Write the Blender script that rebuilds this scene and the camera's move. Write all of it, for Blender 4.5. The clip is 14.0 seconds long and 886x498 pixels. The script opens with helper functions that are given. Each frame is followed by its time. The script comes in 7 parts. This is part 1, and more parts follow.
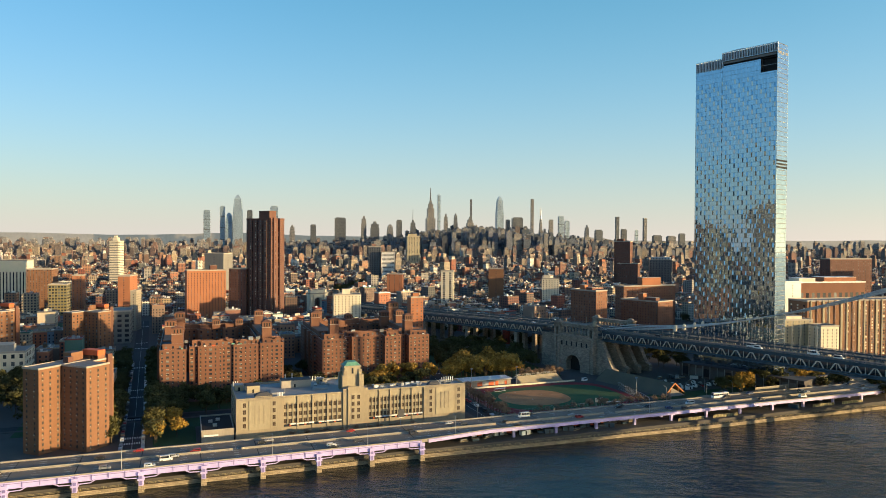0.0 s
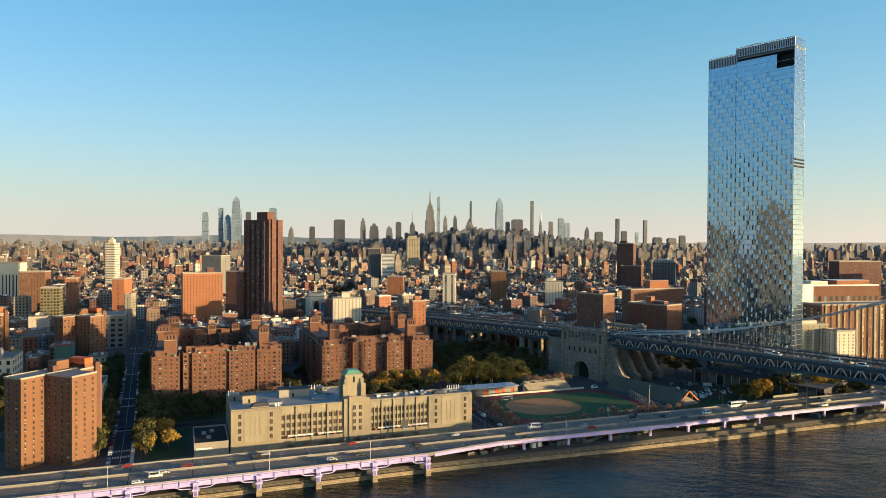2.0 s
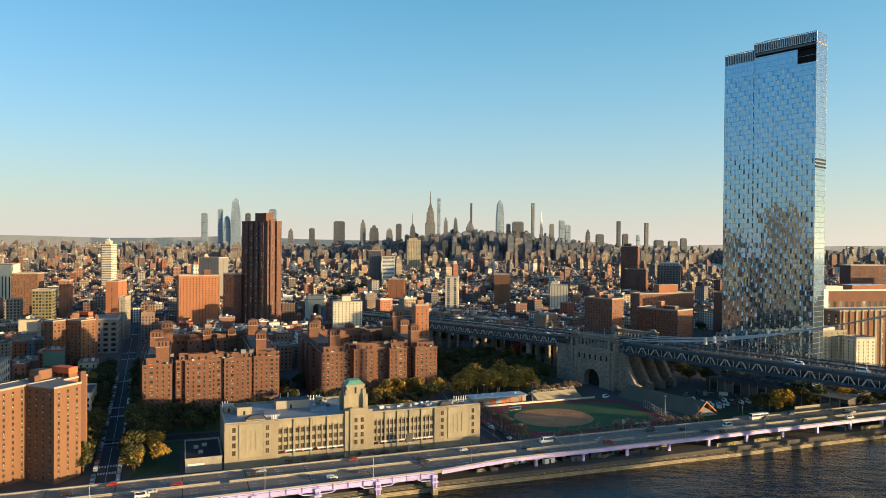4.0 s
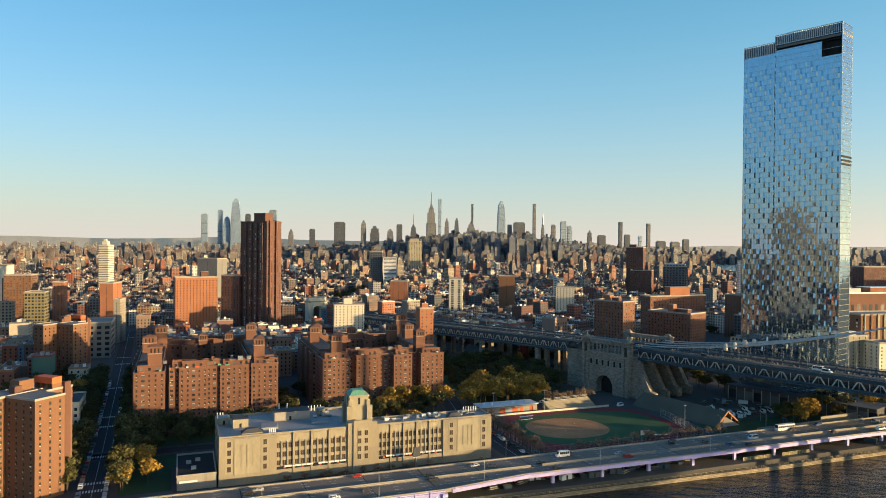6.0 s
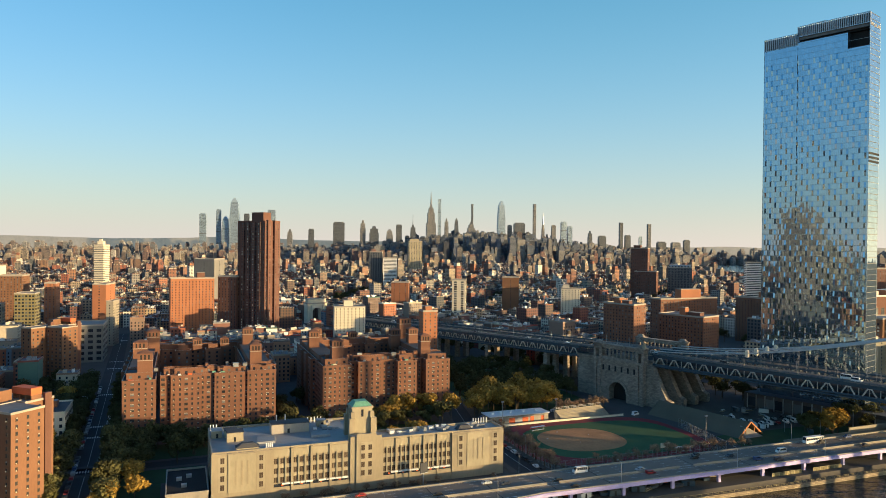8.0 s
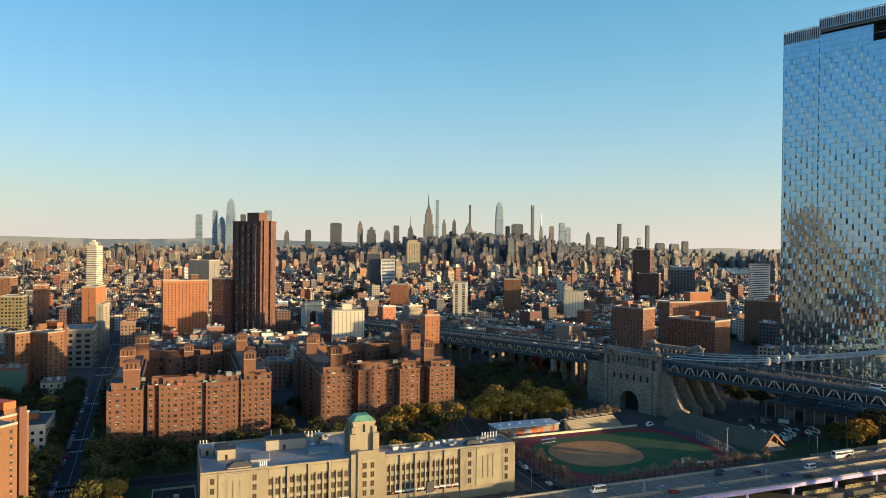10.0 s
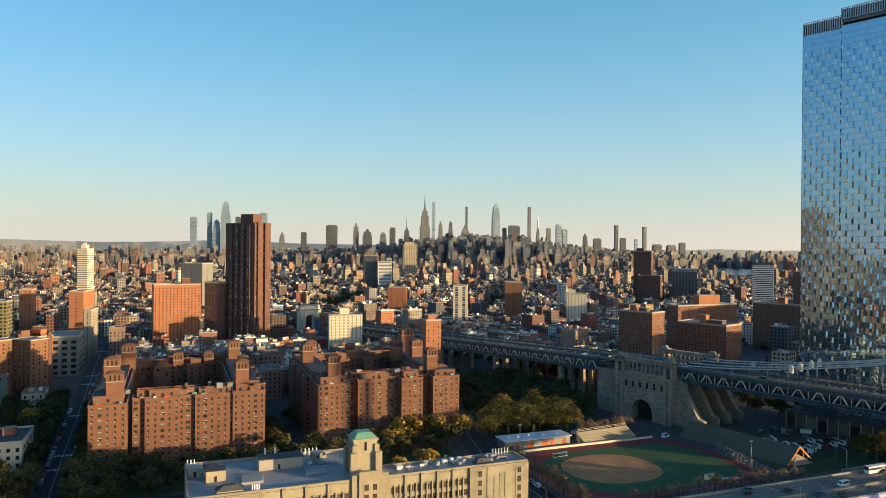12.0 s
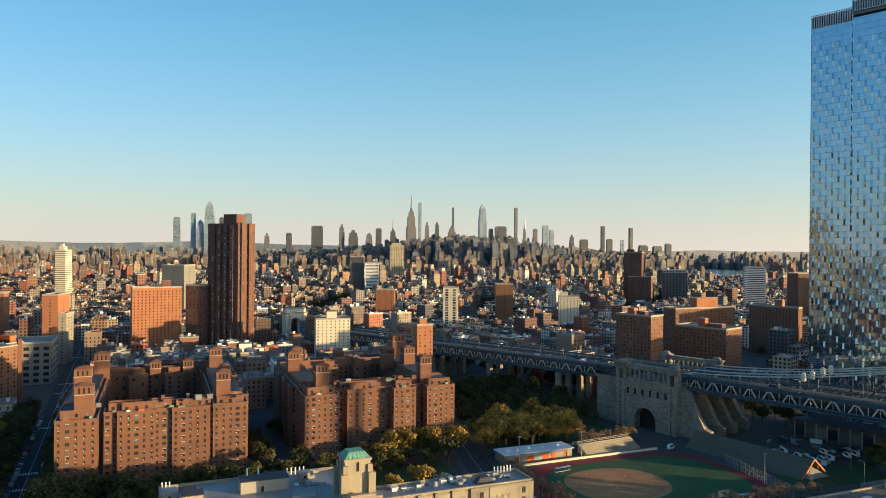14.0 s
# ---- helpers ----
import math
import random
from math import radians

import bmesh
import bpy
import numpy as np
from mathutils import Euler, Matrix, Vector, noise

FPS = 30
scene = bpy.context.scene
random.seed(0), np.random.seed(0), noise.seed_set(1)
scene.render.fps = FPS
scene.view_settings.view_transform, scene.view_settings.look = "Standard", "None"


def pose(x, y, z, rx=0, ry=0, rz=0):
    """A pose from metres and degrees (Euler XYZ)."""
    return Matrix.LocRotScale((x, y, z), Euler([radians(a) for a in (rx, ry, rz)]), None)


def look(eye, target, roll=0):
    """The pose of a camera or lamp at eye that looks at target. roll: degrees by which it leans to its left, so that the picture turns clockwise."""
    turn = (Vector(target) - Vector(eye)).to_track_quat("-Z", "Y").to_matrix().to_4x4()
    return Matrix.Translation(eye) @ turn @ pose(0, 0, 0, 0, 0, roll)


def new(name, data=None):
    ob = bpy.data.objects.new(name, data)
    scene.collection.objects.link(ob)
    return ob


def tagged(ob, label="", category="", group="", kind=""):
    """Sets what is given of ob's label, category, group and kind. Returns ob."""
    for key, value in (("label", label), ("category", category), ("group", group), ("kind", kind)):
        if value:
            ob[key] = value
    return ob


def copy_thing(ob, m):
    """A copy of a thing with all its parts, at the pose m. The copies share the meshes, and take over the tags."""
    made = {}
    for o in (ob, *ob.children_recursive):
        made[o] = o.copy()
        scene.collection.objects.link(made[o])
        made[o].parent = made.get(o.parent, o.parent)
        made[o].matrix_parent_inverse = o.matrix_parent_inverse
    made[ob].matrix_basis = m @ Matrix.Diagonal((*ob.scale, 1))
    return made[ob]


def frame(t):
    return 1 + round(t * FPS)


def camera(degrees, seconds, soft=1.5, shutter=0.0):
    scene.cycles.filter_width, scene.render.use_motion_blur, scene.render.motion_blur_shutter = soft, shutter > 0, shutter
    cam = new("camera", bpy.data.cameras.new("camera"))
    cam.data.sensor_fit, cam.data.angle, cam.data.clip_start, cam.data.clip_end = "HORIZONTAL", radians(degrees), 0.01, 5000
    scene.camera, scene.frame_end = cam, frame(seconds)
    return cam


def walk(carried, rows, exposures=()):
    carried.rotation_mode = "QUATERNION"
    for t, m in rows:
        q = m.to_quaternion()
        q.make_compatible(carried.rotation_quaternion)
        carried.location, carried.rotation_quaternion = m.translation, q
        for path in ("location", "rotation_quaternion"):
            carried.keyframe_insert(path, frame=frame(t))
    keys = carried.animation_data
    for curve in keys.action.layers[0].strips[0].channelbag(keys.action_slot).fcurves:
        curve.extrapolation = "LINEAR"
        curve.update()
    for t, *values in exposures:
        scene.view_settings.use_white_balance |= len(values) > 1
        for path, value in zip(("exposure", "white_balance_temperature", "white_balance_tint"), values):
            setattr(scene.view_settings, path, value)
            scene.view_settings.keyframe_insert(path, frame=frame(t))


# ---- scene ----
cam = camera(64.9, 14.0, soft=0.5)
PATH = [
    (0, (3.576, -0.328, 112.608), (3.576, 1.672, 112.578), 0.3),
    (0.5, (2.535, 4.465, 112.433), (2.536, 6.465, 112.406), 0.3),
    (1, (1.674, 9.221, 112.458), (1.676, 11.221, 112.432), 0.3),
    (1.5, (0.761, 14.166, 112.479), (0.763, 16.166, 112.454), 0.3),
    (2, (-0.277, 19.169, 112.456), (-0.274, 21.169, 112.432), 0.3),
    (2.5, (-1.278, 24.48, 112.436), (-1.275, 26.48, 112.414), 0.3),
    (3, (-2.216, 29.86, 112.53), (-2.214, 31.86, 112.51), 0.4),
    (5.5, (-7.488, 57.137, 112.843), (-7.484, 59.137, 112.826), 0.5),
    (6, (-8.62, 62.811, 112.847), (-8.617, 64.811, 112.831), 0.5),
    (6.5, (-9.768, 68.42, 112.865), (-9.764, 70.42, 112.85), 0.5),
    (7, (-10.962, 74.018, 112.969), (-10.958, 76.018, 112.955), 0.5),
    (7.5, (-12.235, 79.669, 112.933), (-12.23, 81.669, 112.919), 0.6),
    (8, (-13.381, 85.403, 112.961), (-13.375, 87.403, 112.946), 0.6),
    (10.5, (-19.098, 113.557, 113.318), (-19.08, 115.557, 113.308), 0.6),
    (11, (-20.278, 119.366, 113.297), (-20.256, 121.366, 113.289), 0.5),
    (11.5, (-21.493, 125.17, 113.294), (-21.466, 127.17, 113.287), 0.5),
    (12, (-22.524, 130.744, 113.276), (-22.497, 132.743, 113.27), 0.5),
    (12.5, (-23.64, 136.209, 113.254), (-23.611, 138.209, 113.249), 0.5),
    (13, (-24.814, 141.922, 113.4), (-24.774, 143.922, 113.396), 0.5),
    (13.5, (-25.967, 147.559, 113.516), (-25.913, 149.559, 113.513), 0.5),
    (14, (-26.973, 152.791, 113.639), (-26.905, 154.79, 113.636), 0.5),
]
walk(cam, [(t, look(e, g, r)) for t, e, g, r in PATH], exposures=[(0, 1.57, 6550, -10), (14, 1.57, 6550, -10)])

# ---- world, sun, exposure ----
SUN_AZ, SUN_EL = 108.5, 5.2
world = bpy.data.worlds.new("world")
scene.world = world
world.use_nodes = True
wn, wl = world.node_tree.nodes, world.node_tree.links


def low_sky(air, dust, ozone):
    k = wn.new("ShaderNodeTexSky")
    k.sky_type, k.sun_disc = "NISHITA", False
    k.sun_elevation, k.sun_rotation = radians(SUN_EL), radians(SUN_AZ)
    k.altitude, k.air_density, k.dust_density, k.ozone_density = 50, air, dust, ozone
    return k


sky, aureole = low_sky(1.5, 1.0, 2.0), low_sky(0.0, 1.0, 0.0)
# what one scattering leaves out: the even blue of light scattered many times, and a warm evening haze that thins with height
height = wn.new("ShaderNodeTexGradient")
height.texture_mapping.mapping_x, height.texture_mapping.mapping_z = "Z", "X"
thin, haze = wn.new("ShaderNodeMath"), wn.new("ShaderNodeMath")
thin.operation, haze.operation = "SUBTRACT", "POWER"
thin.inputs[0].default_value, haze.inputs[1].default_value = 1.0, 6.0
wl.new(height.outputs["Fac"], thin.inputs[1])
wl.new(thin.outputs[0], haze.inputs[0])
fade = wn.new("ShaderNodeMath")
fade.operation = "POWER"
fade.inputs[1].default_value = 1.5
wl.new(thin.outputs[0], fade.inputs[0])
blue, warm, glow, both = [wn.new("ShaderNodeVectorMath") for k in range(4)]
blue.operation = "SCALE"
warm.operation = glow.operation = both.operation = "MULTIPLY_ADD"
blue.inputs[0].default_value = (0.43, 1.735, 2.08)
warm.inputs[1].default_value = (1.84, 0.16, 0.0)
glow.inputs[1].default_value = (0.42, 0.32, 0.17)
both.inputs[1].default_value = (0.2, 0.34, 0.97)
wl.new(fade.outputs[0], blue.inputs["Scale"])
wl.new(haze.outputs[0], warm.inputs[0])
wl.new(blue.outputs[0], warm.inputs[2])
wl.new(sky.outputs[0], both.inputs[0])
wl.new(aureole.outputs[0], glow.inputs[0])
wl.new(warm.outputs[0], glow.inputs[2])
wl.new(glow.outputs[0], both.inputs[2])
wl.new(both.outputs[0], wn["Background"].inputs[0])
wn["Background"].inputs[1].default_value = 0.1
sun = new("sun", bpy.data.lights.new("sun", "SUN"))
sun.data.energy, sun.data.angle, sun.data.color = 3.0, radians(0.5), (1.0, 0.65, 0.37)
sun_way = Vector((math.sin(radians(SUN_AZ)) * math.cos(radians(SUN_EL)), math.cos(radians(SUN_AZ)) * math.cos(radians(SUN_EL)), math.sin(radians(SUN_EL))))
sun.matrix_world = look((0, 0, 600), Vector((0, 0, 600)) - sun_way)

# ---- materials ----
def mat(name, col, rough=0.8, metal=0.0, var=0.3, scale=0.12, fine=2.0, bump=0.2, rnd=0.0, island=0.0, streak=1.0, spec=0.4):
    """A surface with broad stains, fine grain and, where wanted, a shade of its own per object or per island."""
    m = bpy.data.materials.new(name)
    m.use_nodes = True
    nt, b = m.node_tree, m.node_tree.nodes["Principled BSDF"]
    b.inputs["Roughness"].default_value, b.inputs["Metallic"].default_value = rough, metal
    b.inputs["Specular IOR Level"].default_value = spec
    tc, mp = nt.nodes.new("ShaderNodeNewGeometry"), nt.nodes.new("ShaderNodeMapping")
    mp.inputs["Scale"].default_value = (1, 1, streak)
    nt.links.new(tc.outputs["Position"], mp.inputs[0])
    value = None
    for s, amount in ((scale, var * 1.6), (fine, var)):
        n = nt.nodes.new("ShaderNodeTexNoise")
        n.inputs["Scale"].default_value, n.inputs["Detail"].default_value = s, 4
        nt.links.new(mp.outputs[0], n.inputs["Vector"])
        a = nt.nodes.new("ShaderNodeMath")
        a.operation = "MULTIPLY_ADD"
        nt.links.new(n.outputs[0], a.inputs[0])
        a.inputs[1].default_value, a.inputs[2].default_value = amount, -amount / 2
        value = add(nt, value, a)
        last = n
    for amount, node, out in ((rnd, "ShaderNodeObjectInfo", "Random"), (island, "ShaderNodeNewGeometry", "Random Per Island")):
        if amount:
            o, a = nt.nodes.new(node), nt.nodes.new("ShaderNodeMath")
            a.operation = "MULTIPLY_ADD"
            nt.links.new(o.outputs[out], a.inputs[0])
            a.inputs[1].default_value, a.inputs[2].default_value = amount, -amount / 2
            value = add(nt, value, a)
    one = nt.nodes.new("ShaderNodeMath")
    one.inputs[1].default_value = 1.0
    nt.links.new(value.outputs[0], one.inputs[0])
    v = nt.nodes.new("ShaderNodeVectorMath")
    v.operation = "SCALE"
    v.inputs[0].default_value = col
    nt.links.new(one.outputs[0], v.inputs["Scale"])
    nt.links.new(v.outputs[0], b.inputs["Base Color"])
    if bump:
        bp = nt.nodes.new("ShaderNodeBump")
        bp.inputs["Strength"].default_value, bp.inputs["Distance"].default_value = bump, 0.2
        nt.links.new(last.outputs[0], bp.inputs["Height"])
        nt.links.new(bp.outputs[0], b.inputs["Normal"])
    return m


def add(nt, value, a):
    if value is None:
        return a
    s = nt.nodes.new("ShaderNodeMath")
    nt.links.new(value.outputs[0], s.inputs[0])
    nt.links.new(a.outputs[0], s.inputs[1])
    return s


def palette(name, cols, rough=0.85, per="island", windows=None, var=0.25, tint=None):
    """Walls whose colour comes from a palette by chance, each building its own; windows: width and height of one bay of a far facade."""
    m = mat(name, (1, 1, 1), rough, var=var, scale=0.05, fine=0.7, bump=0.0)
    nt, b = m.node_tree, m.node_tree.nodes["Principled BSDF"]
    src = nt.nodes.new("ShaderNodeObjectInfo" if per == "object" else "ShaderNodeNewGeometry")
    ramp = nt.nodes.new("ShaderNodeValToRGB")
    ramp.color_ramp.interpolation = "CONSTANT"
    while len(ramp.color_ramp.elements) < len(cols):
        ramp.color_ramp.elements.new(0.5)
    for i, (e, c) in enumerate(zip(ramp.color_ramp.elements, cols)):
        e.position, e.color = i / len(cols), (*c, 1)
    nt.links.new(src.outputs["Random" if per == "object" else "Random Per Island"], ramp.inputs[0])
    old = b.inputs["Base Color"].links[0].from_node
    nt.links.new(ramp.outputs[0], old.inputs[0])
    if windows:
        geo = nt.nodes.new("ShaderNodeNewGeometry")
        sn, sp = nt.nodes.new("ShaderNodeSeparateXYZ"), nt.nodes.new("ShaderNodeSeparateXYZ")
        nt.links.new(geo.outputs["True Normal"], sn.inputs[0])
        nt.links.new(geo.outputs["Position"], sp.inputs[0])

        def op(kind, p, q):
            n = nt.nodes.new("ShaderNodeMath")
            n.operation = kind
            for k, w in enumerate((p, q)):
                if isinstance(w, (int, float)):
                    n.inputs[k].default_value = w
                elif w is not None:
                    nt.links.new(w, n.inputs[k])
            return n.outputs[0]

        along = op("SUBTRACT", op("MULTIPLY", sp.outputs[1], sn.outputs[0]), op("MULTIPLY", sp.outputs[0], sn.outputs[1]))
        h = op("LESS_THAN", op("FRACT", op("DIVIDE", along, windows[0]), None), 0.52)
        v = op("LESS_THAN", op("FRACT", op("DIVIDE", sp.outputs[2], windows[1]), None), 0.58)
        up = op("LESS_THAN", op("ABSOLUTE", sn.outputs[2], None), 0.3)
        mask = op("MULTIPLY", op("MULTIPLY", h, v), up)
        mix = nt.nodes.new("ShaderNodeMix")
        mix.data_type = "RGBA"
        nt.links.new(mask, mix.inputs["Factor"])
        nt.links.new(old.outputs[0], mix.inputs["A"])
        mix.inputs["B"].default_value = (0.035, 0.045, 0.06, 1)
        nt.links.new(mix.outputs["Result"], b.inputs["Base Color"])
        nt.links.new(op("SUBTRACT", rough, op("MULTIPLY", mask, rough - 0.15)), b.inputs["Roughness"])
    return m


M = {}
M["asphalt"] = mat("asphalt", (0.045, 0.043, 0.042), 0.9, scale=0.05, fine=1.5)
M["deck_asphalt"] = mat("deck_asphalt", (0.2, 0.165, 0.13), 0.85, scale=0.06, fine=1.2)
M["paving"] = mat("paving", (0.085, 0.077, 0.068), 0.9, scale=0.08)
M["concrete"] = mat("concrete", (0.33, 0.29, 0.23), 0.9, scale=0.15, streak=0.3)
M["quay"] = mat("quay", (0.3, 0.24, 0.16), 0.9, var=0.5, scale=0.2, streak=0.4)
M["stone"] = mat("stone", (0.27, 0.225, 0.18), 0.9, var=0.45, scale=0.12, fine=0.9, streak=0.5, bump=0.4)
M["limestone"] = mat("limestone", (0.34, 0.295, 0.205), 0.9, var=0.3, scale=0.1, fine=1.0, streak=0.4)
M["limestone_dark"] = mat("limestone_dark", (0.31, 0.26, 0.18), 0.9, var=0.3, scale=0.1, fine=1.0, streak=0.4)
M["brick"] = mat("brick", (0.19, 0.09, 0.056), 0.9, var=0.3, scale=0.1, fine=1.6, streak=0.5)
M["brick_tan"] = mat("brick_tan", (0.2, 0.1, 0.055), 0.9, var=0.3, scale=0.1, fine=1.6, streak=0.5)
M["brick_dark"] = mat("brick_dark", (0.14, 0.068, 0.05), 0.9, var=0.3, scale=0.1, fine=1.6, streak=0.5)
M["brick_red"] = mat("brick_red", (0.336, 0.138, 0.072), 0.9, var=0.25, scale=0.1)
M["cream"] = mat("cream", (0.68, 0.6, 0.46), 0.85, var=0.2)
M["white_paint"] = mat("white_paint", (0.75, 0.73, 0.7), 0.6, var=0.15)
M["cornice"] = mat("cornice", (0.36, 0.32, 0.27), 0.85)
M["roof_grey"] = mat("roof_grey", (0.2, 0.2, 0.2), 0.8, var=0.35, scale=0.07, fine=0.5)
M["roof_silver"] = mat("roof_silver", (0.29, 0.285, 0.28), 0.6, var=0.3, scale=0.06, fine=0.4)
M["roof_dark"] = mat("roof_dark", (0.07, 0.07, 0.075), 0.85, var=0.4, scale=0.1)
M["lavender"] = mat("lavender", (0.5, 0.43, 0.72), 0.55, var=0.2, streak=0.3)
M["lavender_dark"] = mat("lavender_dark", (0.2, 0.17, 0.4), 0.6, var=0.2)
M["steel_blue"] = mat("steel_blue", (0.045, 0.072, 0.095), 0.6, var=0.35, scale=0.2)
M["steel_pale"] = mat("steel_pale", (0.5, 0.46, 0.4), 0.5, var=0.2)
M["cable"] = mat("cable", (0.5, 0.49, 0.47), 0.5, var=0.2)
M["metal_grey"] = mat("metal_grey", (0.35, 0.36, 0.37), 0.45, metal=0.5, var=0.2)
M["copper_green"] = mat("copper_green", (0.16, 0.36, 0.25), 0.7, var=0.4, scale=0.6, fine=4)
M["orange_paint"] = mat("orange_paint", (0.6, 0.12, 0.04), 0.7, var=0.2)
M["line_white"] = mat("line_white", (0.7, 0.7, 0.68), 0.8, var=0.4, scale=0.5)
M["yellow_paint"] = mat("yellow_paint", (0.7, 0.4, 0.03), 0.6, var=0.15)
M["grass"] = mat("grass", (0.04, 0.075, 0.025), 0.95, var=0.5, scale=0.12, fine=1.5)
M["turf"] = mat("turf", (0.05, 0.11, 0.04), 0.95, var=0.35, scale=0.1)
M["clay"] = mat("clay", (0.42, 0.21, 0.09), 0.95, var=0.5, scale=0.12, fine=0.8)
M["track_red"] = mat("track_red", (0.22, 0.035, 0.035), 0.95, var=0.25)
M["trunk"] = mat("trunk", (0.1, 0.075, 0.05), 0.9)
M["leaf_green"] = mat("leaf_green", (0.085, 0.08, 0.032), 0.9, var=0.4, rnd=0.5, island=0.6, bump=0, spec=0.08)
M["leaf_olive"] = mat("leaf_olive", (0.31, 0.195, 0.045), 0.9, var=0.4, rnd=0.4, island=0.6, bump=0, spec=0.08)
M["leaf_brown"] = mat("leaf_brown", (0.26, 0.18, 0.12), 0.85, var=0.4, rnd=0.3, island=0.5, bump=0, spec=0.08)
M["glass_dark"] = mat("glass_dark", (0.03, 0.035, 0.045), 0.15, var=0.3, rnd=0.5, island=0.6, bump=0, spec=0.35)
M["glass_brown"] = mat("glass_brown", (0.075, 0.055, 0.04), 0.2, var=0.3, rnd=0.5, bump=0, spec=0.5)
M["glass_pale"] = mat("glass_pale", (0.14, 0.145, 0.15), 0.25, var=0.3, rnd=0.6, island=0.6, bump=0, spec=0.6)
M["rubber"] = mat("rubber", (0.02, 0.02, 0.02), 0.9)
M["car_paint"] = palette("car_paint", [(0.7, 0.7, 0.69), (0.02, 0.02, 0.025), (0.35, 0.35, 0.36), (0.05, 0.055, 0.07), (0.2, 0.21, 0.23), (0.03, 0.03, 0.035), (0.55, 0.55, 0.54), (0.3, 0.03, 0.03), (0.03, 0.03, 0.03), (0.4, 0.41, 0.42), (0.05, 0.08, 0.18)], 0.3, "object", var=0.05)
WALLS = [(0.237, 0.106, 0.0688), (0.3, 0.237, 0.175), (0.138, 0.0875, 0.0688), (0.413, 0.35, 0.263), (0.25, 0.15, 0.1), (0.163, 0.15, 0.138), (0.3, 0.112, 0.0625), (0.338, 0.275, 0.2), (0.106, 0.106, 0.106), (0.62, 0.575, 0.5), (0.225, 0.181, 0.144), (0.188, 0.0938, 0.0688), (0.25, 0.231, 0.213), (0.375, 0.288, 0.188), (0.2, 0.138, 0.106), (0.15, 0.106, 0.0875), (0.312, 0.163, 0.1), (0.25, 0.0875, 0.0562), (0.175, 0.0813, 0.0625)]
M["tenement"] = palette("tenement", [tuple(v * 1.25 for v in c) for c in WALLS] + [(0.3, 0.06, 0.04), (0.09, 0.16, 0.13), (0.16, 0.2, 0.26), (0.24, 0.07, 0.05)], per="object")
M["town_walls"] = palette("town_walls", WALLS, windows=(3.4, 3.3))
M["town_roofs"] = palette("town_roofs", [(0.25, 0.263, 0.288), (0.425, 0.438, 0.463), (0.0875, 0.0875, 0.1), (0.525, 0.525, 0.55), (0.163, 0.163, 0.175), (0.275, 0.225, 0.2), (0.62, 0.62, 0.62), (0.125, 0.125, 0.138)])
# office tower tones darkened and blued, distance haze worked into the palette
M["tower_walls"] = palette("tower_walls", [(0.173, 0.164, 0.158), (0.0576, 0.073, 0.096), (0.23, 0.219, 0.206), (0.092, 0.11, 0.145), (0.126, 0.0944, 0.0856), (0.162, 0.17, 0.199), (0.242, 0.225, 0.206), (0.0403, 0.0517, 0.0757), (0.19, 0.17, 0.151), (0.11, 0.128, 0.172), (0.0461, 0.0486, 0.0619)], 0.6, windows=(5.0, 4.0))
# paler, greyer walls for the farthest town: distance haze put into the colour
M["far_hazed_walls"] = palette("far_hazed_walls", [(0.24, 0.216, 0.2), (0.288, 0.264, 0.24), (0.2, 0.16, 0.144), (0.336, 0.312, 0.288), (0.176, 0.176, 0.184), (0.24, 0.168, 0.136), (0.272, 0.264, 0.264)], windows=(5.0, 4.0))
# town walls mixed 40% toward grey, a thinner haze painted in
M["mid_hazed_walls"] = palette("mid_hazed_walls", [tuple(v * 0.6 + g * 0.4 for v, g in zip(c, (0.19, 0.18, 0.175))) for c in WALLS], windows=(3.8, 3.6))
M["sky_glass"] = palette("sky_glass", [(0.25, 0.34, 0.43), (0.29, 0.37, 0.45)], 0.45, windows=(6.0, 5.0), var=0.15)
# skyline stone kept cool and unsaturated in place of distance haze
M["sky_stone"] = palette("sky_stone", [(0.15, 0.15, 0.158), (0.18, 0.175, 0.175)], 0.7, windows=(6.0, 5.0), var=0.2)
M["sky_dark"] = palette("sky_dark", [(0.075, 0.085, 0.1), (0.1, 0.105, 0.115)], 0.4, windows=(6.0, 5.0), var=0.2)
M["sky_glass"].node_tree.nodes["Principled BSDF"].inputs["Metallic"].default_value = 0.15
# ridge colour and weak emission imitate distance haze; nothing here gives off light
M["hills_haze_glow"] = mat("hills_haze_glow", (0.2, 0.18, 0.165), 1.0, var=0.5, scale=0.008, fine=0.06, bump=0)
hl = M["hills_haze_glow"].node_tree.nodes["Principled BSDF"]
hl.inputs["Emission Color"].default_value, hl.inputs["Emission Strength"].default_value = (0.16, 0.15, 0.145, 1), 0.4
M["curtain_glass"] = mat("curtain_glass", (0.3, 0.42, 0.53), 0.03, metal=0.9, var=0.06, scale=0.05, fine=0.4, bump=0, island=0.14)
M["spandrel"] = mat("spandrel", (0.22, 0.34, 0.45), 0.12, metal=0.8, var=0.1, bump=0, island=0.1)
# grey concrete darkened further, so the shade on the school is in the colour
M["school_wall"] = mat("school_wall", (0.2, 0.19, 0.175), 0.9, scale=0.15, streak=0.3)
M["slab_edge"] = mat("slab_edge", (0.2, 0.19, 0.17), 0.7, var=0.2)
M["fin"] = mat("fin", (0.5, 0.52, 0.56), 0.4, metal=0.3, var=0.15)
M["mullion"] = mat("mullion", (0.36, 0.43, 0.48), 0.25, metal=0.8, var=0.1)


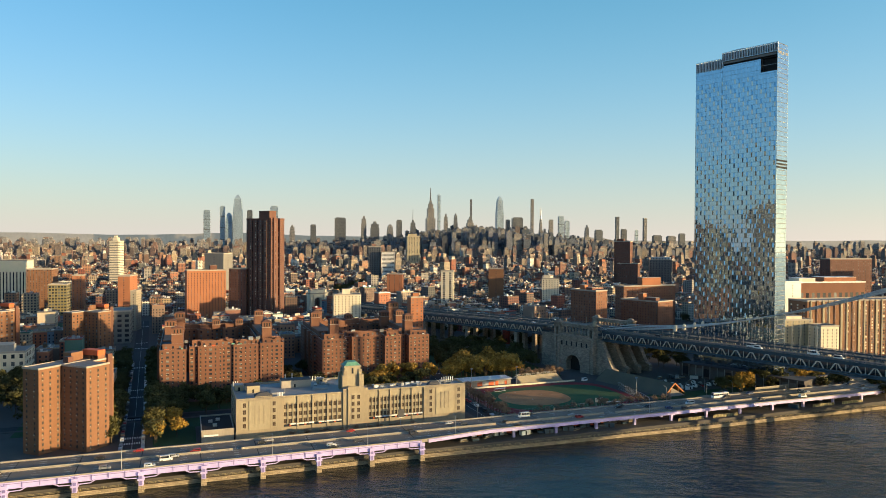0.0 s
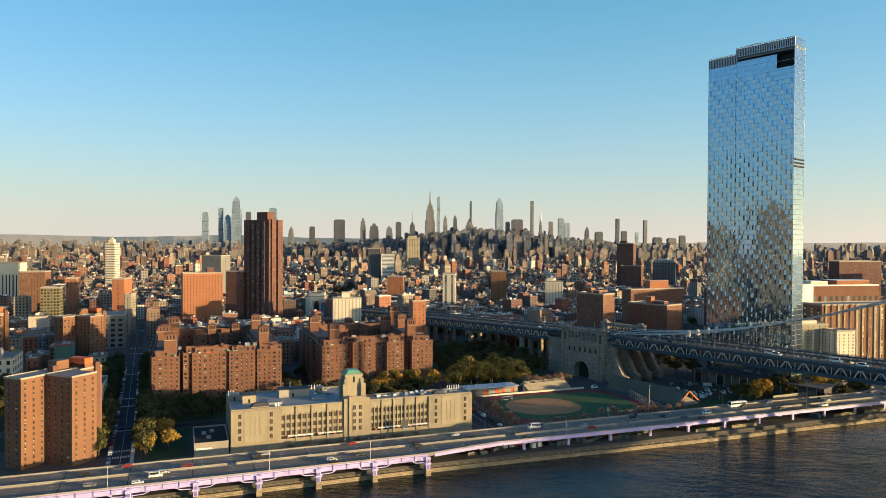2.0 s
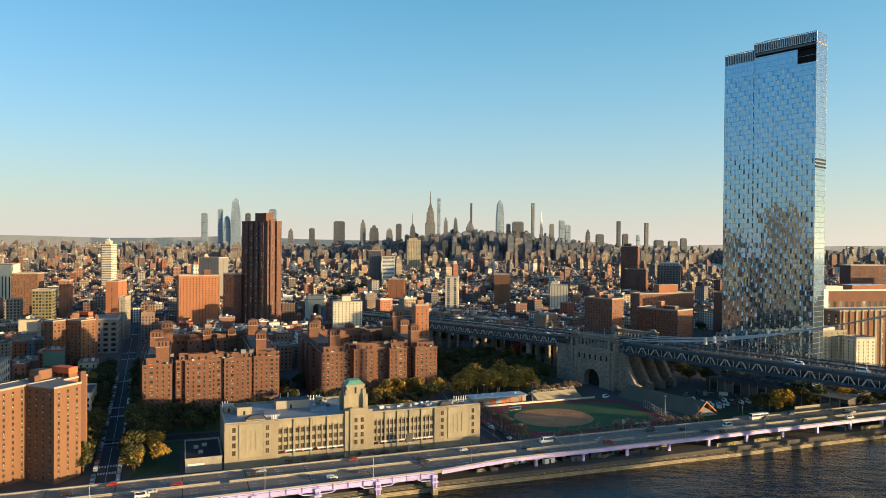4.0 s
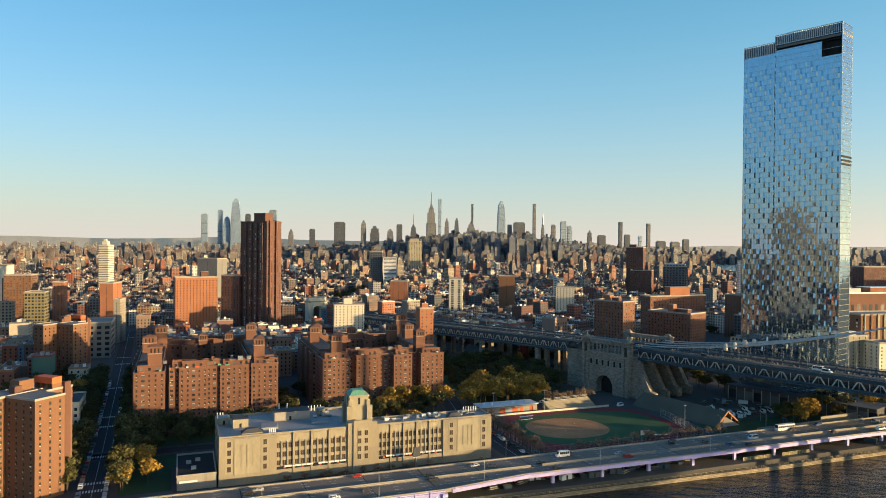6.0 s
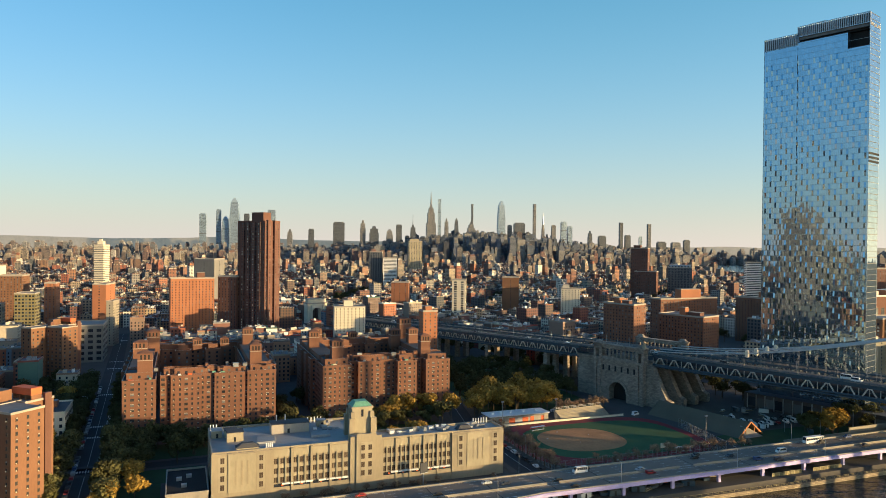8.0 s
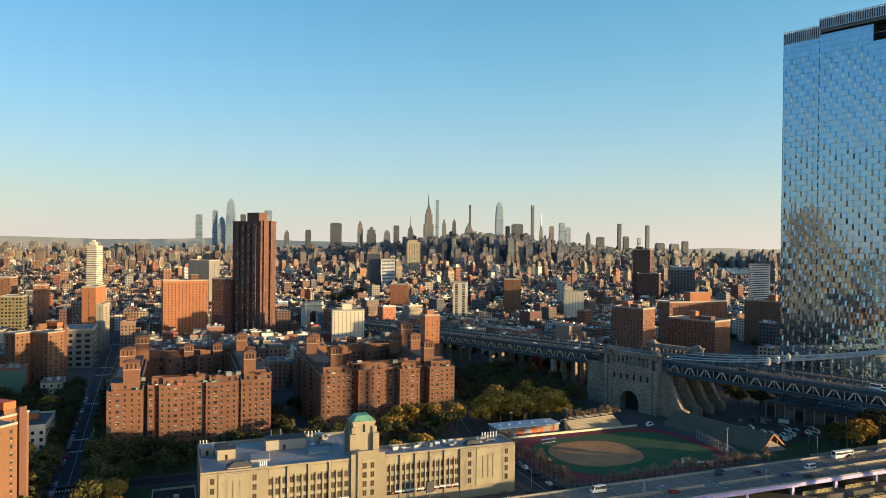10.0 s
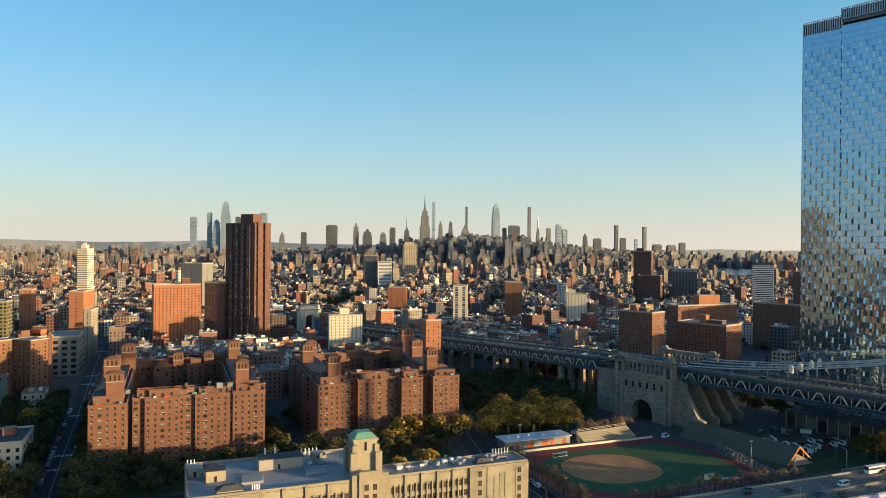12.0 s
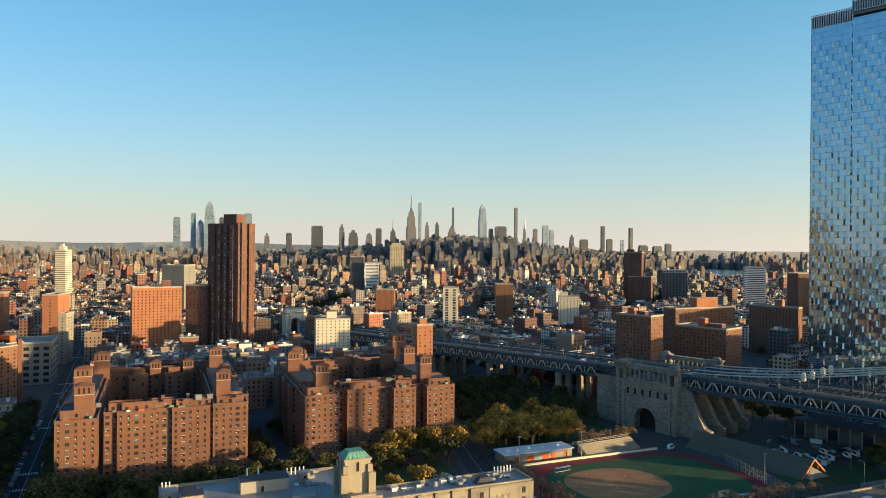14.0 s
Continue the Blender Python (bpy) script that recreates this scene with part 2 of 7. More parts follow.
def water_material():
    m = bpy.data.materials.new("river")
    m.use_nodes = True
    nt, b = m.node_tree, m.node_tree.nodes["Principled BSDF"]
    b.inputs["Base Color"].default_value = (0.006, 0.018, 0.022, 1)
    b.inputs["Roughness"].default_value, b.inputs["IOR"].default_value = 0.1, 1.33
    tc = nt.nodes.new("ShaderNodeNewGeometry")
    height = None
    for s, amount, stretch in ((0.05, 0.9, 0.6), (0.22, 0.5, 0.5), (0.9, 0.16, 0.8), (2.6, 0.05, 0.9)):
        mp, n, a = nt.nodes.new("ShaderNodeMapping"), nt.nodes.new("ShaderNodeTexNoise"), nt.nodes.new("ShaderNodeMath")
        mp.inputs["Rotation"].default_value = (0, 0, radians(25))
        mp.inputs["Scale"].default_value = (s * stretch, s, s)
        n.inputs["Scale"].default_value, n.inputs["Detail"].default_value = 1.0, 3
        nt.links.new(tc.outputs["Position"], mp.inputs[0])
        nt.links.new(mp.outputs[0], n.inputs["Vector"])
        a.operation = "MULTIPLY"
        a.inputs[1].default_value = amount
        nt.links.new(n.outputs[0], a.inputs[0])
        height = add(nt, height, a)
    bp = nt.nodes.new("ShaderNodeBump")
    bp.inputs["Strength"].default_value, bp.inputs["Distance"].default_value = 1.0, 1.7
    nt.links.new(height.outputs[0], bp.inputs["Height"])
    nt.links.new(bp.outputs[0], b.inputs["Normal"])
    return m


M["river"] = water_material()


# ---- building kit ----
class Shape:
    """Collects plain faces fast and turns them into one mesh."""

    def __init__(self):
        self.v, self.f, self.k, self.mats = [], [], [], []

    def slot(self, m):
        if m not in self.mats:
            self.mats.append(m)
        return self.mats.index(m)

    def face(self, pts, m):
        i = len(self.v)
        self.v += [tuple(p) for p in pts]
        self.f.append(tuple(range(i, i + len(pts))))
        self.k.append(self.slot(m))

    def prism(self, foot, z0, z1, m, top=None, shrink=1.0, bottom=False):
        """An upright block over a foot outline given anticlockwise; shrink draws the top in."""
        i, n, k = len(self.v), len(foot), self.slot(m)
        cx, cy = sum(p[0] for p in foot) / n, sum(p[1] for p in foot) / n
        self.v += [(p[0], p[1], z0) for p in foot] + [(cx + (p[0] - cx) * shrink, cy + (p[1] - cy) * shrink, z1) for p in foot]
        for j in range(n):
            q = (j + 1) % n
            self.f.append((i + j, i + q, i + n + q, i + n + j))
            self.k.append(k)
        self.f.append(tuple(range(i + n, i + 2 * n)))
        self.k.append(self.slot(top or m))
        if bottom:
            self.f.append(tuple(range(i + n - 1, i - 1, -1)))
            self.k.append(k)
        return self

    def box(self, x0, y0, z0, x1, y1, z1, m, top=None):
        return self.prism([(x0, y0), (x1, y0), (x1, y1), (x0, y1)], z0, z1, m, top, bottom=True)

    def beam(self, p, q, w, h, m):
        """A bar of w by h from p to q."""
        p, q = Vector(p), Vector(q)
        d = (q - p).normalized()
        side = d.cross(Vector((0, 0, 1)))
        side = Vector((1, 0, 0)) if side.length < 1e-3 else side.normalized()
        up = side.cross(d)
        i, k = len(self.v), self.slot(m)
        for e in (p, q):
            for a, b in ((-1, -1), (1, -1), (1, 1), (-1, 1)):
                self.v.append(tuple(e + side * (a * w / 2) + up * (b * h / 2)))
        for f in ((0, 1, 5, 4), (1, 2, 6, 5), (2, 3, 7, 6), (3, 0, 4, 7), (3, 2, 1, 0), (4, 5, 6, 7)):
            self.f.append(tuple(i + j for j in f))
            self.k.append(k)
        return self

    def tube(self, pts, r, m, n=8):
        """A round rod along points; r may be a list."""
        pts = [Vector(p) for p in pts]
        rs = r if isinstance(r, (list, tuple)) else [r] * len(pts)
        i, k = len(self.v), self.slot(m)
        for j, p in enumerate(pts):
            d = (pts[min(j + 1, len(pts) - 1)] - pts[max(j - 1, 0)]).normalized()
            s = d.orthogonal().normalized()
            t = d.cross(s)
            self.v += [tuple(p + (s * math.cos(2 * math.pi * a / n) + t * math.sin(2 * math.pi * a / n)) * rs[j]) for a in range(n)]
        for j in range(len(pts) - 1):
            for a in range(n):
                b = (a + 1) % n
                self.f.append((i + j * n + a, i + j * n + b, i + (j + 1) * n + b, i + (j + 1) * n + a))
                self.k.append(k)
        self.f += [tuple(i + a for a in range(n - 1, -1, -1)), tuple(i + (len(pts) - 1) * n + a for a in range(n))]
        self.k += [k, k]
        return self

    def weld(self):
        """Makes corners that coincide one vertex, so that the skin hangs together."""
        seen, order = {}, []
        for v in self.v:
            key = tuple(round(c, 4) for c in v)
            order.append(seen.setdefault(key, len(seen)))
        self.v = list(seen)
        self.f = [tuple(order[j] for j in f) for f in self.f]
        return self

    def mesh(self, name):
        me = bpy.data.meshes.new(name)
        me.from_pydata(self.v, [], self.f)
        for m in self.mats:
            me.materials.append(M[m])
        me.polygons.foreach_set("material_index", self.k)
        me.update()
        return me


def thing(name, m, label, category, group=""):
    ob = new(name)
    ob.empty_display_size = 0.5
    ob.matrix_world = m
    return tagged(ob, label, category, group)


def part(name, shape, parent, label="", kind="", m=None):
    """One mesh under a thing or a part; shape may be a Shape or a shared mesh."""
    ob = new(name, shape.mesh(name) if isinstance(shape, Shape) else shape)
    ob.parent = parent
    if m is not None:
        ob.matrix_local = m
    return tagged(ob, label, kind=kind)


def structure(name, shape, m, label):
    ob = new(name, shape.mesh(name))
    ob.matrix_world = m
    return tagged(ob, label, kind="structure")


STREET = pose(0, 360, 0, 0, 0, 20.5)
BRIDGE = Matrix.Translation((133, 562, 0)) @ Matrix.Rotation(math.atan2(-0.772, 0.635), 4, "Z")
GROUND = 4.0


def street(a, b, z=0.0, turn=0.0):
    return STREET @ pose(a, b, z, 0, 0, turn)


def window_mesh(name, w, h, frame_mat, glass, bars=1, ac=False, blind=0.0):
    """A window facing -y as one skin: frame and sill proud of the wall, panes set back, maybe a blind behind the top and a cooling unit in the foot."""
    t, b = 0.09, 0.04
    xs = [-w / 2, -w / 2 + t]
    for i in range(bars):
        x = -w / 2 + w * (i + 1) / (bars + 1)
        xs += [x - b, x + b]
    xs += [w / 2 - t, w / 2]
    low, high = (0.42 if ac else t), h - t - blind * h
    zs = sorted({0.0, t, low, high, h - t, h})
    cell = {}
    for i in range(len(xs) - 1):
        for k in range(len(zs) - 1):
            mid = (zs[k] + zs[k + 1]) / 2
            if k == 0:
                cell[i, k] = (-0.14, frame_mat)
            elif i % 2 == 0 or mid > h - t:
                cell[i, k] = (-0.06, frame_mat)
            elif ac and i == 1 and mid < low:
                cell[i, k] = (-0.33, "cream")
            elif blind and mid > high:
                cell[i, k] = (-0.03, "cornice")
            else:
                cell[i, k] = (-0.012, glass)
    s = Shape()
    wall = (0.03, frame_mat)
    for (i, k), (y, m) in cell.items():
        x0, x1, z0, z1 = xs[i], xs[i + 1], zs[k], zs[k + 1]
        s.face([(x0, y, z0), (x1, y, z0), (x1, y, z1), (x0, y, z1)], m)
        for near, p, q in ((cell.get((i - 1, k), wall), (x0, z0), (x0, z1)), (cell.get((i + 1, k), wall), (x1, z1), (x1, z0)), (cell.get((i, k - 1), wall), (x1, z0), (x0, z0)), (cell.get((i, k + 1), wall), (x0, z1), (x1, z1))):
            if near[0] > y:
                s.face([(p[0], y, p[1]), (q[0], y, q[1]), (q[0], near[0], q[1]), (p[0], near[0], p[1])], m)
    return s.weld().mesh(name)


def flat_windows(shape, p, q, z0, z1, bay, storey, w, h, mat_pool, rng, off=0.05):
    """Small panes set proud of the wall that runs from p to q (seen from its right), for facades far off."""
    d = Vector((q[0] - p[0], q[1] - p[1]))
    length = d.length
    d.normalize()
    out = Vector((d.y, -d.x)) * off
    n = max(1, int((length - 1.0) / bay))
    for i in range(n):
        c = length * (i + 0.5) / n
        z = z0 + 1.0
        while z + h < z1 - 0.4:
            a, b = d * (c - w / 2), d * (c + w / 2)
            shape.face([(p[0] + a.x + out.x, p[1] + a.y + out.y, z), (p[0] + b.x + out.x, p[1] + b.y + out.y, z), (p[0] + b.x + out.x, p[1] + b.y + out.y, z + h), (p[0] + a.x + out.x, p[1] + a.y + out.y, z + h)], mat_pool[rng.randrange(len(mat_pool))])
            z += storey


def coursed(m, width, height, joint=0.05, amount=0.25):
    """Adds stone courses to a material: joints sunk by a bump, each block a shade of its own."""
    nt, b = m.node_tree, m.node_tree.nodes["Principled BSDF"]
    tc, sx, ad, cb = nt.nodes.new("ShaderNodeTexCoord"), nt.nodes.new("ShaderNodeSeparateXYZ"), nt.nodes.new("ShaderNodeMath"), nt.nodes.new("ShaderNodeCombineXYZ")
    nt.links.new(tc.outputs["Object"], sx.inputs[0])
    nt.links.new(sx.outputs[0], ad.inputs[0])
    nt.links.new(sx.outputs[1], ad.inputs[1])
    nt.links.new(ad.outputs[0], cb.inputs[0])
    nt.links.new(sx.outputs[2], cb.inputs[1])
    br = nt.nodes.new("ShaderNodeTexBrick")
    br.inputs["Scale"].default_value, br.inputs["Brick Width"].default_value, br.inputs["Row Height"].default_value, br.inputs["Mortar Size"].default_value = 1.0, width, height, joint
    br.inputs["Color1"].default_value, br.inputs["Color2"].default_value, br.inputs["Mortar"].default_value = (1 + amount, 1 + amount, 1 + amount, 1), (1 - amount, 1 - amount, 1 - amount, 1), (0.55, 0.55, 0.55, 1)
    nt.links.new(cb.outputs[0], br.inputs["Vector"])
    mix = nt.nodes.new("ShaderNodeVectorMath")
    mix.operation = "MULTIPLY"
    nt.links.new(b.inputs["Base Color"].links[0].from_socket, mix.inputs[0])
    nt.links.new(br.outputs["Color"], mix.inputs[1])
    nt.links.new(mix.outputs[0], b.inputs["Base Color"])


coursed(M["stone"], 2.0, 0.9)
coursed(M["quay"], 2.4, 0.7, 0.08)
M["brown_stone"] = mat("brown_stone", (0.2, 0.155, 0.135), 0.9, var=0.6, scale=0.06, fine=0.3)
M["granite_dark"] = mat("granite_dark", (0.09, 0.08, 0.075), 0.9)
M["roof_olive"] = mat("roof_olive", (0.12, 0.105, 0.07), 0.85, var=0.3, scale=0.1)
M["orange_wood"] = mat("orange_wood", (0.45, 0.17, 0.06), 0.7, var=0.3)
M["yellow_frame"] = mat("yellow_frame", (0.4, 0.33, 0.17), 0.6, var=0.2)
M["olive_panel"] = mat("olive_panel", (0.2, 0.17, 0.08), 0.7, var=0.3)
# ---- ground, water, streets ----
s = Shape()
s.face([(-6000, -6000, 0), (6000, -6000, 0), (6000, 4900, 0), (-6000, 4900, 0)], "river")
structure("water", s, Matrix(), "dark rippled tidal river with low sun glints")

s = Shape()
s.prism([(-6000, -0.5), (-20, -0.5), (60, -2.5), (6000, -6), (6000, 6200), (-6000, 6200)], -1.5, GROUND - 0.05, "paving")
structure("ground", s, STREET, "grey city ground reaching to the horizon")

# seawall: a stone face with a coping, lower promenade in front of the ground's edge
s = Shape()
s.prism([(-900, -2.2), (-20, -2.2), (60, -4.0), (160, -6.5), (700, -7.5), (700, -1.5), (-900, -1.5)], -1.4, 1.7, "quay")
s.prism([(-900, -2.5), (-20, -2.5), (60, -4.3), (160, -6.8), (700, -7.8), (700, -6.9), (160, -5.9), (60, -3.4), (-20, -1.6), (-900, -1.6)], 1.7, 2.05, "quay")
structure("seawall", s, STREET, "weathered stone seawall with concrete coping along the river")
s = Shape()
s.prism([(-900, -1.5), (-20, -1.5), (60, -3.3), (160, -5.8), (700, -6.8), (700, 8), (-900, 8)], 0.5, 1.75, "asphalt")
s.box(-900, 8, 0.5, 700, 30, 3.98, "asphalt")
structure("promenade", s, STREET, "worn concrete promenade under the elevated road")


def road(name, pts, width, label, lines=True, z=GROUND, cross=()):
    """A street laid over the ground along points of the street plan, with kerbs, lane lines and crossings."""
    s, h = Shape(), width / 2
    pts = [Vector(p) for p in pts]
    for p, q in zip(pts, pts[1:]):
        d = (q - p).normalized()
        n = Vector((-d.y, d.x))
        for r0, r1, z0, z1, m in ((-h, h, z - 0.04, z + 0.02, "asphalt"), (-h - 3.5, -h, z - 0.04, z + 0.17, "paving"), (h, h + 3.5, z - 0.04, z + 0.17, "paving")):
            s.prism([tuple(p + n * r1), tuple(p + n * r0), tuple(q + n * r0), tuple(q + n * r1)], z0, z1, m)
        if lines:
            for off in (0.0,):
                a, b = p + n * off, q + n * off
                s.prism([tuple(a + n * 0.07), tuple(a - n * 0.07), tuple(b - n * 0.07), tuple(b + n * 0.07)], z + 0.02, z + 0.026, "line_white")
        for c in cross:
            o = p + (q - p) * c
            for i in range(int(width / 1.2)):
                e = o + n * (-h + 0.6 + i * 1.2)
                s.prism([tuple(e + n * 0.3 - d * 1.6), tuple(e - n * 0.3 - d * 1.6), tuple(e - n * 0.3 + d * 1.6), tuple(e + n * 0.3 + d * 1.6)], z + 0.02, z + 0.03, "line_white")
    return structure(name, s, STREET, label)


road("road_slip", [(-147, 40), (-150, 130), (-158, 330), (-170, 640)], 13, "shaded asphalt street with parked cars and zebra crossings", cross=(0.22, 0.34, 0.8))
road("road_market", [(50, 34), (51, 122), (68, 200), (76, 330)], 13, "asphalt side street beside the ball field", cross=(0.85,))
road("road_cherry", [(-420, 108), (-158, 112), (43, 114)], 9, "narrow shaded street behind the storage building", lines=False)
road("road_south", [(-420, 36), (420, 36)], 9, "ground-level street beside the elevated road", lines=False)

# ---- ball field ----
s = Shape()
ring = lambda cx, cy, rx, ry, n=40, p=2.6: [(cx + rx * math.copysign(abs(math.cos(2 * math.pi * i / n)) ** (2 / p), math.cos(2 * math.pi * i / n)), cy + ry * math.copysign(abs(math.sin(2 * math.pi * i / n)) ** (2 / p), math.sin(2 * math.pi * i / n))) for i in range(n)]
s.prism(ring(116, 82, 55, 41, p=4), GROUND - 0.04, GROUND + 0.03, "track_red")
structure("running_track", s, STREET, "dark red running track round the ball field")
s = Shape()
s.prism(ring(119, 83, 47, 33, p=3.2), GROUND - 0.03, GROUND + 0.06, "turf")
structure("ball_field", s, STREET, "green turf ball field with faded white lines")
s = Shape()
s.prism(ring(103, 85, 24.5, 22, p=2.3), GROUND, GROUND + 0.1, "clay")
s.prism(ring(99, 86, 2.6, 2.4, p=2), GROUND + 0.05, GROUND + 0.22, "clay")
for a, b in ((85, 92), (97, 102), (112, 92), (99, 80)):
    s.box(a, b, GROUND + 0.1, a + 0.6, b + 0.6, GROUND + 0.14, "line_white")
structure("infield", s, STREET, "brown clay softball infield with scuffed patches")

# lawn strips under the trees
s = Shape()
for a0, b0, a1, b1 in ((-140, 50, -116, 83.5), (-140, 119, 38, 148), (76, 146, 160, 330), (-210, 92, -166, 240), (180, 40, 330, 66), (-139, 84, -98, 104.5)):
    s.box(a0, b0, GROUND - 0.04, a1, b1, GROUND + 0.05, "grass")
structure("lawn", s, STREET, "dark shaded lawn under street trees")


# ---- elevated road ----
def viaduct():
    root = thing("viaduct", STREET, "elevated highway with lavender steel girder over the riverside", "bridge")
    edge = [(-520, -5), (-9, -5), (32, 1.5), (60, 0.8), (620, 0.8)]
    back = 26.5
    top = 9.6
    deck, par = Shape(), Shape()
    for (a0, b0), (a1, b1) in zip(edge, edge[1:]):
        deck.prism([(a0, b0), (a1, b1), (a1, back), (a0, back)], top - 0.7, top, "concrete", "deck_asphalt", bottom=True)
    part("deck", deck, root, "worn brown-grey asphalt deck")
    for (a0, b0), (a1, b1) in zip(edge, edge[1:]):
        par.prism([(a0, b0), (a1, b1), (a1, b1 + 0.5), (a0, b0 + 0.5)], top, top + 0.95, "concrete")
    part("river_parapet", par, root, "pale concrete parapet")
    s = Shape()
    s.prism([(-520, back - 0.6), (620, back - 0.6), (620, back), (-520, back)], top, top + 0.65, "concrete")
    s.prism([(-520, back), (620, back), (620, back + 0.5), (-520, back + 0.5)], top - 3, top + 0.55, "concrete")
    part("inner_parapet", s, root, "tall tan concrete parapet")
    s = Shape()
    for a0, a1 in ((-520, -100), (-96, 40), (46, 110), (118, 620)):
        s.prism([(a0, 11.2), (a1, 11.2), (a1, 12.0), (a0, 12.0)], top, top + 0.5, "concrete")
        s.prism([(a0, 11.4), (a1, 11.4), (a1, 11.8), (a0, 11.8)], top + 0.5, top + 1.0, "concrete")
    part("median_barrier", s, root, "stepped concrete median barrier")
    lines = Shape()
    for b in (-4.0, 10.4, 12.8, 25.3):
        b = max(b, -3.9)
        lines.box(-520, b, top + 0.004, -9, b + 0.16, top + 0.012, "line_white")
        lines.box(-9, max(b, 3.2), top + 0.004, 620, max(b, 3.2) + 0.16, top + 0.012, "line_white")
    for b in (-0.2, 3.4, 7.0, 16.0, 19.2, 22.4):
        for i in range(95):
            a = -520 + i * 12.0
            if b > 2 or a < -12:
                lines.box(a, b, top + 0.004, a + 3.2, b + 0.16, top + 0.012, "line_white")
    part("lane_lines", lines, root, "faded white lane lines", kind="stuff")
    for a in range(-505, 600, 26):
        j = Shape()
        j.box(a, -4.4 if a < -12 else 2.2, top + 0.003, a + 0.35, back - 0.7, top + 0.009, "rubber")
        part("expansion_joint", j, root)
    # deep lavender girder over the river, panel by panel
    for i in range(20):
        a1 = -9 - i * 26.2
        a0 = a1 - 26.2
        g = Shape()
        g.box(a0, -5.25, top - 2.0, a1, -5.0, top + 0.25, "lavender")
        g.box(a0, -5.5, top + 0.25, a1, -4.95, top + 0.42, "lavender")
        g.box(a0, -5.6, top - 2.25, a1, -4.9, top - 2.0, "lavender")
        g.box(a0, -5.35, top - 0.35, a1, -5.25, top - 0.15, "lavender_dark")
        for k in range(4):
            x = a0 + 26.2 * k / 4
            g.box(x - 0.16, -5.5, top - 2.0, x + 0.16, -5.25, top + 0.25, "lavender_dark")
        g.beam((a0 + 1.2, -5.2, top - 3.4), (a0 + 6.0, -5.2, top - 3.2), 0.5, 0.35, "lavender")
        g.beam((a1 - 1.2, -5.2, top - 3.4), (a1 - 6.0, -5.2, top - 3.2), 0.5, 0.35, "lavender")
        g.beam((a0 + 6.0, -5.2, top - 3.2), (a0 + 8.0, -5.2, top - 2.2), 0.5, 0.35, "lavender")
        g.beam((a1 - 6.0, -5.2, top - 3.2), (a1 - 8.0, -5.2, top - 2.2), 0.5, 0.35, "lavender")
        part("girder", g, root, "lavender painted steel girder")
        p = Shape()
        p.box(a1 - 1.0, -6.2, 3.0, a1 + 1.0, -3.4, top - 2.2, "lavender")
        p.box(a1 - 0.55, -6.35, 3.2, a1 + 0.55, -6.2, top - 2.2, "lavender_dark")
        p.box(a1 - 1.5, -6.4, top - 4.3, a1 + 1.5, -3.2, top - 3.5, "lavender")
        p.box(a1 - 1.2, -6.2, top - 2.3, a1 + 1.2, 26, top - 0.7, "lavender")
        p.prism([(a1 - 1.3, -6.8), (a1 + 1.3, -6.8), (a1 + 1.3, -2.8), (a1 - 1.3, -2.8)], -1, 3.0, "quay", shrink=0.85)
        for b in (8.5, 21.5):
            p.box(a1 - 0.9, b - 0.9, 1.5, a1 + 0.9, b + 0.9, top - 2.2, "lavender")
        part("pier", p, root, "lavender steel pier on a concrete foot")
    # lighter beam and slim piers inland
    for i in range(24):
        a0 = 21 + i * 26.2 - (26.2 if i == 0 else 0)
        a1 = 21 + (i + 1) * 26.2
        e = lambda a: -5 + 6.5 * min(1, max(0, (a + 9) / 41)) - 0.7 * min(1, max(0, (a - 32) / 28))
        g = Shape()
        for k in range(4):
            x0, x1 = a0 + (a1 - a0) * k / 4, a0 + (a1 - a0) * (k + 1) / 4
            g.prism([(x0, e(x0) - 0.45), (x1, e(x1) - 0.45), (x1, e(x1)), (x0, e(x0))], top - 1.2, top + 0.35, "lavender", bottom=True)
            g.prism([(x0, e(x0) - 0.6), (x1, e(x1) - 0.6), (x1, e(x1)), (x0, e(x0))], top + 0.35, top + 0.5, "lavender", bottom=True)
        part("edge_beam", g, root, "slim lavender steel edge beam")
        p = Shape()
        b0 = e(a1) + 1.5
        p.box(a1 - 0.7, b0 + 0.6, 2.0, a1 + 0.7, b0 + 2.0, top - 1.6, "lavender")
        p.box(a1 - 0.8, b0 - 1.2, top - 1.7, a1 + 0.8, 26, top - 0.7, "lavender")
        for b in (13, 22):
            p.box(a1 - 0.7, b - 0.7, 2.0, a1 + 0.7, b + 0.7, top - 1.6, "lavender")
        part("pier", p, root, "slim lavender steel pier")
    return root


viaduct()


def lamp_mesh():
    p, h = Shape(), Shape()
    p.tube([(0, 0, 0), (0, 0, 0.6), (0, 0, 8.5), (0, 0.3, 9.3), (0, 1.2, 9.8), (0, 2.4, 9.9)], [0.2, 0.13, 0.1, 0.09, 0.08, 0.06], "metal_grey")
    h.box(-0.18, 2.1, 9.78, 0.18, 3.0, 9.95, "metal_grey")
    return p, h


def street_lamp(m, like=[]):
    if like:
        return copy_thing(like[0], m)
    ob = thing("street_lamp", m, "grey steel street lamp with one curved arm", "street lamp", "street lamps")
    p, h = lamp_mesh()
    part("pole", p, ob)
    part("lamp_head", h, ob)
    like.append(ob)
    return ob


for a in (-196, -148, -83, -37, 12, 71, 135, 190, 240):
    street_lamp(street(a, -4.2 if a < 0 else 1.7, 9.6))
for a, b in ((-158, 75), (-137, 88), (-160, 150), (-163, 240), (43, 44), (60, 70), (182, 46), (214, 44), (226, 60), (238, 46)):
    street_lamp(street(a, b, GROUND, 90 if a < -150 else 0))


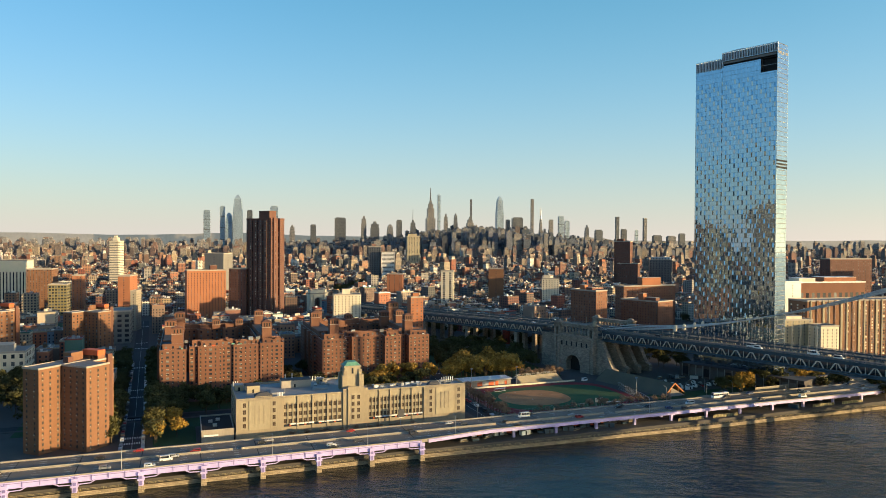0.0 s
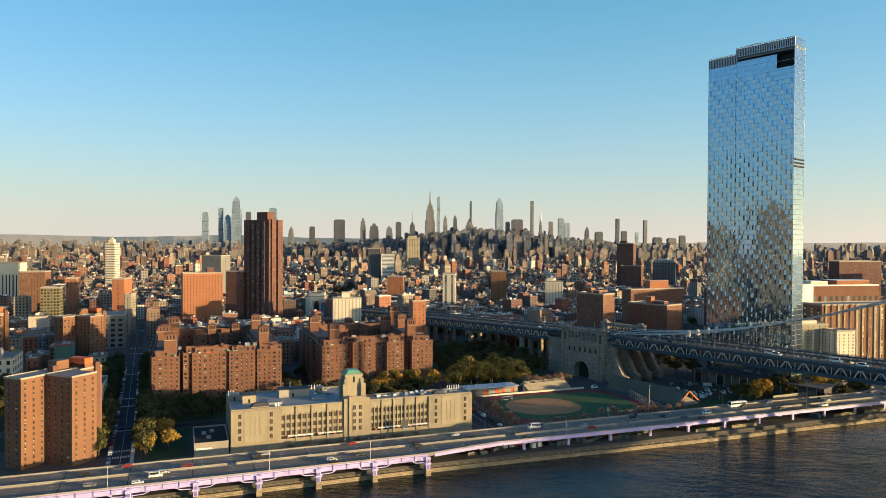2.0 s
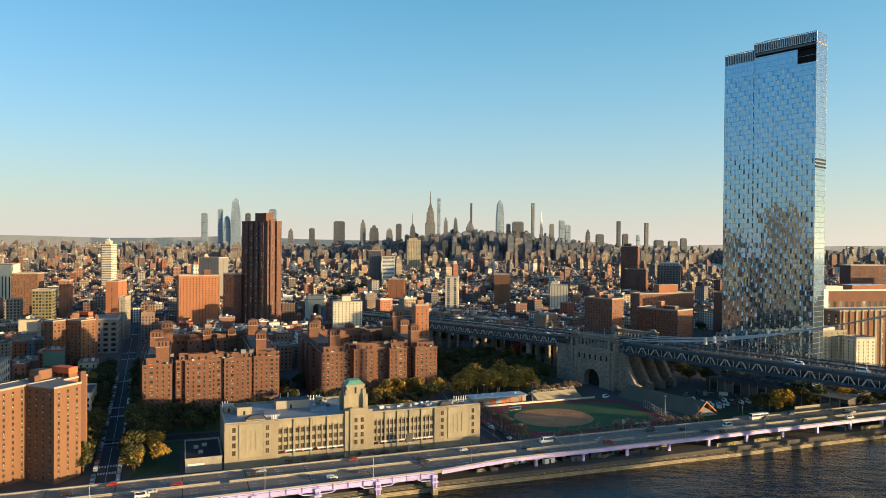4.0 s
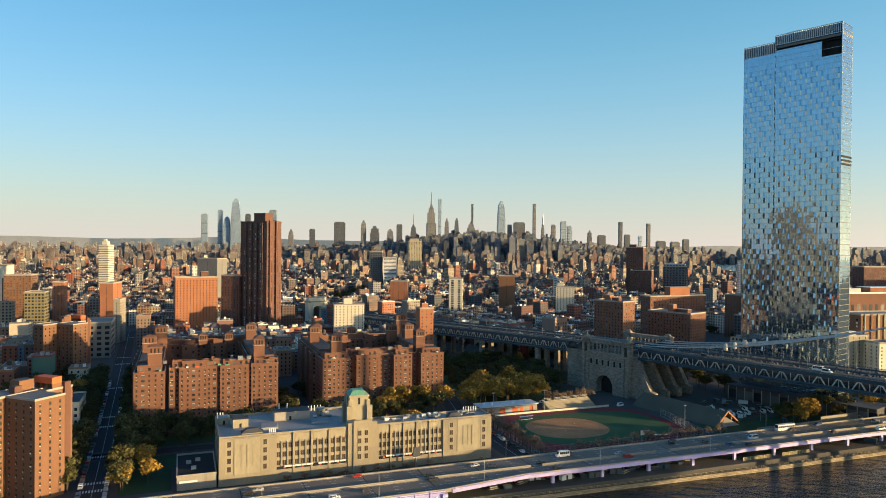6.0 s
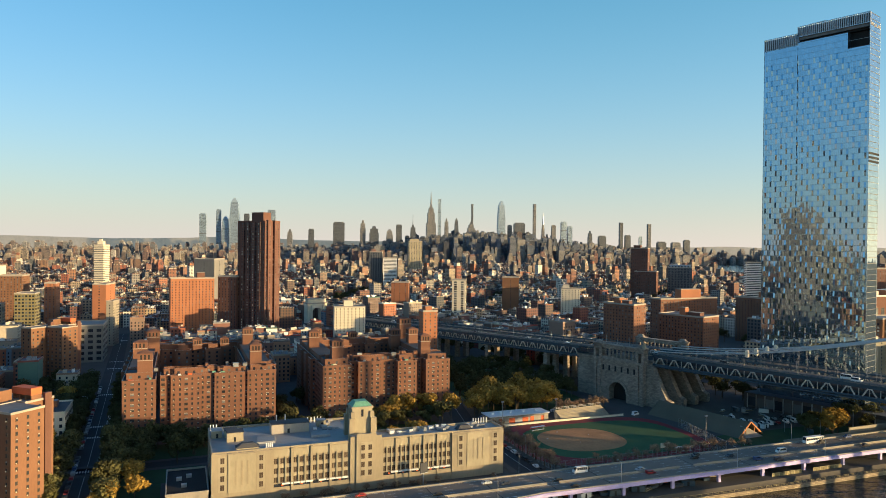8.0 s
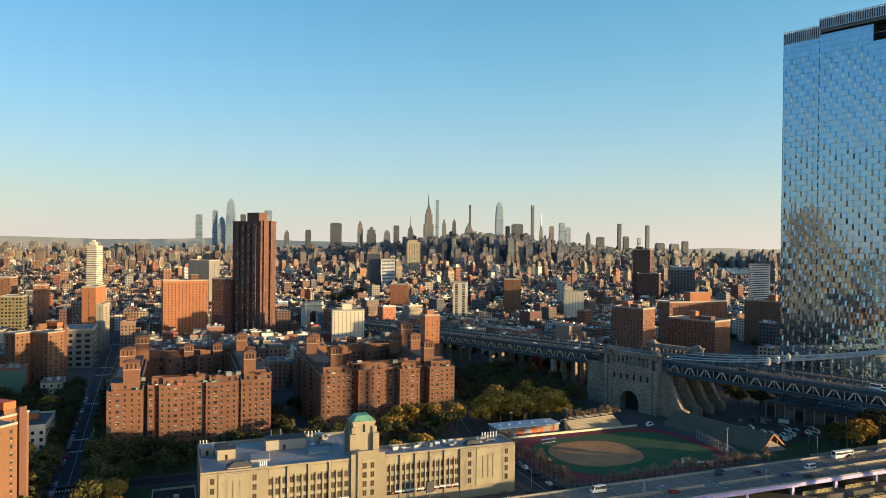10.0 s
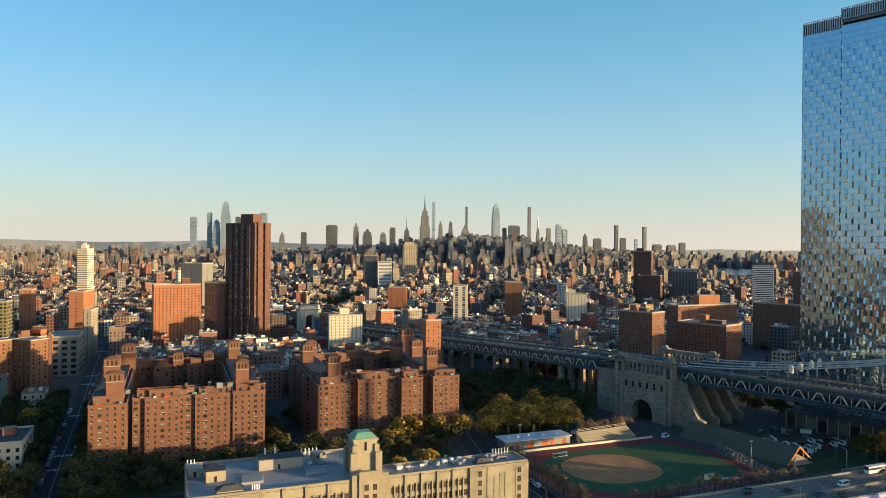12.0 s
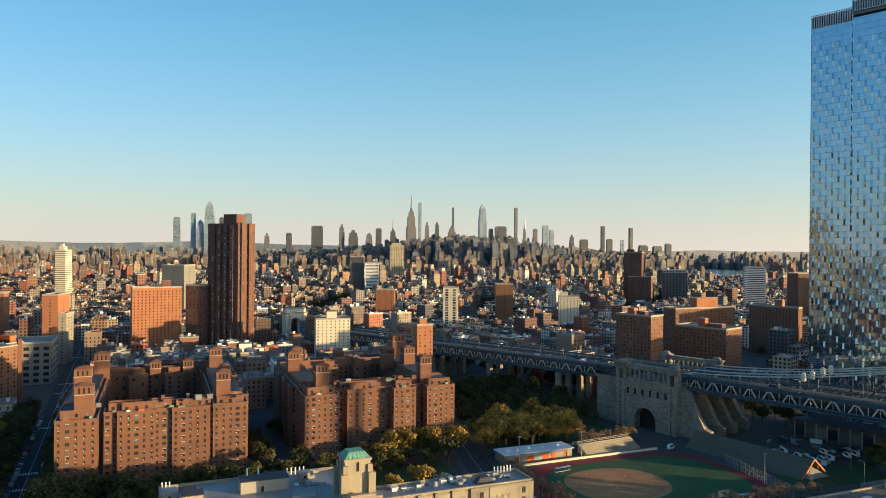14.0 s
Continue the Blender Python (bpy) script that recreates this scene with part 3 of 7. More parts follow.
# ---- storage building ----
def storage_building():
    rng = random.Random(3)
    root = thing("storage_building", street(-96, 48), "long beige limestone storage building with flat grey roof", "building")
    L, D, z0, z1 = 132.0, 41.0, GROUND, 26.0
    body = Shape()
    W, R = 70.0, 13.0
    body.box(0, 0, z0, W, D, z1 - 1.0, "limestone_dark", "roof_silver")
    body.box(W, 0, z0, L, R, z1 - 1.0, "limestone_dark", "roof_silver")
    wall = part("wall", body, root, "beige limestone walls")
    base = Shape()
    base.box(-0.35, -0.5, z0, L + 0.3, 0, z0 + 5.0, "limestone_dark")
    part("plinth", base, root, "plain stone plinth")
    par = Shape()
    for x0, y0, x1, y1 in ((0, -0.2, L, 0.5), (0, D - 0.5, W, D), (0, 0.5, 0.5, D - 0.5), (L - 0.5, 0.5, L, R), (W, R - 0.5, L - 0.5, R), (W - 0.5, R, W, D - 0.5)):
        par.box(x0, y0, z1 - 1.0, x1, y1, z1, "limestone_dark", "cornice")
    part("parapet", par, root)
    ends = [(0.0, 24.0), (58.0, 72.0), (106.0, 132.0)]
    for i, (x0, x1) in enumerate(ends):
        b = Shape()
        lift = (0.8, 3.0, 0.8)[i]
        b.box(x0 - 0.1, -0.9, z0 + 0.01, x1 + 0.1, -0.2, z1 + lift - 1.5, "limestone_dark", "cornice")
        if i == 1:
            b.box(x0 + 2.5, -1.5, z0, x1 - 2.5, -0.9, z1 + lift - 0.3, "limestone_dark", "cornice")
            b.box(x0 + 4.4, -1.62, z0 + 6, x1 - 4.4, -1.5, z1 - 1.0, "limestone")
            b.box(x0 + 0.5, 0, z1 - 1, x1 - 0.5, 4, z1 + 1.4, "limestone_dark", "roof_silver")
        else:
            c = (x0 + x1) / 2
            panels = [(c - 5.6, c + 5.6, -1.15, -0.9, z0 + 5, z1 - 1.2, "limestone")]
            panels += [(c + k - 0.28, c + k + 0.28, -1.3, -1.15, z0 + 8, z1 - 4, "limestone_dark") for k in (-2.4, 0, 2.4)]
            panels += [(sx - 1.6, sx + 1.6, -1.02, -0.9, z0 + 5.4, z1 - 2.0, "limestone") for sx in (x0 + 4.2, x1 - 4.2)]
            for p0, p1, q0, q1, r0, r1, m in panels:
                pn = Shape()
                pn.box(p0, q0, r0, p1, q1, r1, m)
                part("wall_panel", pn, wall, "shallow raised stone panel")
        part("end_bay" if i != 1 else "centre_bay", b, wall, "projecting stone bay with shallow panels")
    tall = [window_mesh("storage_window", 1.7, 2.4, "stone", "glass_brown", 1)]
    for x0, x1, lift in ((0, 24, 0), (106, 132, 0)):
        for sx in (x0 + 4.2, x1 - 4.2):
            for k in range(4):
                part("window", tall[0], wall, m=pose(sx, -1.03, z0 + 6.2 + k * 3.7))
    for sx in (63.4, 66.6):
        for k in range(4):
            part("window", tall[0], wall, m=pose(sx, -1.64, z0 + 6.4 + k * 3.7))
    for x0, x1, bays in ((24.5, 57.5, 4), (72.5, 105.5, 5)):
        step = (x1 - x0) / bays
        for i in range(bays):
            bx = x0 + i * step
            s = Shape()
            s.box(bx - 0.5, -0.85, z0, bx + 0.5, 0, z1 - 0.6, "limestone_dark")
            s.box(bx + 0.7, -0.3, z1 - 4.2, bx + step - 0.7, 0, z1 - 1.2, "limestone")
            for k in range(1, 3):
                x = bx + step * k / 3
                s.box(x - 0.25, -0.55, z0 + 6.5, x + 0.25, 0, z1 - 4.2, "limestone")
            for z in (z0 + 9.1, z0 + 13.0):
                s.box(bx + 0.5, -0.2, z, bx + step - 0.5, 0, z + 1.3, "limestone")
            part("pilaster", s, wall, "stone pilaster and panel")
            for k in range(3):
                for r in range(3):
                    part("window", tall[0], wall, m=pose(bx + step * (k + 0.5) / 3, -0.1, z0 + 6.8 + r * 3.8 + (0.3 if r == 2 else 0)))
            s = Shape()
            s.box(bx + 0.6, -0.35, z0 + 4.9, bx + step - 0.6, 0, z0 + 6.2, "glass_dark")
            s.box(bx + step / 2 - 0.5, -0.45, z0 + 5.3, bx + step / 2 + 0.5, -0.35, z0 + 6.2, "orange_paint")
            part("shop_front", s, wall, "pale glazed shop strip with a small sign")
    for x0 in (28.5, 44.0, 76.5, 92.0):
        s = Shape()
        x = x0
        for w in (1.6, 0.5, 1.3, 1.0, 1.5):
            s.box(x, -1.3, z0 + 6.1, x + w * 2, -0.9, z0 + 6.1 + (0.7 if w != 0.5 else 0.5), "white_paint")
            x += w * 2 + 0.3
        s.box(x0, -1.0, z0 + 6.2, x, -0.86, z0 + 6.35, "metal_grey")
        part("sign", s, wall, "white sign bars on a rail")
    # dark windows on the shaded end walls
    s = Shape()
    for side, p, q in ((0, (0, D), (0, 0)), (1, (L, 0), (L, R)), (2, (W, R), (W, D))):
        flat_windows(s, p, q, z0 + 4, z1 - 2, 5.0, 3.8, 1.5, 2.2, ["glass_dark"], rng)
    part("end_windows", s, wall, kind="stuff")
    # roof: bulkheads, hatches, ducts
    zr = z1 - 1.0
    def hut(name, x, y, w, d, h, wall_mat, roof_mat, label, slope=0.0):
        b = Shape()
        b.box(x, y, zr, x + w, y + d, zr + h, wall_mat, roof_mat)
        b.box(x - 0.2, y - 0.2, zr + h, x + w + 0.2, y + d + 0.2, zr + h + 0.25, roof_mat)
        b.box(x + w * 0.42, y - 0.06, zr + 0.1, x + w * 0.42 + 1.0, y + 0.02, zr + min(2.1, h - 0.3), "rubber")
        part(name, b, root, label)
    hut("roof_hut", 27, 24, 17, 8, 4.2, "cornice", "roof_dark", "pale roof hut with a dark door")
    hut("roof_hut", 7, 17, 7, 6, 4.0, "limestone", "roof_dark", "cream stair hut")
    hut("roof_hut", 1, 25, 4.5, 6, 3.2, "limestone", "roof_silver", "small cream roof hut")
    hut("roof_hut", 6.5, 25, 5.5, 5, 3.0, "cream", "roof_dark", "small roof hut")
    hut("roof_hut", 49, 30, 4, 4, 3.0, "limestone", "roof_silver", "small roof hut with overhanging lid")
    for x, y, w, d, h in ((19, 10, 8, 9, 0.9), (43, 13, 9, 8, 1.0)):
        s = Shape()
        s.prism([(x, y), (x + w, y), (x + w + 1, y + d), (x + 1, y + d)], zr, zr + h, "roof_silver", shrink=0.94)
        part("skylight", s, root, "low sloping skylight housing")
    s = Shape()
    s.prism([(10, 1.5), (19, 1.5), (19, 6), (10, 6)], zr, zr + 1.4, "limestone")
    s.prism([(9.6, 1.1), (19.4, 1.1), (19.4, 6.4), (9.6, 6.4)], zr + 1.4, zr + 3.0, "roof_dark", shrink=0.45)
    part("hipped_hatch", s, root, "dark hipped roof hatch")
    s = Shape()
    s.prism([(110, 3), (118, 3), (118, 7), (110, 7)], zr, zr + 2.2, "roof_dark", shrink=0.55)
    part("hipped_hatch", s, root, "dark hipped roof hatch")
    for i in range(34):
        x, y = rng.uniform(76, 124), rng.uniform(4.2, 10)
        if i < 10:
            x, y = rng.uniform(46, 58), rng.uniform(22, 38)
        s = Shape()
        w, d, h = rng.uniform(0.8, 2.6), rng.uniform(0.8, 2.2), rng.uniform(0.6, 1.7)
        s.box(x, y, zr + 0.25, x + w, y + d, zr + 0.25 + h, rng.choice(["white_paint", "metal_grey", "roof_silver"]))
        s.box(x + 0.1, y + 0.1, zr, x + w - 0.1, y + d - 0.1, zr + 0.25, "roof_dark")
        if i % 3 == 0:
            s.tube([(x + w, y + d / 2, zr + 0.5), (x + w + 3, y + d / 2, zr + 0.5), (x + w + 3, y + d / 2 - 3, zr + 0.5)], 0.22, "metal_grey", 6)
        part("roof_unit", s, root, "metal roof unit")
    for x, y in [(1 + 1.3 * i, 39) for i in range(3)] + [(30, 31), (34, 31)] + [(46 + i * 1.6, 39.5) for i in range(5)] + [(122 + i * 1.4, 12.3) for i in range(6)] + [(22 + i * .8, 1.2) for i in range(4)]:
        s = Shape()
        s.tube([(x, y, zr + (4 if x in (30, 34) else 0)), (x, y, zr + (7 if x in (30, 34) else 2.8))], 0.28, "white_paint", 7)
        part("antenna", s, root, "pale panel antenna")
    # setback tower with stepped corner piers and a green copper cap
    t = Shape()
    cx, cy = 64.5, 9.0
    t.box(cx - 4.6, cy - 4.4, zr, cx + 4.6, cy + 4.4, zr + 14.0, "limestone")
    t.box(cx - 5.0, cy - 4.8, zr + 13.5, cx + 5.0, cy + 4.8, zr + 14.4, "limestone", "cornice")
    for sx in (-1, 1):
        for sy in (-1, 1):
            pier = Shape()
            pier.box(cx + sx * 4.9 - 1.3, cy + sy * 4.7 - 1.3, zr, cx + sx * 4.9 + 1.3, cy + sy * 4.7 + 1.3, zr + 9.5, "limestone_dark")
            pier.box(cx + sx * 4.4 - 0.9, cy + sy * 4.2 - 0.9, zr + 9.5, cx + sx * 4.4 + 0.9, cy + sy * 4.2 + 0.9, zr + 12.2, "limestone_dark")
            part("corner_pier", pier, root, "stepped stone corner pier")
    tower = part("roof_tower", t, root, "stepped limestone roof tower")
    s = Shape()
    s.prism([(cx - 4.4, cy - 4.2), (cx + 4.4, cy - 4.2), (cx + 4.4, cy + 4.2), (cx - 4.4, cy + 4.2)], zr + 14.4, zr + 16.4, "copper_green", shrink=0.62)
    for k in range(-2, 3):
        s.beam((cx + k * 1.7, cy - 4.3, zr + 14.45), (cx + k * 1.05, cy - 2.6, zr + 16.45), 0.12, 0.14, "copper_green")
    part("copper_cap", s, tower, "green copper hipped cap")
    slit = window_mesh("slit_window", 1.2, 3.4, "limestone_dark", "glass_dark", 0)
    part("window", slit, tower, m=pose(cx, cy - 4.42, zr + 9.8))
    part("window", slit, tower, m=pose(cx - 4.62, cy, zr + 9.8, 0, 0, -90))
    return root


storage_building()

ann = thing("storage_annex", street(-113.5, 48), "low grey storage annex with a flat black roof", "building")
s = Shape()
s.box(0, 0, GROUND, 16.5, 33, 10, "concrete", "rubber")
part("wall", s, ann)
s = Shape()
for x0, y0, x1, y1 in ((-0.2, -0.2, 16.6, 0.3), (-0.2, 32.7, 16.6, 33.2), (-0.2, 0.3, 0.3, 32.7), (16.1, 0.3, 16.6, 32.7)):
    s.box(x0, y0, 10, x1, y1, 10.8, "concrete", "cornice")
part("parapet", s, ann)
s = Shape()
s.box(1, -0.25, 7.2, 8.5, 0, 8.1, "white_paint")
part("sign", s, ann, "white sign bars")
for x, y in ((4, 18), (8, 21), (6, 9)):
    s = Shape()
    s.box(x, y, 10, x + 2.2, y + 1.8, 11.3, "metal_grey")
    part("roof_unit", s, ann)


# ---- brick courtyard blocks ----
BRICK_WINDOWS = [window_mesh("block_window", 1.0, 1.5, "trunk", g, 1, ac, bl) for g, ac, bl in (("glass_dark", False, 0), ("glass_dark", True, 0), ("glass_dark", False, 0), ("glass_dark", False, 0.3), ("glass_dark", False, 0), ("glass_dark", True, 0))]
WIDE_WINDOWS = [window_mesh("block_window_wide", 1.8, 1.5, "trunk", g, 2, ac, bl) for g, ac, bl in (("glass_dark", True, 0), ("glass_pale", False, 0.3), ("glass_dark", False, 0), ("glass_dark", True, 0.3))]


def stair_tower(root, x, y, w, d, z0, z1, turn=0):
    s = Shape()
    s.box(x - w / 2, y - d / 2, z0, x + w / 2, y + d / 2, z1, "brick", "roof_grey")
    s.box(x - w / 2 - 0.25, y - d / 2 - 0.25, z1 - 3.9, x + w / 2 + 0.25, y + d / 2 + 0.25, z1 - 3.6, "cornice")
    s.prism([(x - w / 2 - 0.3, y - d / 2 - 0.3), (x + w / 2 + 0.3, y - d / 2 - 0.3), (x + w / 2 + 0.3, y + d / 2 + 0.3), (x - w / 2 - 0.3, y + d / 2 + 0.3)], z1, z1 + 1.3, "brick", shrink=0.2)
    # black panels on the solid walls paint the shade inside the openings
    for k in (-1, 0, 1):
        s.box(x + k * w * 0.26 - 0.42, y - d / 2 - 0.04, z1 - 3.2, x + k * w * 0.26 + 0.42, y - d / 2 + 0.02, z1 - 0.7, "rubber")
        s.box(x - w / 2 - 0.04, y + k * d * 0.26 - 0.42, z1 - 3.2, x - w / 2 + 0.02, y + k * d * 0.26 + 0.42, z1 - 0.7, "rubber")
    part("stair_tower", s, root, "brick roof tower with three arched openings")


def court_block(name, a, b, fronts, depth, width, towers, seed):
    """A thirteen-storey block round a court. fronts: (x0, x1, y) runs of the front, wings proud of the rest."""
    rng = random.Random(seed)
    root = thing(name, street(a, b), "thirteen-storey brown brick apartment block round a courtyard", "apartment building", "brick courtyard blocks")
    z0, z1, z2 = GROUND, 37.7, 41.3
    arm = 15.0
    masses = [(x0, y, x1, arm + 4) for x0, x1, y in fronts]
    masses += [(0, 18, arm, depth - 12), (width - arm, 18, width, depth - 12), (0, depth - arm, width, depth)]
    for k in range(4):
        x = width * (0.14 + 0.24 * k)
        masses.append((x - 5, depth - arm - 6, x + 5, depth - 2))
    for y in range(28, int(depth) - 20, 18):
        masses += [(-2.5, y, 6, y + 9), (width - 6, y, width + 2.5, y + 9)]
    for i, (x0, y0, x1, y1) in enumerate(masses):
        s = Shape()
        lift = (i % 3) * 0.35
        s.box(x0, y0, z0, x1, y1, z1 + lift, "brick", "roof_dark")
        wing = part("wing", s, root, "brown brick wing")
        s = Shape()
        s.box(x0 - 0.15, y0 - 0.15, z1 + lift - 0.05, x1 + 0.15, y0 + 0.35, z1 + lift + 0.75, "brick", "cornice")
        s.box(x0 - 0.15, y0 + 0.35, z1 + lift - 0.05, x0 + 0.35, y1, z1 + lift + 0.75, "brick", "cornice")
        s.box(x1 - 0.35, y0 + 0.35, z1 + lift - 0.05, x1 + 0.15, y1, z1 + lift + 0.75, "brick", "cornice")
        part("parapet", s, wing)
        if x1 - x0 > 9 and y1 - y0 > 9:
            s = Shape()
            s.box(x0 + 1.8, y0 + 2.6, z1, x1 - 1.8, y1 - 1.5, z2, "brick", "roof_dark")
            s.box(x0 + 1.7, y0 + 2.5, z2, x1 - 1.7, y0 + 2.9, z2 + 0.7, "brick", "cornice")
            s.box(x0 + 1.7, y1 - 1.9, z2, x1 - 1.7, y1 - 1.5, z2 + 0.7, "brick", "cornice")
            part("penthouse", s, wing, "set-back brick penthouse storey")
        w = x1 - x0
        if i < len(fronts):
            n = max(2, int(w / 2.9))
            for r in range(12):
                for c in range(n):
                    part("window", rng.choice(WIDE_WINDOWS if (c + i) % 4 == 1 and w > 12 else BRICK_WINDOWS), wing, m=pose(x0 + w * (c + 0.5) / n, y0 - 0.06, z0 + 1.0 + r * 2.78))
            s = Shape()
            flat_windows(s, (x0 + 1.8, y0 + 2.6), (x1 - 1.8, y0 + 2.6), z1 + 0.2, z2, 3.4, 3, 1.3, 1.5, ["glass_dark", "glass_pale"], rng)
            for k in range(3):
                x = rng.uniform(x0 + 2, x1 - 3)
                s.box(x, y0 + 0.8, z1, x + rng.uniform(1, 2.4), y0 + 1.7, z1 + rng.uniform(0.6, 1.9), rng.choice(["white_paint", "cream", "orange_paint", "copper_green"]))
            flat_windows(s, (x0, y1), (x0, y0), z0, z1, 3.6, 2.78, 1.2, 1.4, ["glass_dark", "glass_dark", "glass_pale"], rng)
            flat_windows(s, (x1, y0), (x1, y1), z0, z1, 3.6, 2.78, 1.2, 1.4, ["glass_dark", "glass_dark", "glass_pale"], rng)
        else:
            s = Shape()
            for p, q in (((x0, y0), (x1, y0)), ((x0, y1), (x0, y0)), ((x1, y0), (x1, y1))):
                flat_windows(s, p, q, z0, z1, 3.4, 2.78, 1.25, 1.4, ["glass_dark", "glass_dark", "glass_pale"], rng)
        part("glazing", s, wing, kind="stuff")
    for x, y, w, d, h in towers:
        stair_tower(root, x, y, w, d, z1, h)
    for k in range(26):
        x, y = rng.uniform(3, width - 4), rng.choice([rng.uniform(8, 16), rng.uniform(depth - 12, depth - 3)])
        s = Shape()
        h = rng.uniform(1.0, 2.6)
        s.box(x, y, z2, x + rng.uniform(1, 3), y + rng.uniform(1, 2.5), z2 + h, rng.choice(["brick", "roof_grey", "metal_grey", "brick"]))
        part("roof_bulkhead", s, root)
    return root


court_block("apartment_block", -137, 152, [(0, 16.5, 0), (18.5, 66, 9), (65, 81, 8), (24, 40, 7.2), (47, 63, 7.4)], 122, 81, [(11, 6.5, 7.5, 6.5, 52), (70, 16, 6.5, 6.5, 53), (6, 60, 8, 8, 51), (12, 100, 8, 7, 52.5), (73, 102, 7, 7, 52), (75, 62, 6, 6, 48), (40, 108, 6, 5, 45), (58, 108, 6, 5, 45)], 5)
court_block("apartment_block", -27.5, 166, [(0, 17.8, 0), (19, 66, 9), (23, 37, 4), (48.3, 61, 3.5), (66.8, 83, 2)], 100, 83, [(10, 8, 7, 6.5, 52.5), (69, 13, 6.5, 6.5, 53), (5, 60, 7, 7, 52), (12, 88, 7, 6, 50), (66, 70, 7, 7, 50), (76, 60, 7, 7, 51.5), (78, 86, 9, 8, 56), (40, 92, 6, 5, 46)], 8)


# ---- cross-plan housing towers ----
def cross_tower(m, seed, z1=47.0, scale=1.0, near=True):
    """A sixteen-storey tower of three stepped wings, with a pale cornice."""
    rng = random.Random(seed)
    root = thing("housing_tower", m, "tall stepped tan-brown brick housing tower with a pale cornice", "apartment building", "brick housing towers")
    z0 = GROUND
    wings = [(-11, 0, 0, 30), (0, 13, 17.2, 27), (-14, 28, 5, 41)]
    for x0, y0, x1, y1 in wings:
        s = Shape()
        s.box(x0, y0, z0, x1, y1, z1, "brick_tan", "roof_grey")
        wing = part("wing", s, root, "tan-brown brick wing")
        for u0, v0, u1, v1 in ((x0 - 0.35, y0 - 0.35, x1 + 0.35, y0), (x0 - 0.35, y0, x0, y1), (x1, y0, x1 + 0.35, y1)):
            s = Shape()
            s.box(u0, v0, z1 - 0.5, u1, v1, z1 + 0.4, "cornice")
            part("cornice", s, wing, "pale stone cornice")
        for (px, py), (qx, qy), turn in (((x0, y0), (x1, y0), 0), ((x1, y0), (x1, y1), 90)):
            length = abs(qx - px) + abs(qy - py)
            n = max(2, int(length / 4.0))
            if near:
                for r in range(15):
                    for c in range(n):
                        f = (c + 0.5) / n
                        part("window", BRICK_WINDOWS[rng.randrange(6)], wing, m=pose(px + (qx - px) * f + (0.06 if turn else 0), py + (qy - py) * f - (0 if turn else 0.06), z0 + 1.5 + r * 2.72, 0, 0, turn))
            else:
                w = Shape()
                flat_windows(w, (px, py), (qx, qy), z0, z1, 3.6, 2.72, 1.25, 1.4, ["glass_dark", "glass_dark", "glass_pale"], rng)
                part("glazing", w, wing, kind="stuff")
        w = Shape()
        flat_windows(w, (x0, y1), (x0, y0), z0, z1, 3.6, 2.72, 1.25, 1.4, ["glass_dark", "glass_pale"], rng)
        part("glazing", w, wing, kind="stuff")
    s = Shape()
    s.box(4.8, 36, z0, 6.4, 39, z1 + 2.5, "brick_dark")
    part("chimney_shaft", s, root, "dark brick shaft up the end wall")
    s = Shape()
    s.box(-10, 22, z1, -4, 29, z1 + 4.5, "brick_tan", "roof_dark")
    s.box(-5, 18, z1, -1.5, 21.2, z1 + 3.0, "brick_dark", "roof_dark")
    part("bulkhead", s, root, "brick roof bulkhead")
    s = Shape()
    s.box(-6.5, 31, z1 + 2.2, 4.5, 36, z1 + 5.0, "orange_paint")
    for x in (-6, -2.6, 0.8, 4.2):
        s.box(x - 0.3, 31.2, z1, x + 0.3, 35.8, z1 + 2.2, "brick_tan")
    part("water_tank_house", s, root, "orange painted roof tank house on piers")
    return root


cross_tower(pose(-196, 343, 0, 0, 0, -22), 21)
cross_tower(pose(-328, 622, 0, 0, 0, -22), 22, 44.5, near=False)
cross_tower(pose(-396, 588, 0, 0, 0, -22), 23, 48, near=False)

ob = thing("low_house", street(-166, 168), "low pale building with a dark roof and red rear wing", "building")
s = Shape()
s.box(-15, 0, GROUND, 0, 30, 20, "cream", "roof_dark")
flat_windows(s, (-15, 0), (0, 0), GROUND, 20, 3.2, 3.6, 1.5, 1.8, ["glass_dark"], random.Random(2))
flat_windows(s, (0, 0), (0, 30), GROUND, 20, 3.4, 3.6, 1.5, 1.8, ["glass_dark"], random.Random(3))
part("wall", s, ob)
s = Shape()
s.box(-28, 4, GROUND, -15, 28, 17, "brick_red", "roof_dark")
part("rear_wing", s, ob, "red brick rear wing")
s = Shape()
for x0, y0, x1, y1 in ((-15.2, -0.2, 0.2, 0.3), (-15.2, 29.7, 0.2, 30.2), (-15.2, 0.3, -14.8, 29.7), (-0.2, 0.3, 0.2, 29.7)):
    s.box(x0, y0, 20, x1, y1, 20.9, "cream", "cornice")
part("parapet", s, ob)
s = Shape()
s.box(-11, 16, 20, -6, 22, 23.4, "brick_red", "roof_grey")
part("roof_hut", s, ob, "small red roof hut")


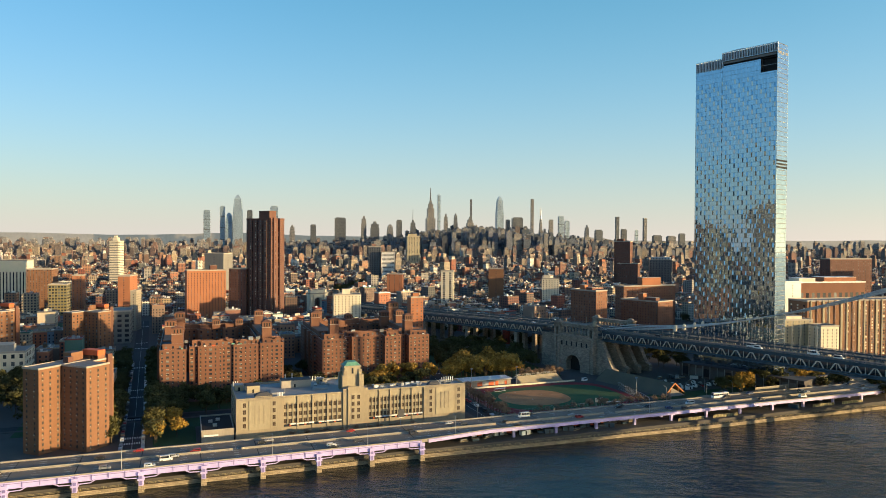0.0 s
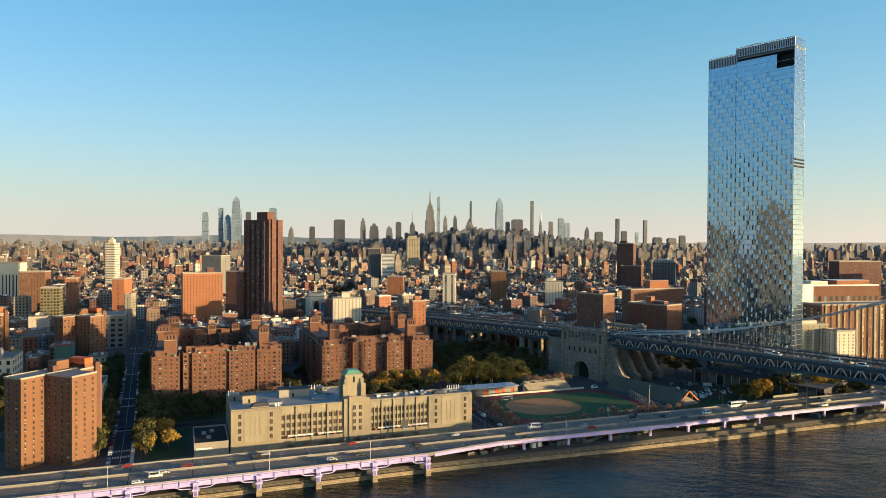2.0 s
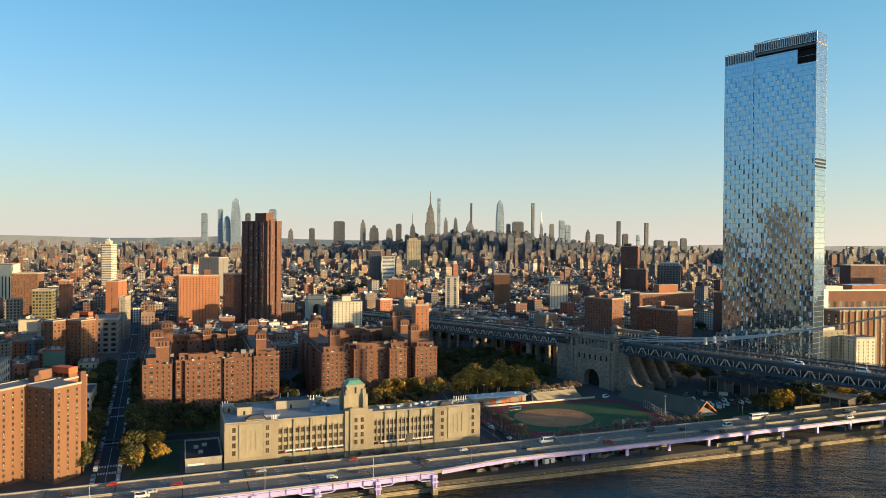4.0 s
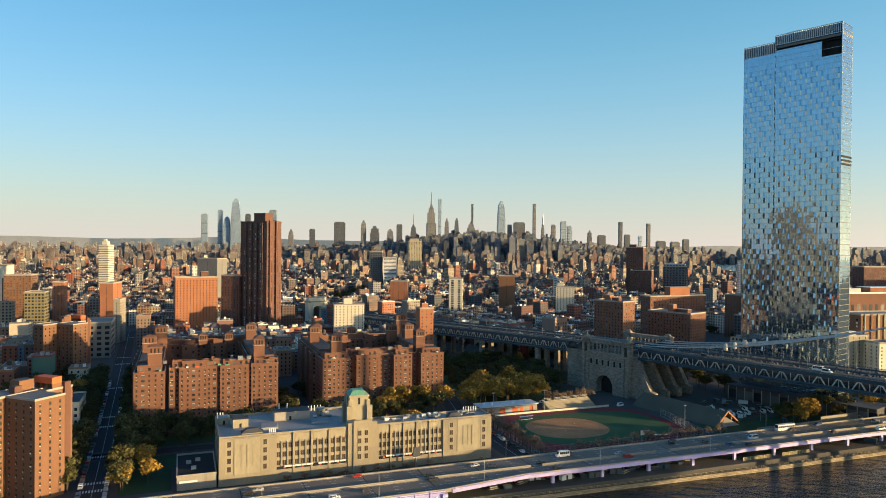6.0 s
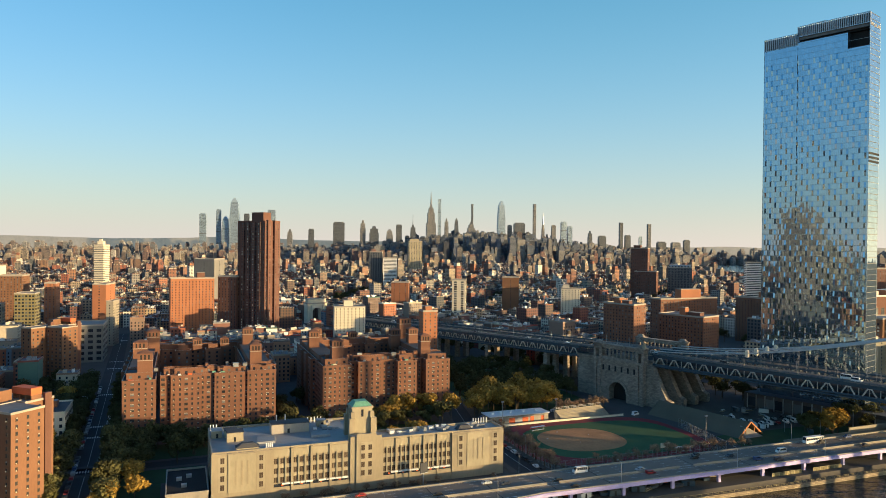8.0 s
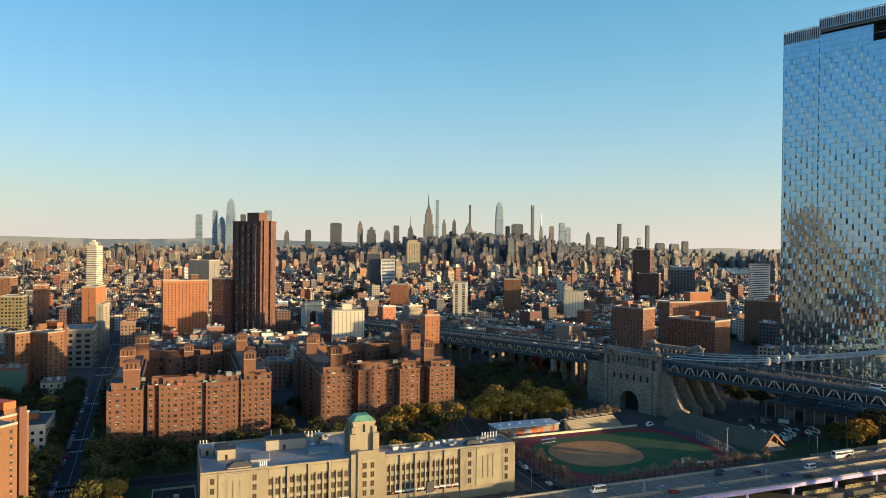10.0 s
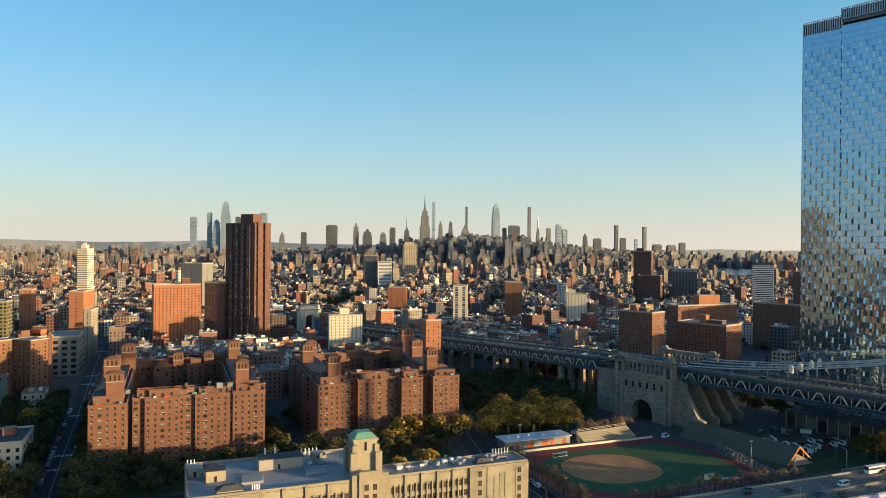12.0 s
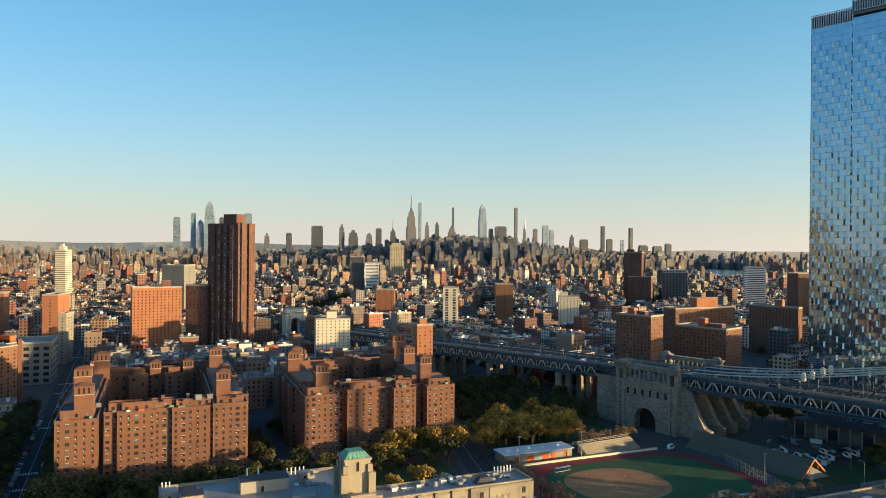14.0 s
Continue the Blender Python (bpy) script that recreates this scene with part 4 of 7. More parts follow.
# ---- slab blocks and other larger buildings ----
def slab(name, m, w, d, z1, wall, label, bay=3.2, storey=2.8, seed=1, cornice="cornice", roof="roof_grey", tops=(), category="apartment building", group="", ww=1.05, wh=1.35, glass=("glass_dark", "glass_dark", "glass_pale"), z0=GROUND):
    """A slab with its corner at the origin: w along x, d along y, windows on all the visible sides, a parapet and roof huts."""
    rng = random.Random(seed)
    root = thing(name, m, label, category, group)
    s = Shape()
    s.box(0, 0, z0, w, d, z1, wall, roof)
    body = part("wall", s, root)
    s = Shape()
    for x0, y0, x1, y1 in ((-0.25, -0.25, w + 0.25, 0.25), (-0.25, d - 0.25, w + 0.25, d + 0.25), (-0.25, 0.25, 0.25, d - 0.25), (w - 0.25, 0.25, w + 0.25, d - 0.25)):
        s.box(x0, y0, z1 - 0.5, x1, y1, z1 + 0.9, cornice)
    part("parapet", s, root)
    for side, p, q in (("front", (0, 0), (w, 0)), ("right", (w, 0), (w, d)), ("left", (0, d), (0, 0))):
        s = Shape()
        flat_windows(s, p, q, z0 + 1, z1 - 0.5, bay, storey, ww, wh, list(glass), rng)
        if s.f:
            part("glazing", s, body, kind="stuff")
    for x, y, bw, bd, h, m2 in tops:
        s = Shape()
        s.box(x, y, z1, x + bw, y + bd, z1 + h, m2, "roof_dark")
        s.box(x - 0.15, y - 0.15, z1 + h, x + bw + 0.15, y + bd + 0.15, z1 + h + 0.3, cornice)
        part("bulkhead", s, root)
    return root


def bframe(x, y, turn=0.0):
    """Turned like the suspension bridge, with the corner nearest the river at (x, y)."""
    return Matrix.Translation((x, y, 0)) @ Matrix.Rotation(math.atan2(-0.772, 0.635) + radians(turn), 4, "Z")


def corner(x, y, wl, turn=0.0):
    return bframe(x, y, turn) @ pose(-wl, 0, 0)


G4 = "brick slab housing"
slab("housing_slab", corner(159, 705, 33), 33, 18, 60, "brick", "brown brick slab housing with a pale roof edge", tops=((8, 5, 6, 6, 5, "brick_red"), (17, 4, 8, 5, 3, "brick_dark")), group=G4, seed=11)
slab("housing_slab", corner(225, 715, 46), 46, 27, 48.5, "brick", "wide brown brick slab housing with roof huts", tops=((18, 6, 6, 6, 7, "brick_red"), (26, 8, 12, 7, 3, "brick_dark")), group=G4, seed=12)
slab("housing_slab", pose(205.1, 775, 0, 0, 0, 20.5), 70, 16, 60.3, "brick", "long orange brick slab housing with a tank house", tops=((27, 3, 25, 9, 9, "brick_red"),), group=G4, seed=13)
slab("housing_slab", corner(362, 854, 51), 51, 10, 55, "brick", "tall dark brick slab housing", tops=((26, 2, 8, 6, 7, "brick_red"),), group=G4, seed=14)

cp = slab("curved_tower", corner(-206, 848, 40, 22), 40, 24, 135.4, "brick_dark", "very tall dark red brick apartment tower", bay=3.4, tops=((16, 5, 17, 12, 10, "brick_dark"),), seed=15, cornice="brick_dark")
wr = random.Random(5)
for x0, y0, x1, y1, zt in ((6, -1.6, 10.5, 0, 134.5), (14, -1.6, 18.5, 0, 134.5), (22, -1.6, 26.5, 0, 134.5), (30, -1.6, 34.5, 0, 134.5), (38, 3, 42, 9, 137), (38, 13, 42.5, 21, 136.5)):
    s = Shape()
    s.box(x0, y0, GROUND, x1, y1, zt, "brick_dark")
    bay = part("projecting_bay", s, cp, "tall brick bay")
    s = Shape()
    flat_windows(s, (x0, y0), (x1, y0), GROUND + 1, zt - 0.5, 2.2, 2.8, 1.1, 1.4, ["glass_dark", "glass_pale", "cream"], wr)
    flat_windows(s, (x1, y0), (x1, y1), GROUND + 1, zt - 0.5, 3.0, 2.8, 1.1, 1.4, ["glass_dark", "glass_pale"], wr)
    if s.f:
        part("glazing", s, bay, kind="stuff")
slab("banded_office", pose(-154, 1790, 0, 0, 0, 4), 33, 24, 77, "white_paint", "pale office block with dark window bands", bay=33, storey=3.4, ww=30, wh=1.4, seed=61, glass=("glass_dark",), category="office building")
slab("columned_tower", pose(-120, 2400, 0, 0, 0, 10), 45, 34, 120, "limestone", "old pale stone office tower with columns", bay=5, storey=4, ww=2.0, wh=2.4, seed=62, category="office building", tops=((5, 5, 30, 20, 8, "limestone"),))

slab("lower_slab", pose(-305, 839, 0, 0, 0, 28), 45.5, 16, 72.1, "brick_red", "orange-red brick apartment slab", tops=((28, 5, 8, 7, 6, "brick_dark"),), seed=16)
# shade side of the same block, painted by using the darker brick
slab("lower_slab", pose(-262, 864, 0, 0, 0, -10), 22, 14, 73.8, "brick_dark", "apartment slab in darker brick for its shaded side", seed=17)
slab("red_slab", pose(-370, 800, 0, 0, 0, 8), 13, 30, 67.4, "brick_red", "narrow red-orange brick tower with a blank end wall", bay=40, seed=18)
slab("white_infill", pose(-356.6, 802, 0, 0, 0, 8), 6.5, 20, 50, "concrete", "narrow pale rendered apartment house", seed=19)
slab("school_building", pose(-347, 698, 0, 0, 0, 20.5), 34, 40, 36.8, "school_wall", "grey concrete school with wide dark windows", bay=6, storey=5, ww=3.8, wh=2.6, seed=20, category="school", glass=("glass_dark",))
slab("white_block", pose(-120, 788, 0, 0, 0, 12), 31, 22, 48, "cream", "cream apartment block with rows of windows", bay=3.6, tops=((10, 6, 9, 8, 6, "cream"),), seed=24, glass=("glass_pale", "glass_brown"))
slab("red_tower_house", pose(-28, 690, 0, 0, 0, 20.5), 13, 12, 54, "brick_red", "slim red brick apartment house", bay=3.5, tops=((3, 3, 6, 6, 4, "brick_red"),), seed=25)
slab("striped_tower", pose(1, 955, 0, 0, 0, -5), 17, 18, 68, "cream", "white apartment tower with green glazed strips", bay=5.6, storey=2.9, ww=3.4, wh=2.2, seed=26, glass=("glass_pale", "glass_dark"))
slab("stepped_house", pose(150, 1027, 0, 0, 0, -8), 25, 18, 54, "cream", "cream stepped apartment house", bay=4, tops=((2, 3, 9, 9, 5, "cream"),), seed=27)
slab("brown_house", pose(73, 1059, 0, 0, 0, -5), 23, 20, 67, "brick_tan", "brown brick block with a faded painted wall", bay=30, seed=28)
slab("red_house", pose(-85, 1100, 0, 0, 0, -5), 25, 20, 56, "brick_red", "dull red brick block", bay=8, seed=29)
slab("ribbed_block", pose(-640, 1000, 0, 0, 0, 10), 40, 30, 77.5, "cream", "white ribbed office block", bay=4, storey=60, ww=1.6, wh=55, seed=30, glass=("glass_dark",), category="office building")
slab("brown_block", pose(-535, 900, 0, 0, 0, 12), 30, 24, 70, "brick_tan", "brown brick apartment block", seed=31)
slab("olive_block", pose(-450, 800, 0, 0, 0, 16), 19, 24, 57, "olive_panel", "olive glass office block", bay=2.6, ww=2.0, wh=1.8, storey=3.4, seed=32, category="office building")
slab("pink_block", pose(-476, 900, 0, 0, 0, 16), 12, 20, 62, "brick_red", "narrow pink brick tower", seed=33)
slab("far_white_tower", pose(-667, 1400, 0, 0, 0, 0), 18, 24, 104, "cream", "cream office tower with horizontal bands", bay=30, storey=3.4, ww=24, wh=1.2, tops=((4, 5, 10, 10, 7, "cream"), (6, 7, 5, 5, 11, "cream")), seed=34, glass=("glass_pale",), category="office building")
# darker wall tone paints the shade this block stands in
slab("grey_block", pose(-390, 1150, 0, 0, 0, -12), 34, 30, 86, "school_wall", "plain grey blank-walled block", bay=100, seed=35)
slab("dark_tower", pose(-189, 1800, 0, 0, 0, 0), 31, 24, 91, "sky_dark", "slim black glass tower", seed=36, category="office building")
slab("brown_terraced_tower", pose(372, 1500, 0, 0, 0, -25), 34, 30, 108, "brick_dark", "dark brown terraced brick tower", bay=4, seed=37, tops=((5, 5, 14, 14, 6, "brick_dark"),))
slab("brown_terraced_block", pose(372, 1470, 0, 0, 0, -25), 42, 30, 62, "brick_dark", "dark brown brick tower base", bay=4, seed=38)
slab("blue_roof_block", pose(445, 1490, 0, 0, 0, -20), 46, 40, 70, "sky_dark", "dark block with a blue clad top", seed=39, tops=((3, 3, 40, 30, 5, "sky_glass"),))
slab("banded_tower", pose(520, 1300, 0, 0, 0, -15), 30, 24, 86, "white_paint", "white banded apartment tower", bay=30, storey=3.1, ww=28, wh=1.5, seed=40, glass=("glass_dark",))

slab("parish_hall", pose(-345, 500, 0, 0, 0, 20.5), 42, 34, 27, "cream", "pale plastered hall with a grey pitched roof light", bay=5.0, storey=5.5, ww=2.2, wh=3.0, seed=71, tops=((4, 4, 30, 8, 5, "roof_silver"), (4, 18, 26, 10, 4, "roof_grey")), category="hall")

# buildings on the far side of the bridge
rb = slab("striped_block", pose(336, 634, 0, 0, 0, 14), 130, 24, 57, "brick_tan", "long brick apartment block with pale vertical window strips", bay=6.5, storey=2.7, ww=2.0, wh=1.5, seed=41, glass=("glass_pale", "glass_dark", "cream"))
for k in range(19):
    s = Shape()
    s.box(3.0 + k * 6.6, -0.8, GROUND, 4.4 + k * 6.6 + (k % 3) * 0.4, 0, 57.6, ("limestone", "brick_tan", "limestone")[k % 3])
    part("bay_strip", s, rb, "pale projecting window strip")
slab("institute_block", pose(380, 735, 0, 0, 0, 12), 82, 30, 68, "brick", "red-brown brick block with white roof edge and piers", bay=6.5, storey=14, ww=3.6, wh=9, seed=42, cornice="white_paint", tops=((3, 4, 20, 16, 4, "cream"), (34, 4, 40, 18, 5, "brick_red")))
slab("grey_wing", pose(360, 726, 0, 0, 0, 12), 20, 34, 69, "metal_grey", "plain grey wing with a white roof edge", bay=100, seed=43, cornice="white_paint")
slab("yellow_house", pose(332, 603, 0, 0, 0, 12), 18, 16, 38, "cream", "pale yellow house with small windows", bay=4, seed=44)
slab("yellow_wing", pose(300, 612, 0, 0, 0, 12), 34, 18, 42, "limestone", "pale stepped stone apartment wing", bay=5, seed=45, tops=((10, 4, 16, 10, 3, "cream"),))
slab("dark_house", pose(270, 640, 0, 0, 0, 12), 60, 20, 44, "brick_dark", "plain dark brick apartment house", seed=46)
slab("far_brown_slab", pose(560, 1000, 0, 0, 0, 12), 70, 20, 86, "brick_dark", "dark brown brick slab", seed=47, bay=4)
slab("far_brown_slab", pose(470, 1050, 0, 0, 0, 12), 50, 20, 84, "brick_dark", "dark brown brick slab with balconies", seed=48, bay=4)
slab("far_brown_slab", pose(650, 940, 0, 0, 0, 12), 60, 20, 78, "brick", "brown brick slab with lit edges", seed=49, bay=4)


# ---- arch and colonnade of the bridge plaza ----
def plaza_arch():
    root = thing("plaza_arch", pose(-191.9, 1020.5, 0, 0, 0, 35), "white stone triumphal arch with a columned base", "monument")
    s = Shape()
    n, r = 10, 6.5
    for x0, x1 in ((0, 8.0), (21, 29.2)):
        s.box(x0, 0, GROUND, x1, 10, 30, "cream")
    for i in range(n):
        a0, a1 = math.pi * i / n, math.pi * (i + 1) / n
        s.prism([(14.5 + r * math.cos(a1), 0), (14.5 + r * math.cos(a0), 0), (14.5 + r * math.cos(a0), 10), (14.5 + r * math.cos(a1), 10)], 18 + r * max(math.sin(a0), math.sin(a1)), 30, "cream", bottom=True)
    part("arch_body", s, root)
    s = Shape()
    s.box(-1, -1, 30, 30.2, 11, 31.6, "cornice")
    s.box(1.5, 0.5, 31.6, 27.5, 9.5, 36, "cream")
    s.box(1, 0, 36, 28, 10, 37, "cornice")
    part("attic", s, root)
    for x in (1.5, 6.5, 22.5, 27.5):
        s = Shape()
        s.tube([(x, -0.8, GROUND), (x, -0.8, 28)], [0.9, 0.75], "cream", 10)
        part("column", s, root)
    return root


plaza_arch()


# ---- suspension bridge ----
def deck_z(s):
    """Height of the truss foot along the bridge: level over the river, falling towards the town."""
    return 32.0 + 0.0045 * min(s, 150) - (0.021 * max(0, -s) if s < 0 else 0)


def bridge():
    root = thing("suspension_bridge", BRIDGE, "blue-grey steel suspension bridge with stiffening trusses", "bridge")
    panel, wide = 10.7, 37.0
    n0, n1 = -40, 45
    depth = 6.4
    for lane, y in enumerate((0.0, wide)):
        for k in range(n0, n1):
            s0, s1 = k * panel, (k + 1) * panel
            z0, z1 = deck_z(s0), deck_z(s1)
            if -61 < (s0 + s1) / 2 < -2:
                continue
            mid, zm = (s0 + s1) / 2, (z0 + z1) / 2
            t, a = Shape(), depth - 1.9
            t.beam((s0, y, z0), (s1, y, z1), 0.7, 1.0, "steel_blue")
            t.beam((s0, y, z0 - 1.2), (s1, y, z1 - 1.2), 1.5, 0.3, "steel_blue")
            t.beam((s0, y, z0 + depth - 0.7), (s1, y, z1 + depth - 0.7), 0.7, 1.9, "steel_blue")
            t.beam((s0, y - 0.1, z0 + 0.4), (s0, y - 0.1, z0 + a), 0.35, 0.35, "steel_pale")
            t.beam((s0 + 1.9, y - 0.1, z0 + 0.4), (mid - 0.9, y - 0.1, zm + a), 0.6, 0.65, "steel_pale")
            t.beam((mid + 0.9, y - 0.1, zm + a), (s1 - 1.9, y - 0.1, z1 + 0.4), 0.6, 0.65, "steel_pale")
            t.beam((mid - 1.2, y - 0.1, zm + a), (mid + 1.2, y - 0.1, zm + a), 0.5, 0.5, "steel_pale")
            t.beam((mid, y, zm), (mid, y, zm + a), 0.22, 0.22, "steel_pale")
            part("truss_panel", t, root, "pale lattice truss panel")
    for y in (11.3, 25.7):
        for k in range(n0, n1):
            s0, s1 = k * panel, (k + 1) * panel
            z0, z1, mid = deck_z(s0), deck_z(s1), (k + 0.5) * panel
            if -61 < mid < -2:
                continue
            t = Shape()
            t.beam((s0, y, z0), (s1, y, z1), 0.6, 0.9, "steel_blue")
            t.beam((s0, y, z0 + depth + 2.0), (s1, y, z1 + depth + 2.0), 0.6, 0.9, "steel_blue")
            t.beam((s0 + 0.8, y, z0 + 0.4), (mid, y, z0 + depth + 1.6), 0.5, 0.6, "steel_blue")
            t.beam((mid, y, z0 + depth + 1.6), (s1 - 0.8, y, z1 + 0.4), 0.5, 0.6, "steel_blue")
            part("inner_truss_panel", t, root, "dark inner truss panel")
    for k in range(n0, n1, 4):
        s0, s1 = k * panel, (k + 4) * panel
        z0, z1 = deck_z(s0), deck_z(s1)
        for name, lift, m, y0, y1 in (("floor_plate", -1.2, "steel_blue", -1.4, wide + 1.4), ("upper_road", depth + 0.4, "deck_asphalt", -0.6, 11), ("upper_road", depth + 0.4, "deck_asphalt", 26, wide + 0.6), ("track_bed", 1.0, "asphalt", 11, 26)):
            f = Shape()
            f.prism([(s0, y0), (s1, y0), (s1, y1), (s0, y1)], -0.4, 0, "steel_blue", m, bottom=True)
            f.v = [(x, y, z + lift + (z0 if x == s0 else z1)) for x, y, z in f.v]
            part(name, f, root)
        r = Shape()
        for y in (-2.0, -0.5, 10.8, 26.2, wide + 0.5, wide + 2.0):
            for h in (0.5, 1.0):
                r.beam((s0, y, z0 + depth + 0.4 + h), (s1, y, z1 + depth + 0.4 + h), 0.12, 0.12, "steel_blue")
            for q in range(16):
                x = s0 + (s1 - s0) * q / 16
                r.beam((x, y, deck_z(x) + depth), (x, y, deck_z(x) + depth + 1.5), 0.14, 0.14, "steel_blue")
        part("railing", r, root, "blue-grey railing")
        b = Shape()
        for x in (s0, s0 + panel, s0 + 2 * panel, s0 + 3 * panel):
            z = deck_z(x)
            b.box(x - 0.4, -2.2, z - 1.9, x + 0.4, wide + 2.2, z - 1.2, "steel_blue")
            b.box(x - 0.3, -0.5, z + depth - 1.2, x + 0.3, wide + 0.5, z + depth - 0.2, "steel_blue")
        part("floor_beam", b, root, "steel floor beam")
    # four main cables, hangers and the river tower
    S_T, Z_T = 250.0, 105.0
    def cable_z(s):
        if s <= S_T:
            s = max(0.0, s)
            return 41.0 + 0.0448 * s + 8.45e-4 * s * s
        f = (s - S_T) / 224.0
        return 50 + 55 * (1 - f) ** 2
    for y in (-0.3, 11.3, 25.7, wide + 0.3):
        c = Shape()
        c.tube([(s, y, cable_z(s)) for s in [-2 + 12 * i for i in range(21)] + [S_T] + [S_T + 16 * i for i in range(1, 15)]], 0.36, "cable", 8)
        part("main_cable", c, root, "pale grey main cable")
        for k in range(3, 44):
            s = k * panel
            if abs(s - S_T) < 6 or cable_z(s) - deck_z(s) - depth < 1.5:
                continue
            h = Shape()
            for o in (-0.25, 0.25):
                h.tube([(s + o, y, deck_z(s) + depth), (s + o, y, cable_z(s))], 0.03, "metal_grey", 4)
            h.box(s - 0.35, y - 0.42, cable_z(s) - 0.42, s + 0.35, y + 0.42, cable_z(s) + 0.42, "cable")
            part("hanger", h, root, "thin hanger ropes with a cable band")
        o = Shape()
        s = 66.0
        o.tube([(s, y, cable_z(s) - 2.4), (s, y, cable_z(s) - 1.7), (s, y, cable_z(s) + 1.4), (s, y, cable_z(s) + 2.3)], [0.6, 1.25, 1.25, 0.6], "cream", 12)
        part("cable_cover", o, root, "rounded cream cable cover plate")
    for y in (-0.3, 11.3, 25.7, wide + 0.3):
        t = Shape()
        t.prism([(S_T - 2.0, y - 1.3), (S_T + 2.0, y - 1.3), (S_T + 2.0, y + 1.3), (S_T - 2.0, y + 1.3)], -1, Z_T, "steel_blue", shrink=0.75)
        t.prism([(S_T - 3.4, y - 2.2), (S_T + 3.4, y - 2.2), (S_T + 3.4, y + 2.2), (S_T - 3.4, y + 2.2)], Z_T, Z_T + 4, "steel_blue", shrink=0.3)
        part("tower_leg", t, root, "blue-grey steel tower leg")
    t = Shape()
    for z in (24, 94):
        t.box(S_T - 0.8, -0.3, z, S_T + 0.8, wide + 0.3, z + 2.5, "steel_blue")
    for z0, z1 in ((78, 92),):
        for y0, y1 in ((0, 11.3), (25.7, wide)):
            t.beam((S_T, y0, z0), (S_T, y1, z1), 0.45, 0.45, "steel_blue")
            t.beam((S_T, y1, z0), (S_T, y0, z1), 0.45, 0.45, "steel_blue")
    t.box(S_T - 11, -6, -1, S_T + 11, wide + 6, 7, "stone")
    part("tower_bracing", t, root, "tower struts on a stone pier")
    # approach piers
    for s in (-98, -166, -234, -302, -370):
        p = Shape()
        for y in (1, 12, 25, 36):
            p.prism([(s - 2.2, y - 1.8), (s + 2.2, y - 1.8), (s + 2.2, y + 1.8), (s - 2.2, y + 1.8)], GROUND, deck_z(s) - 1.9, "stone", shrink=0.85)
            p.box(s - 2.4, y - 2.2, deck_z(s) - 4.2, s + 2.4, y + 2.2, deck_z(s) - 3.4, "stone")
        part("approach_pier", p, root, "stone approach pier")
    # lamp standards on the upper roadways
    for k in range(-14, 14):
        for y in (10.9, 26.1):
            s = k * 21.4 + 5
            p = Shape()
            z = deck_z(s) + depth + 0.4
            p.tube([(s, y, z), (s, y, z + 6.5), (s, y - 1.4, z + 7.2)], [0.12, 0.09, 0.07], "metal_grey", 6)
            part("lamp_post", p, root, "grey lamp post")
    return root


bridge()


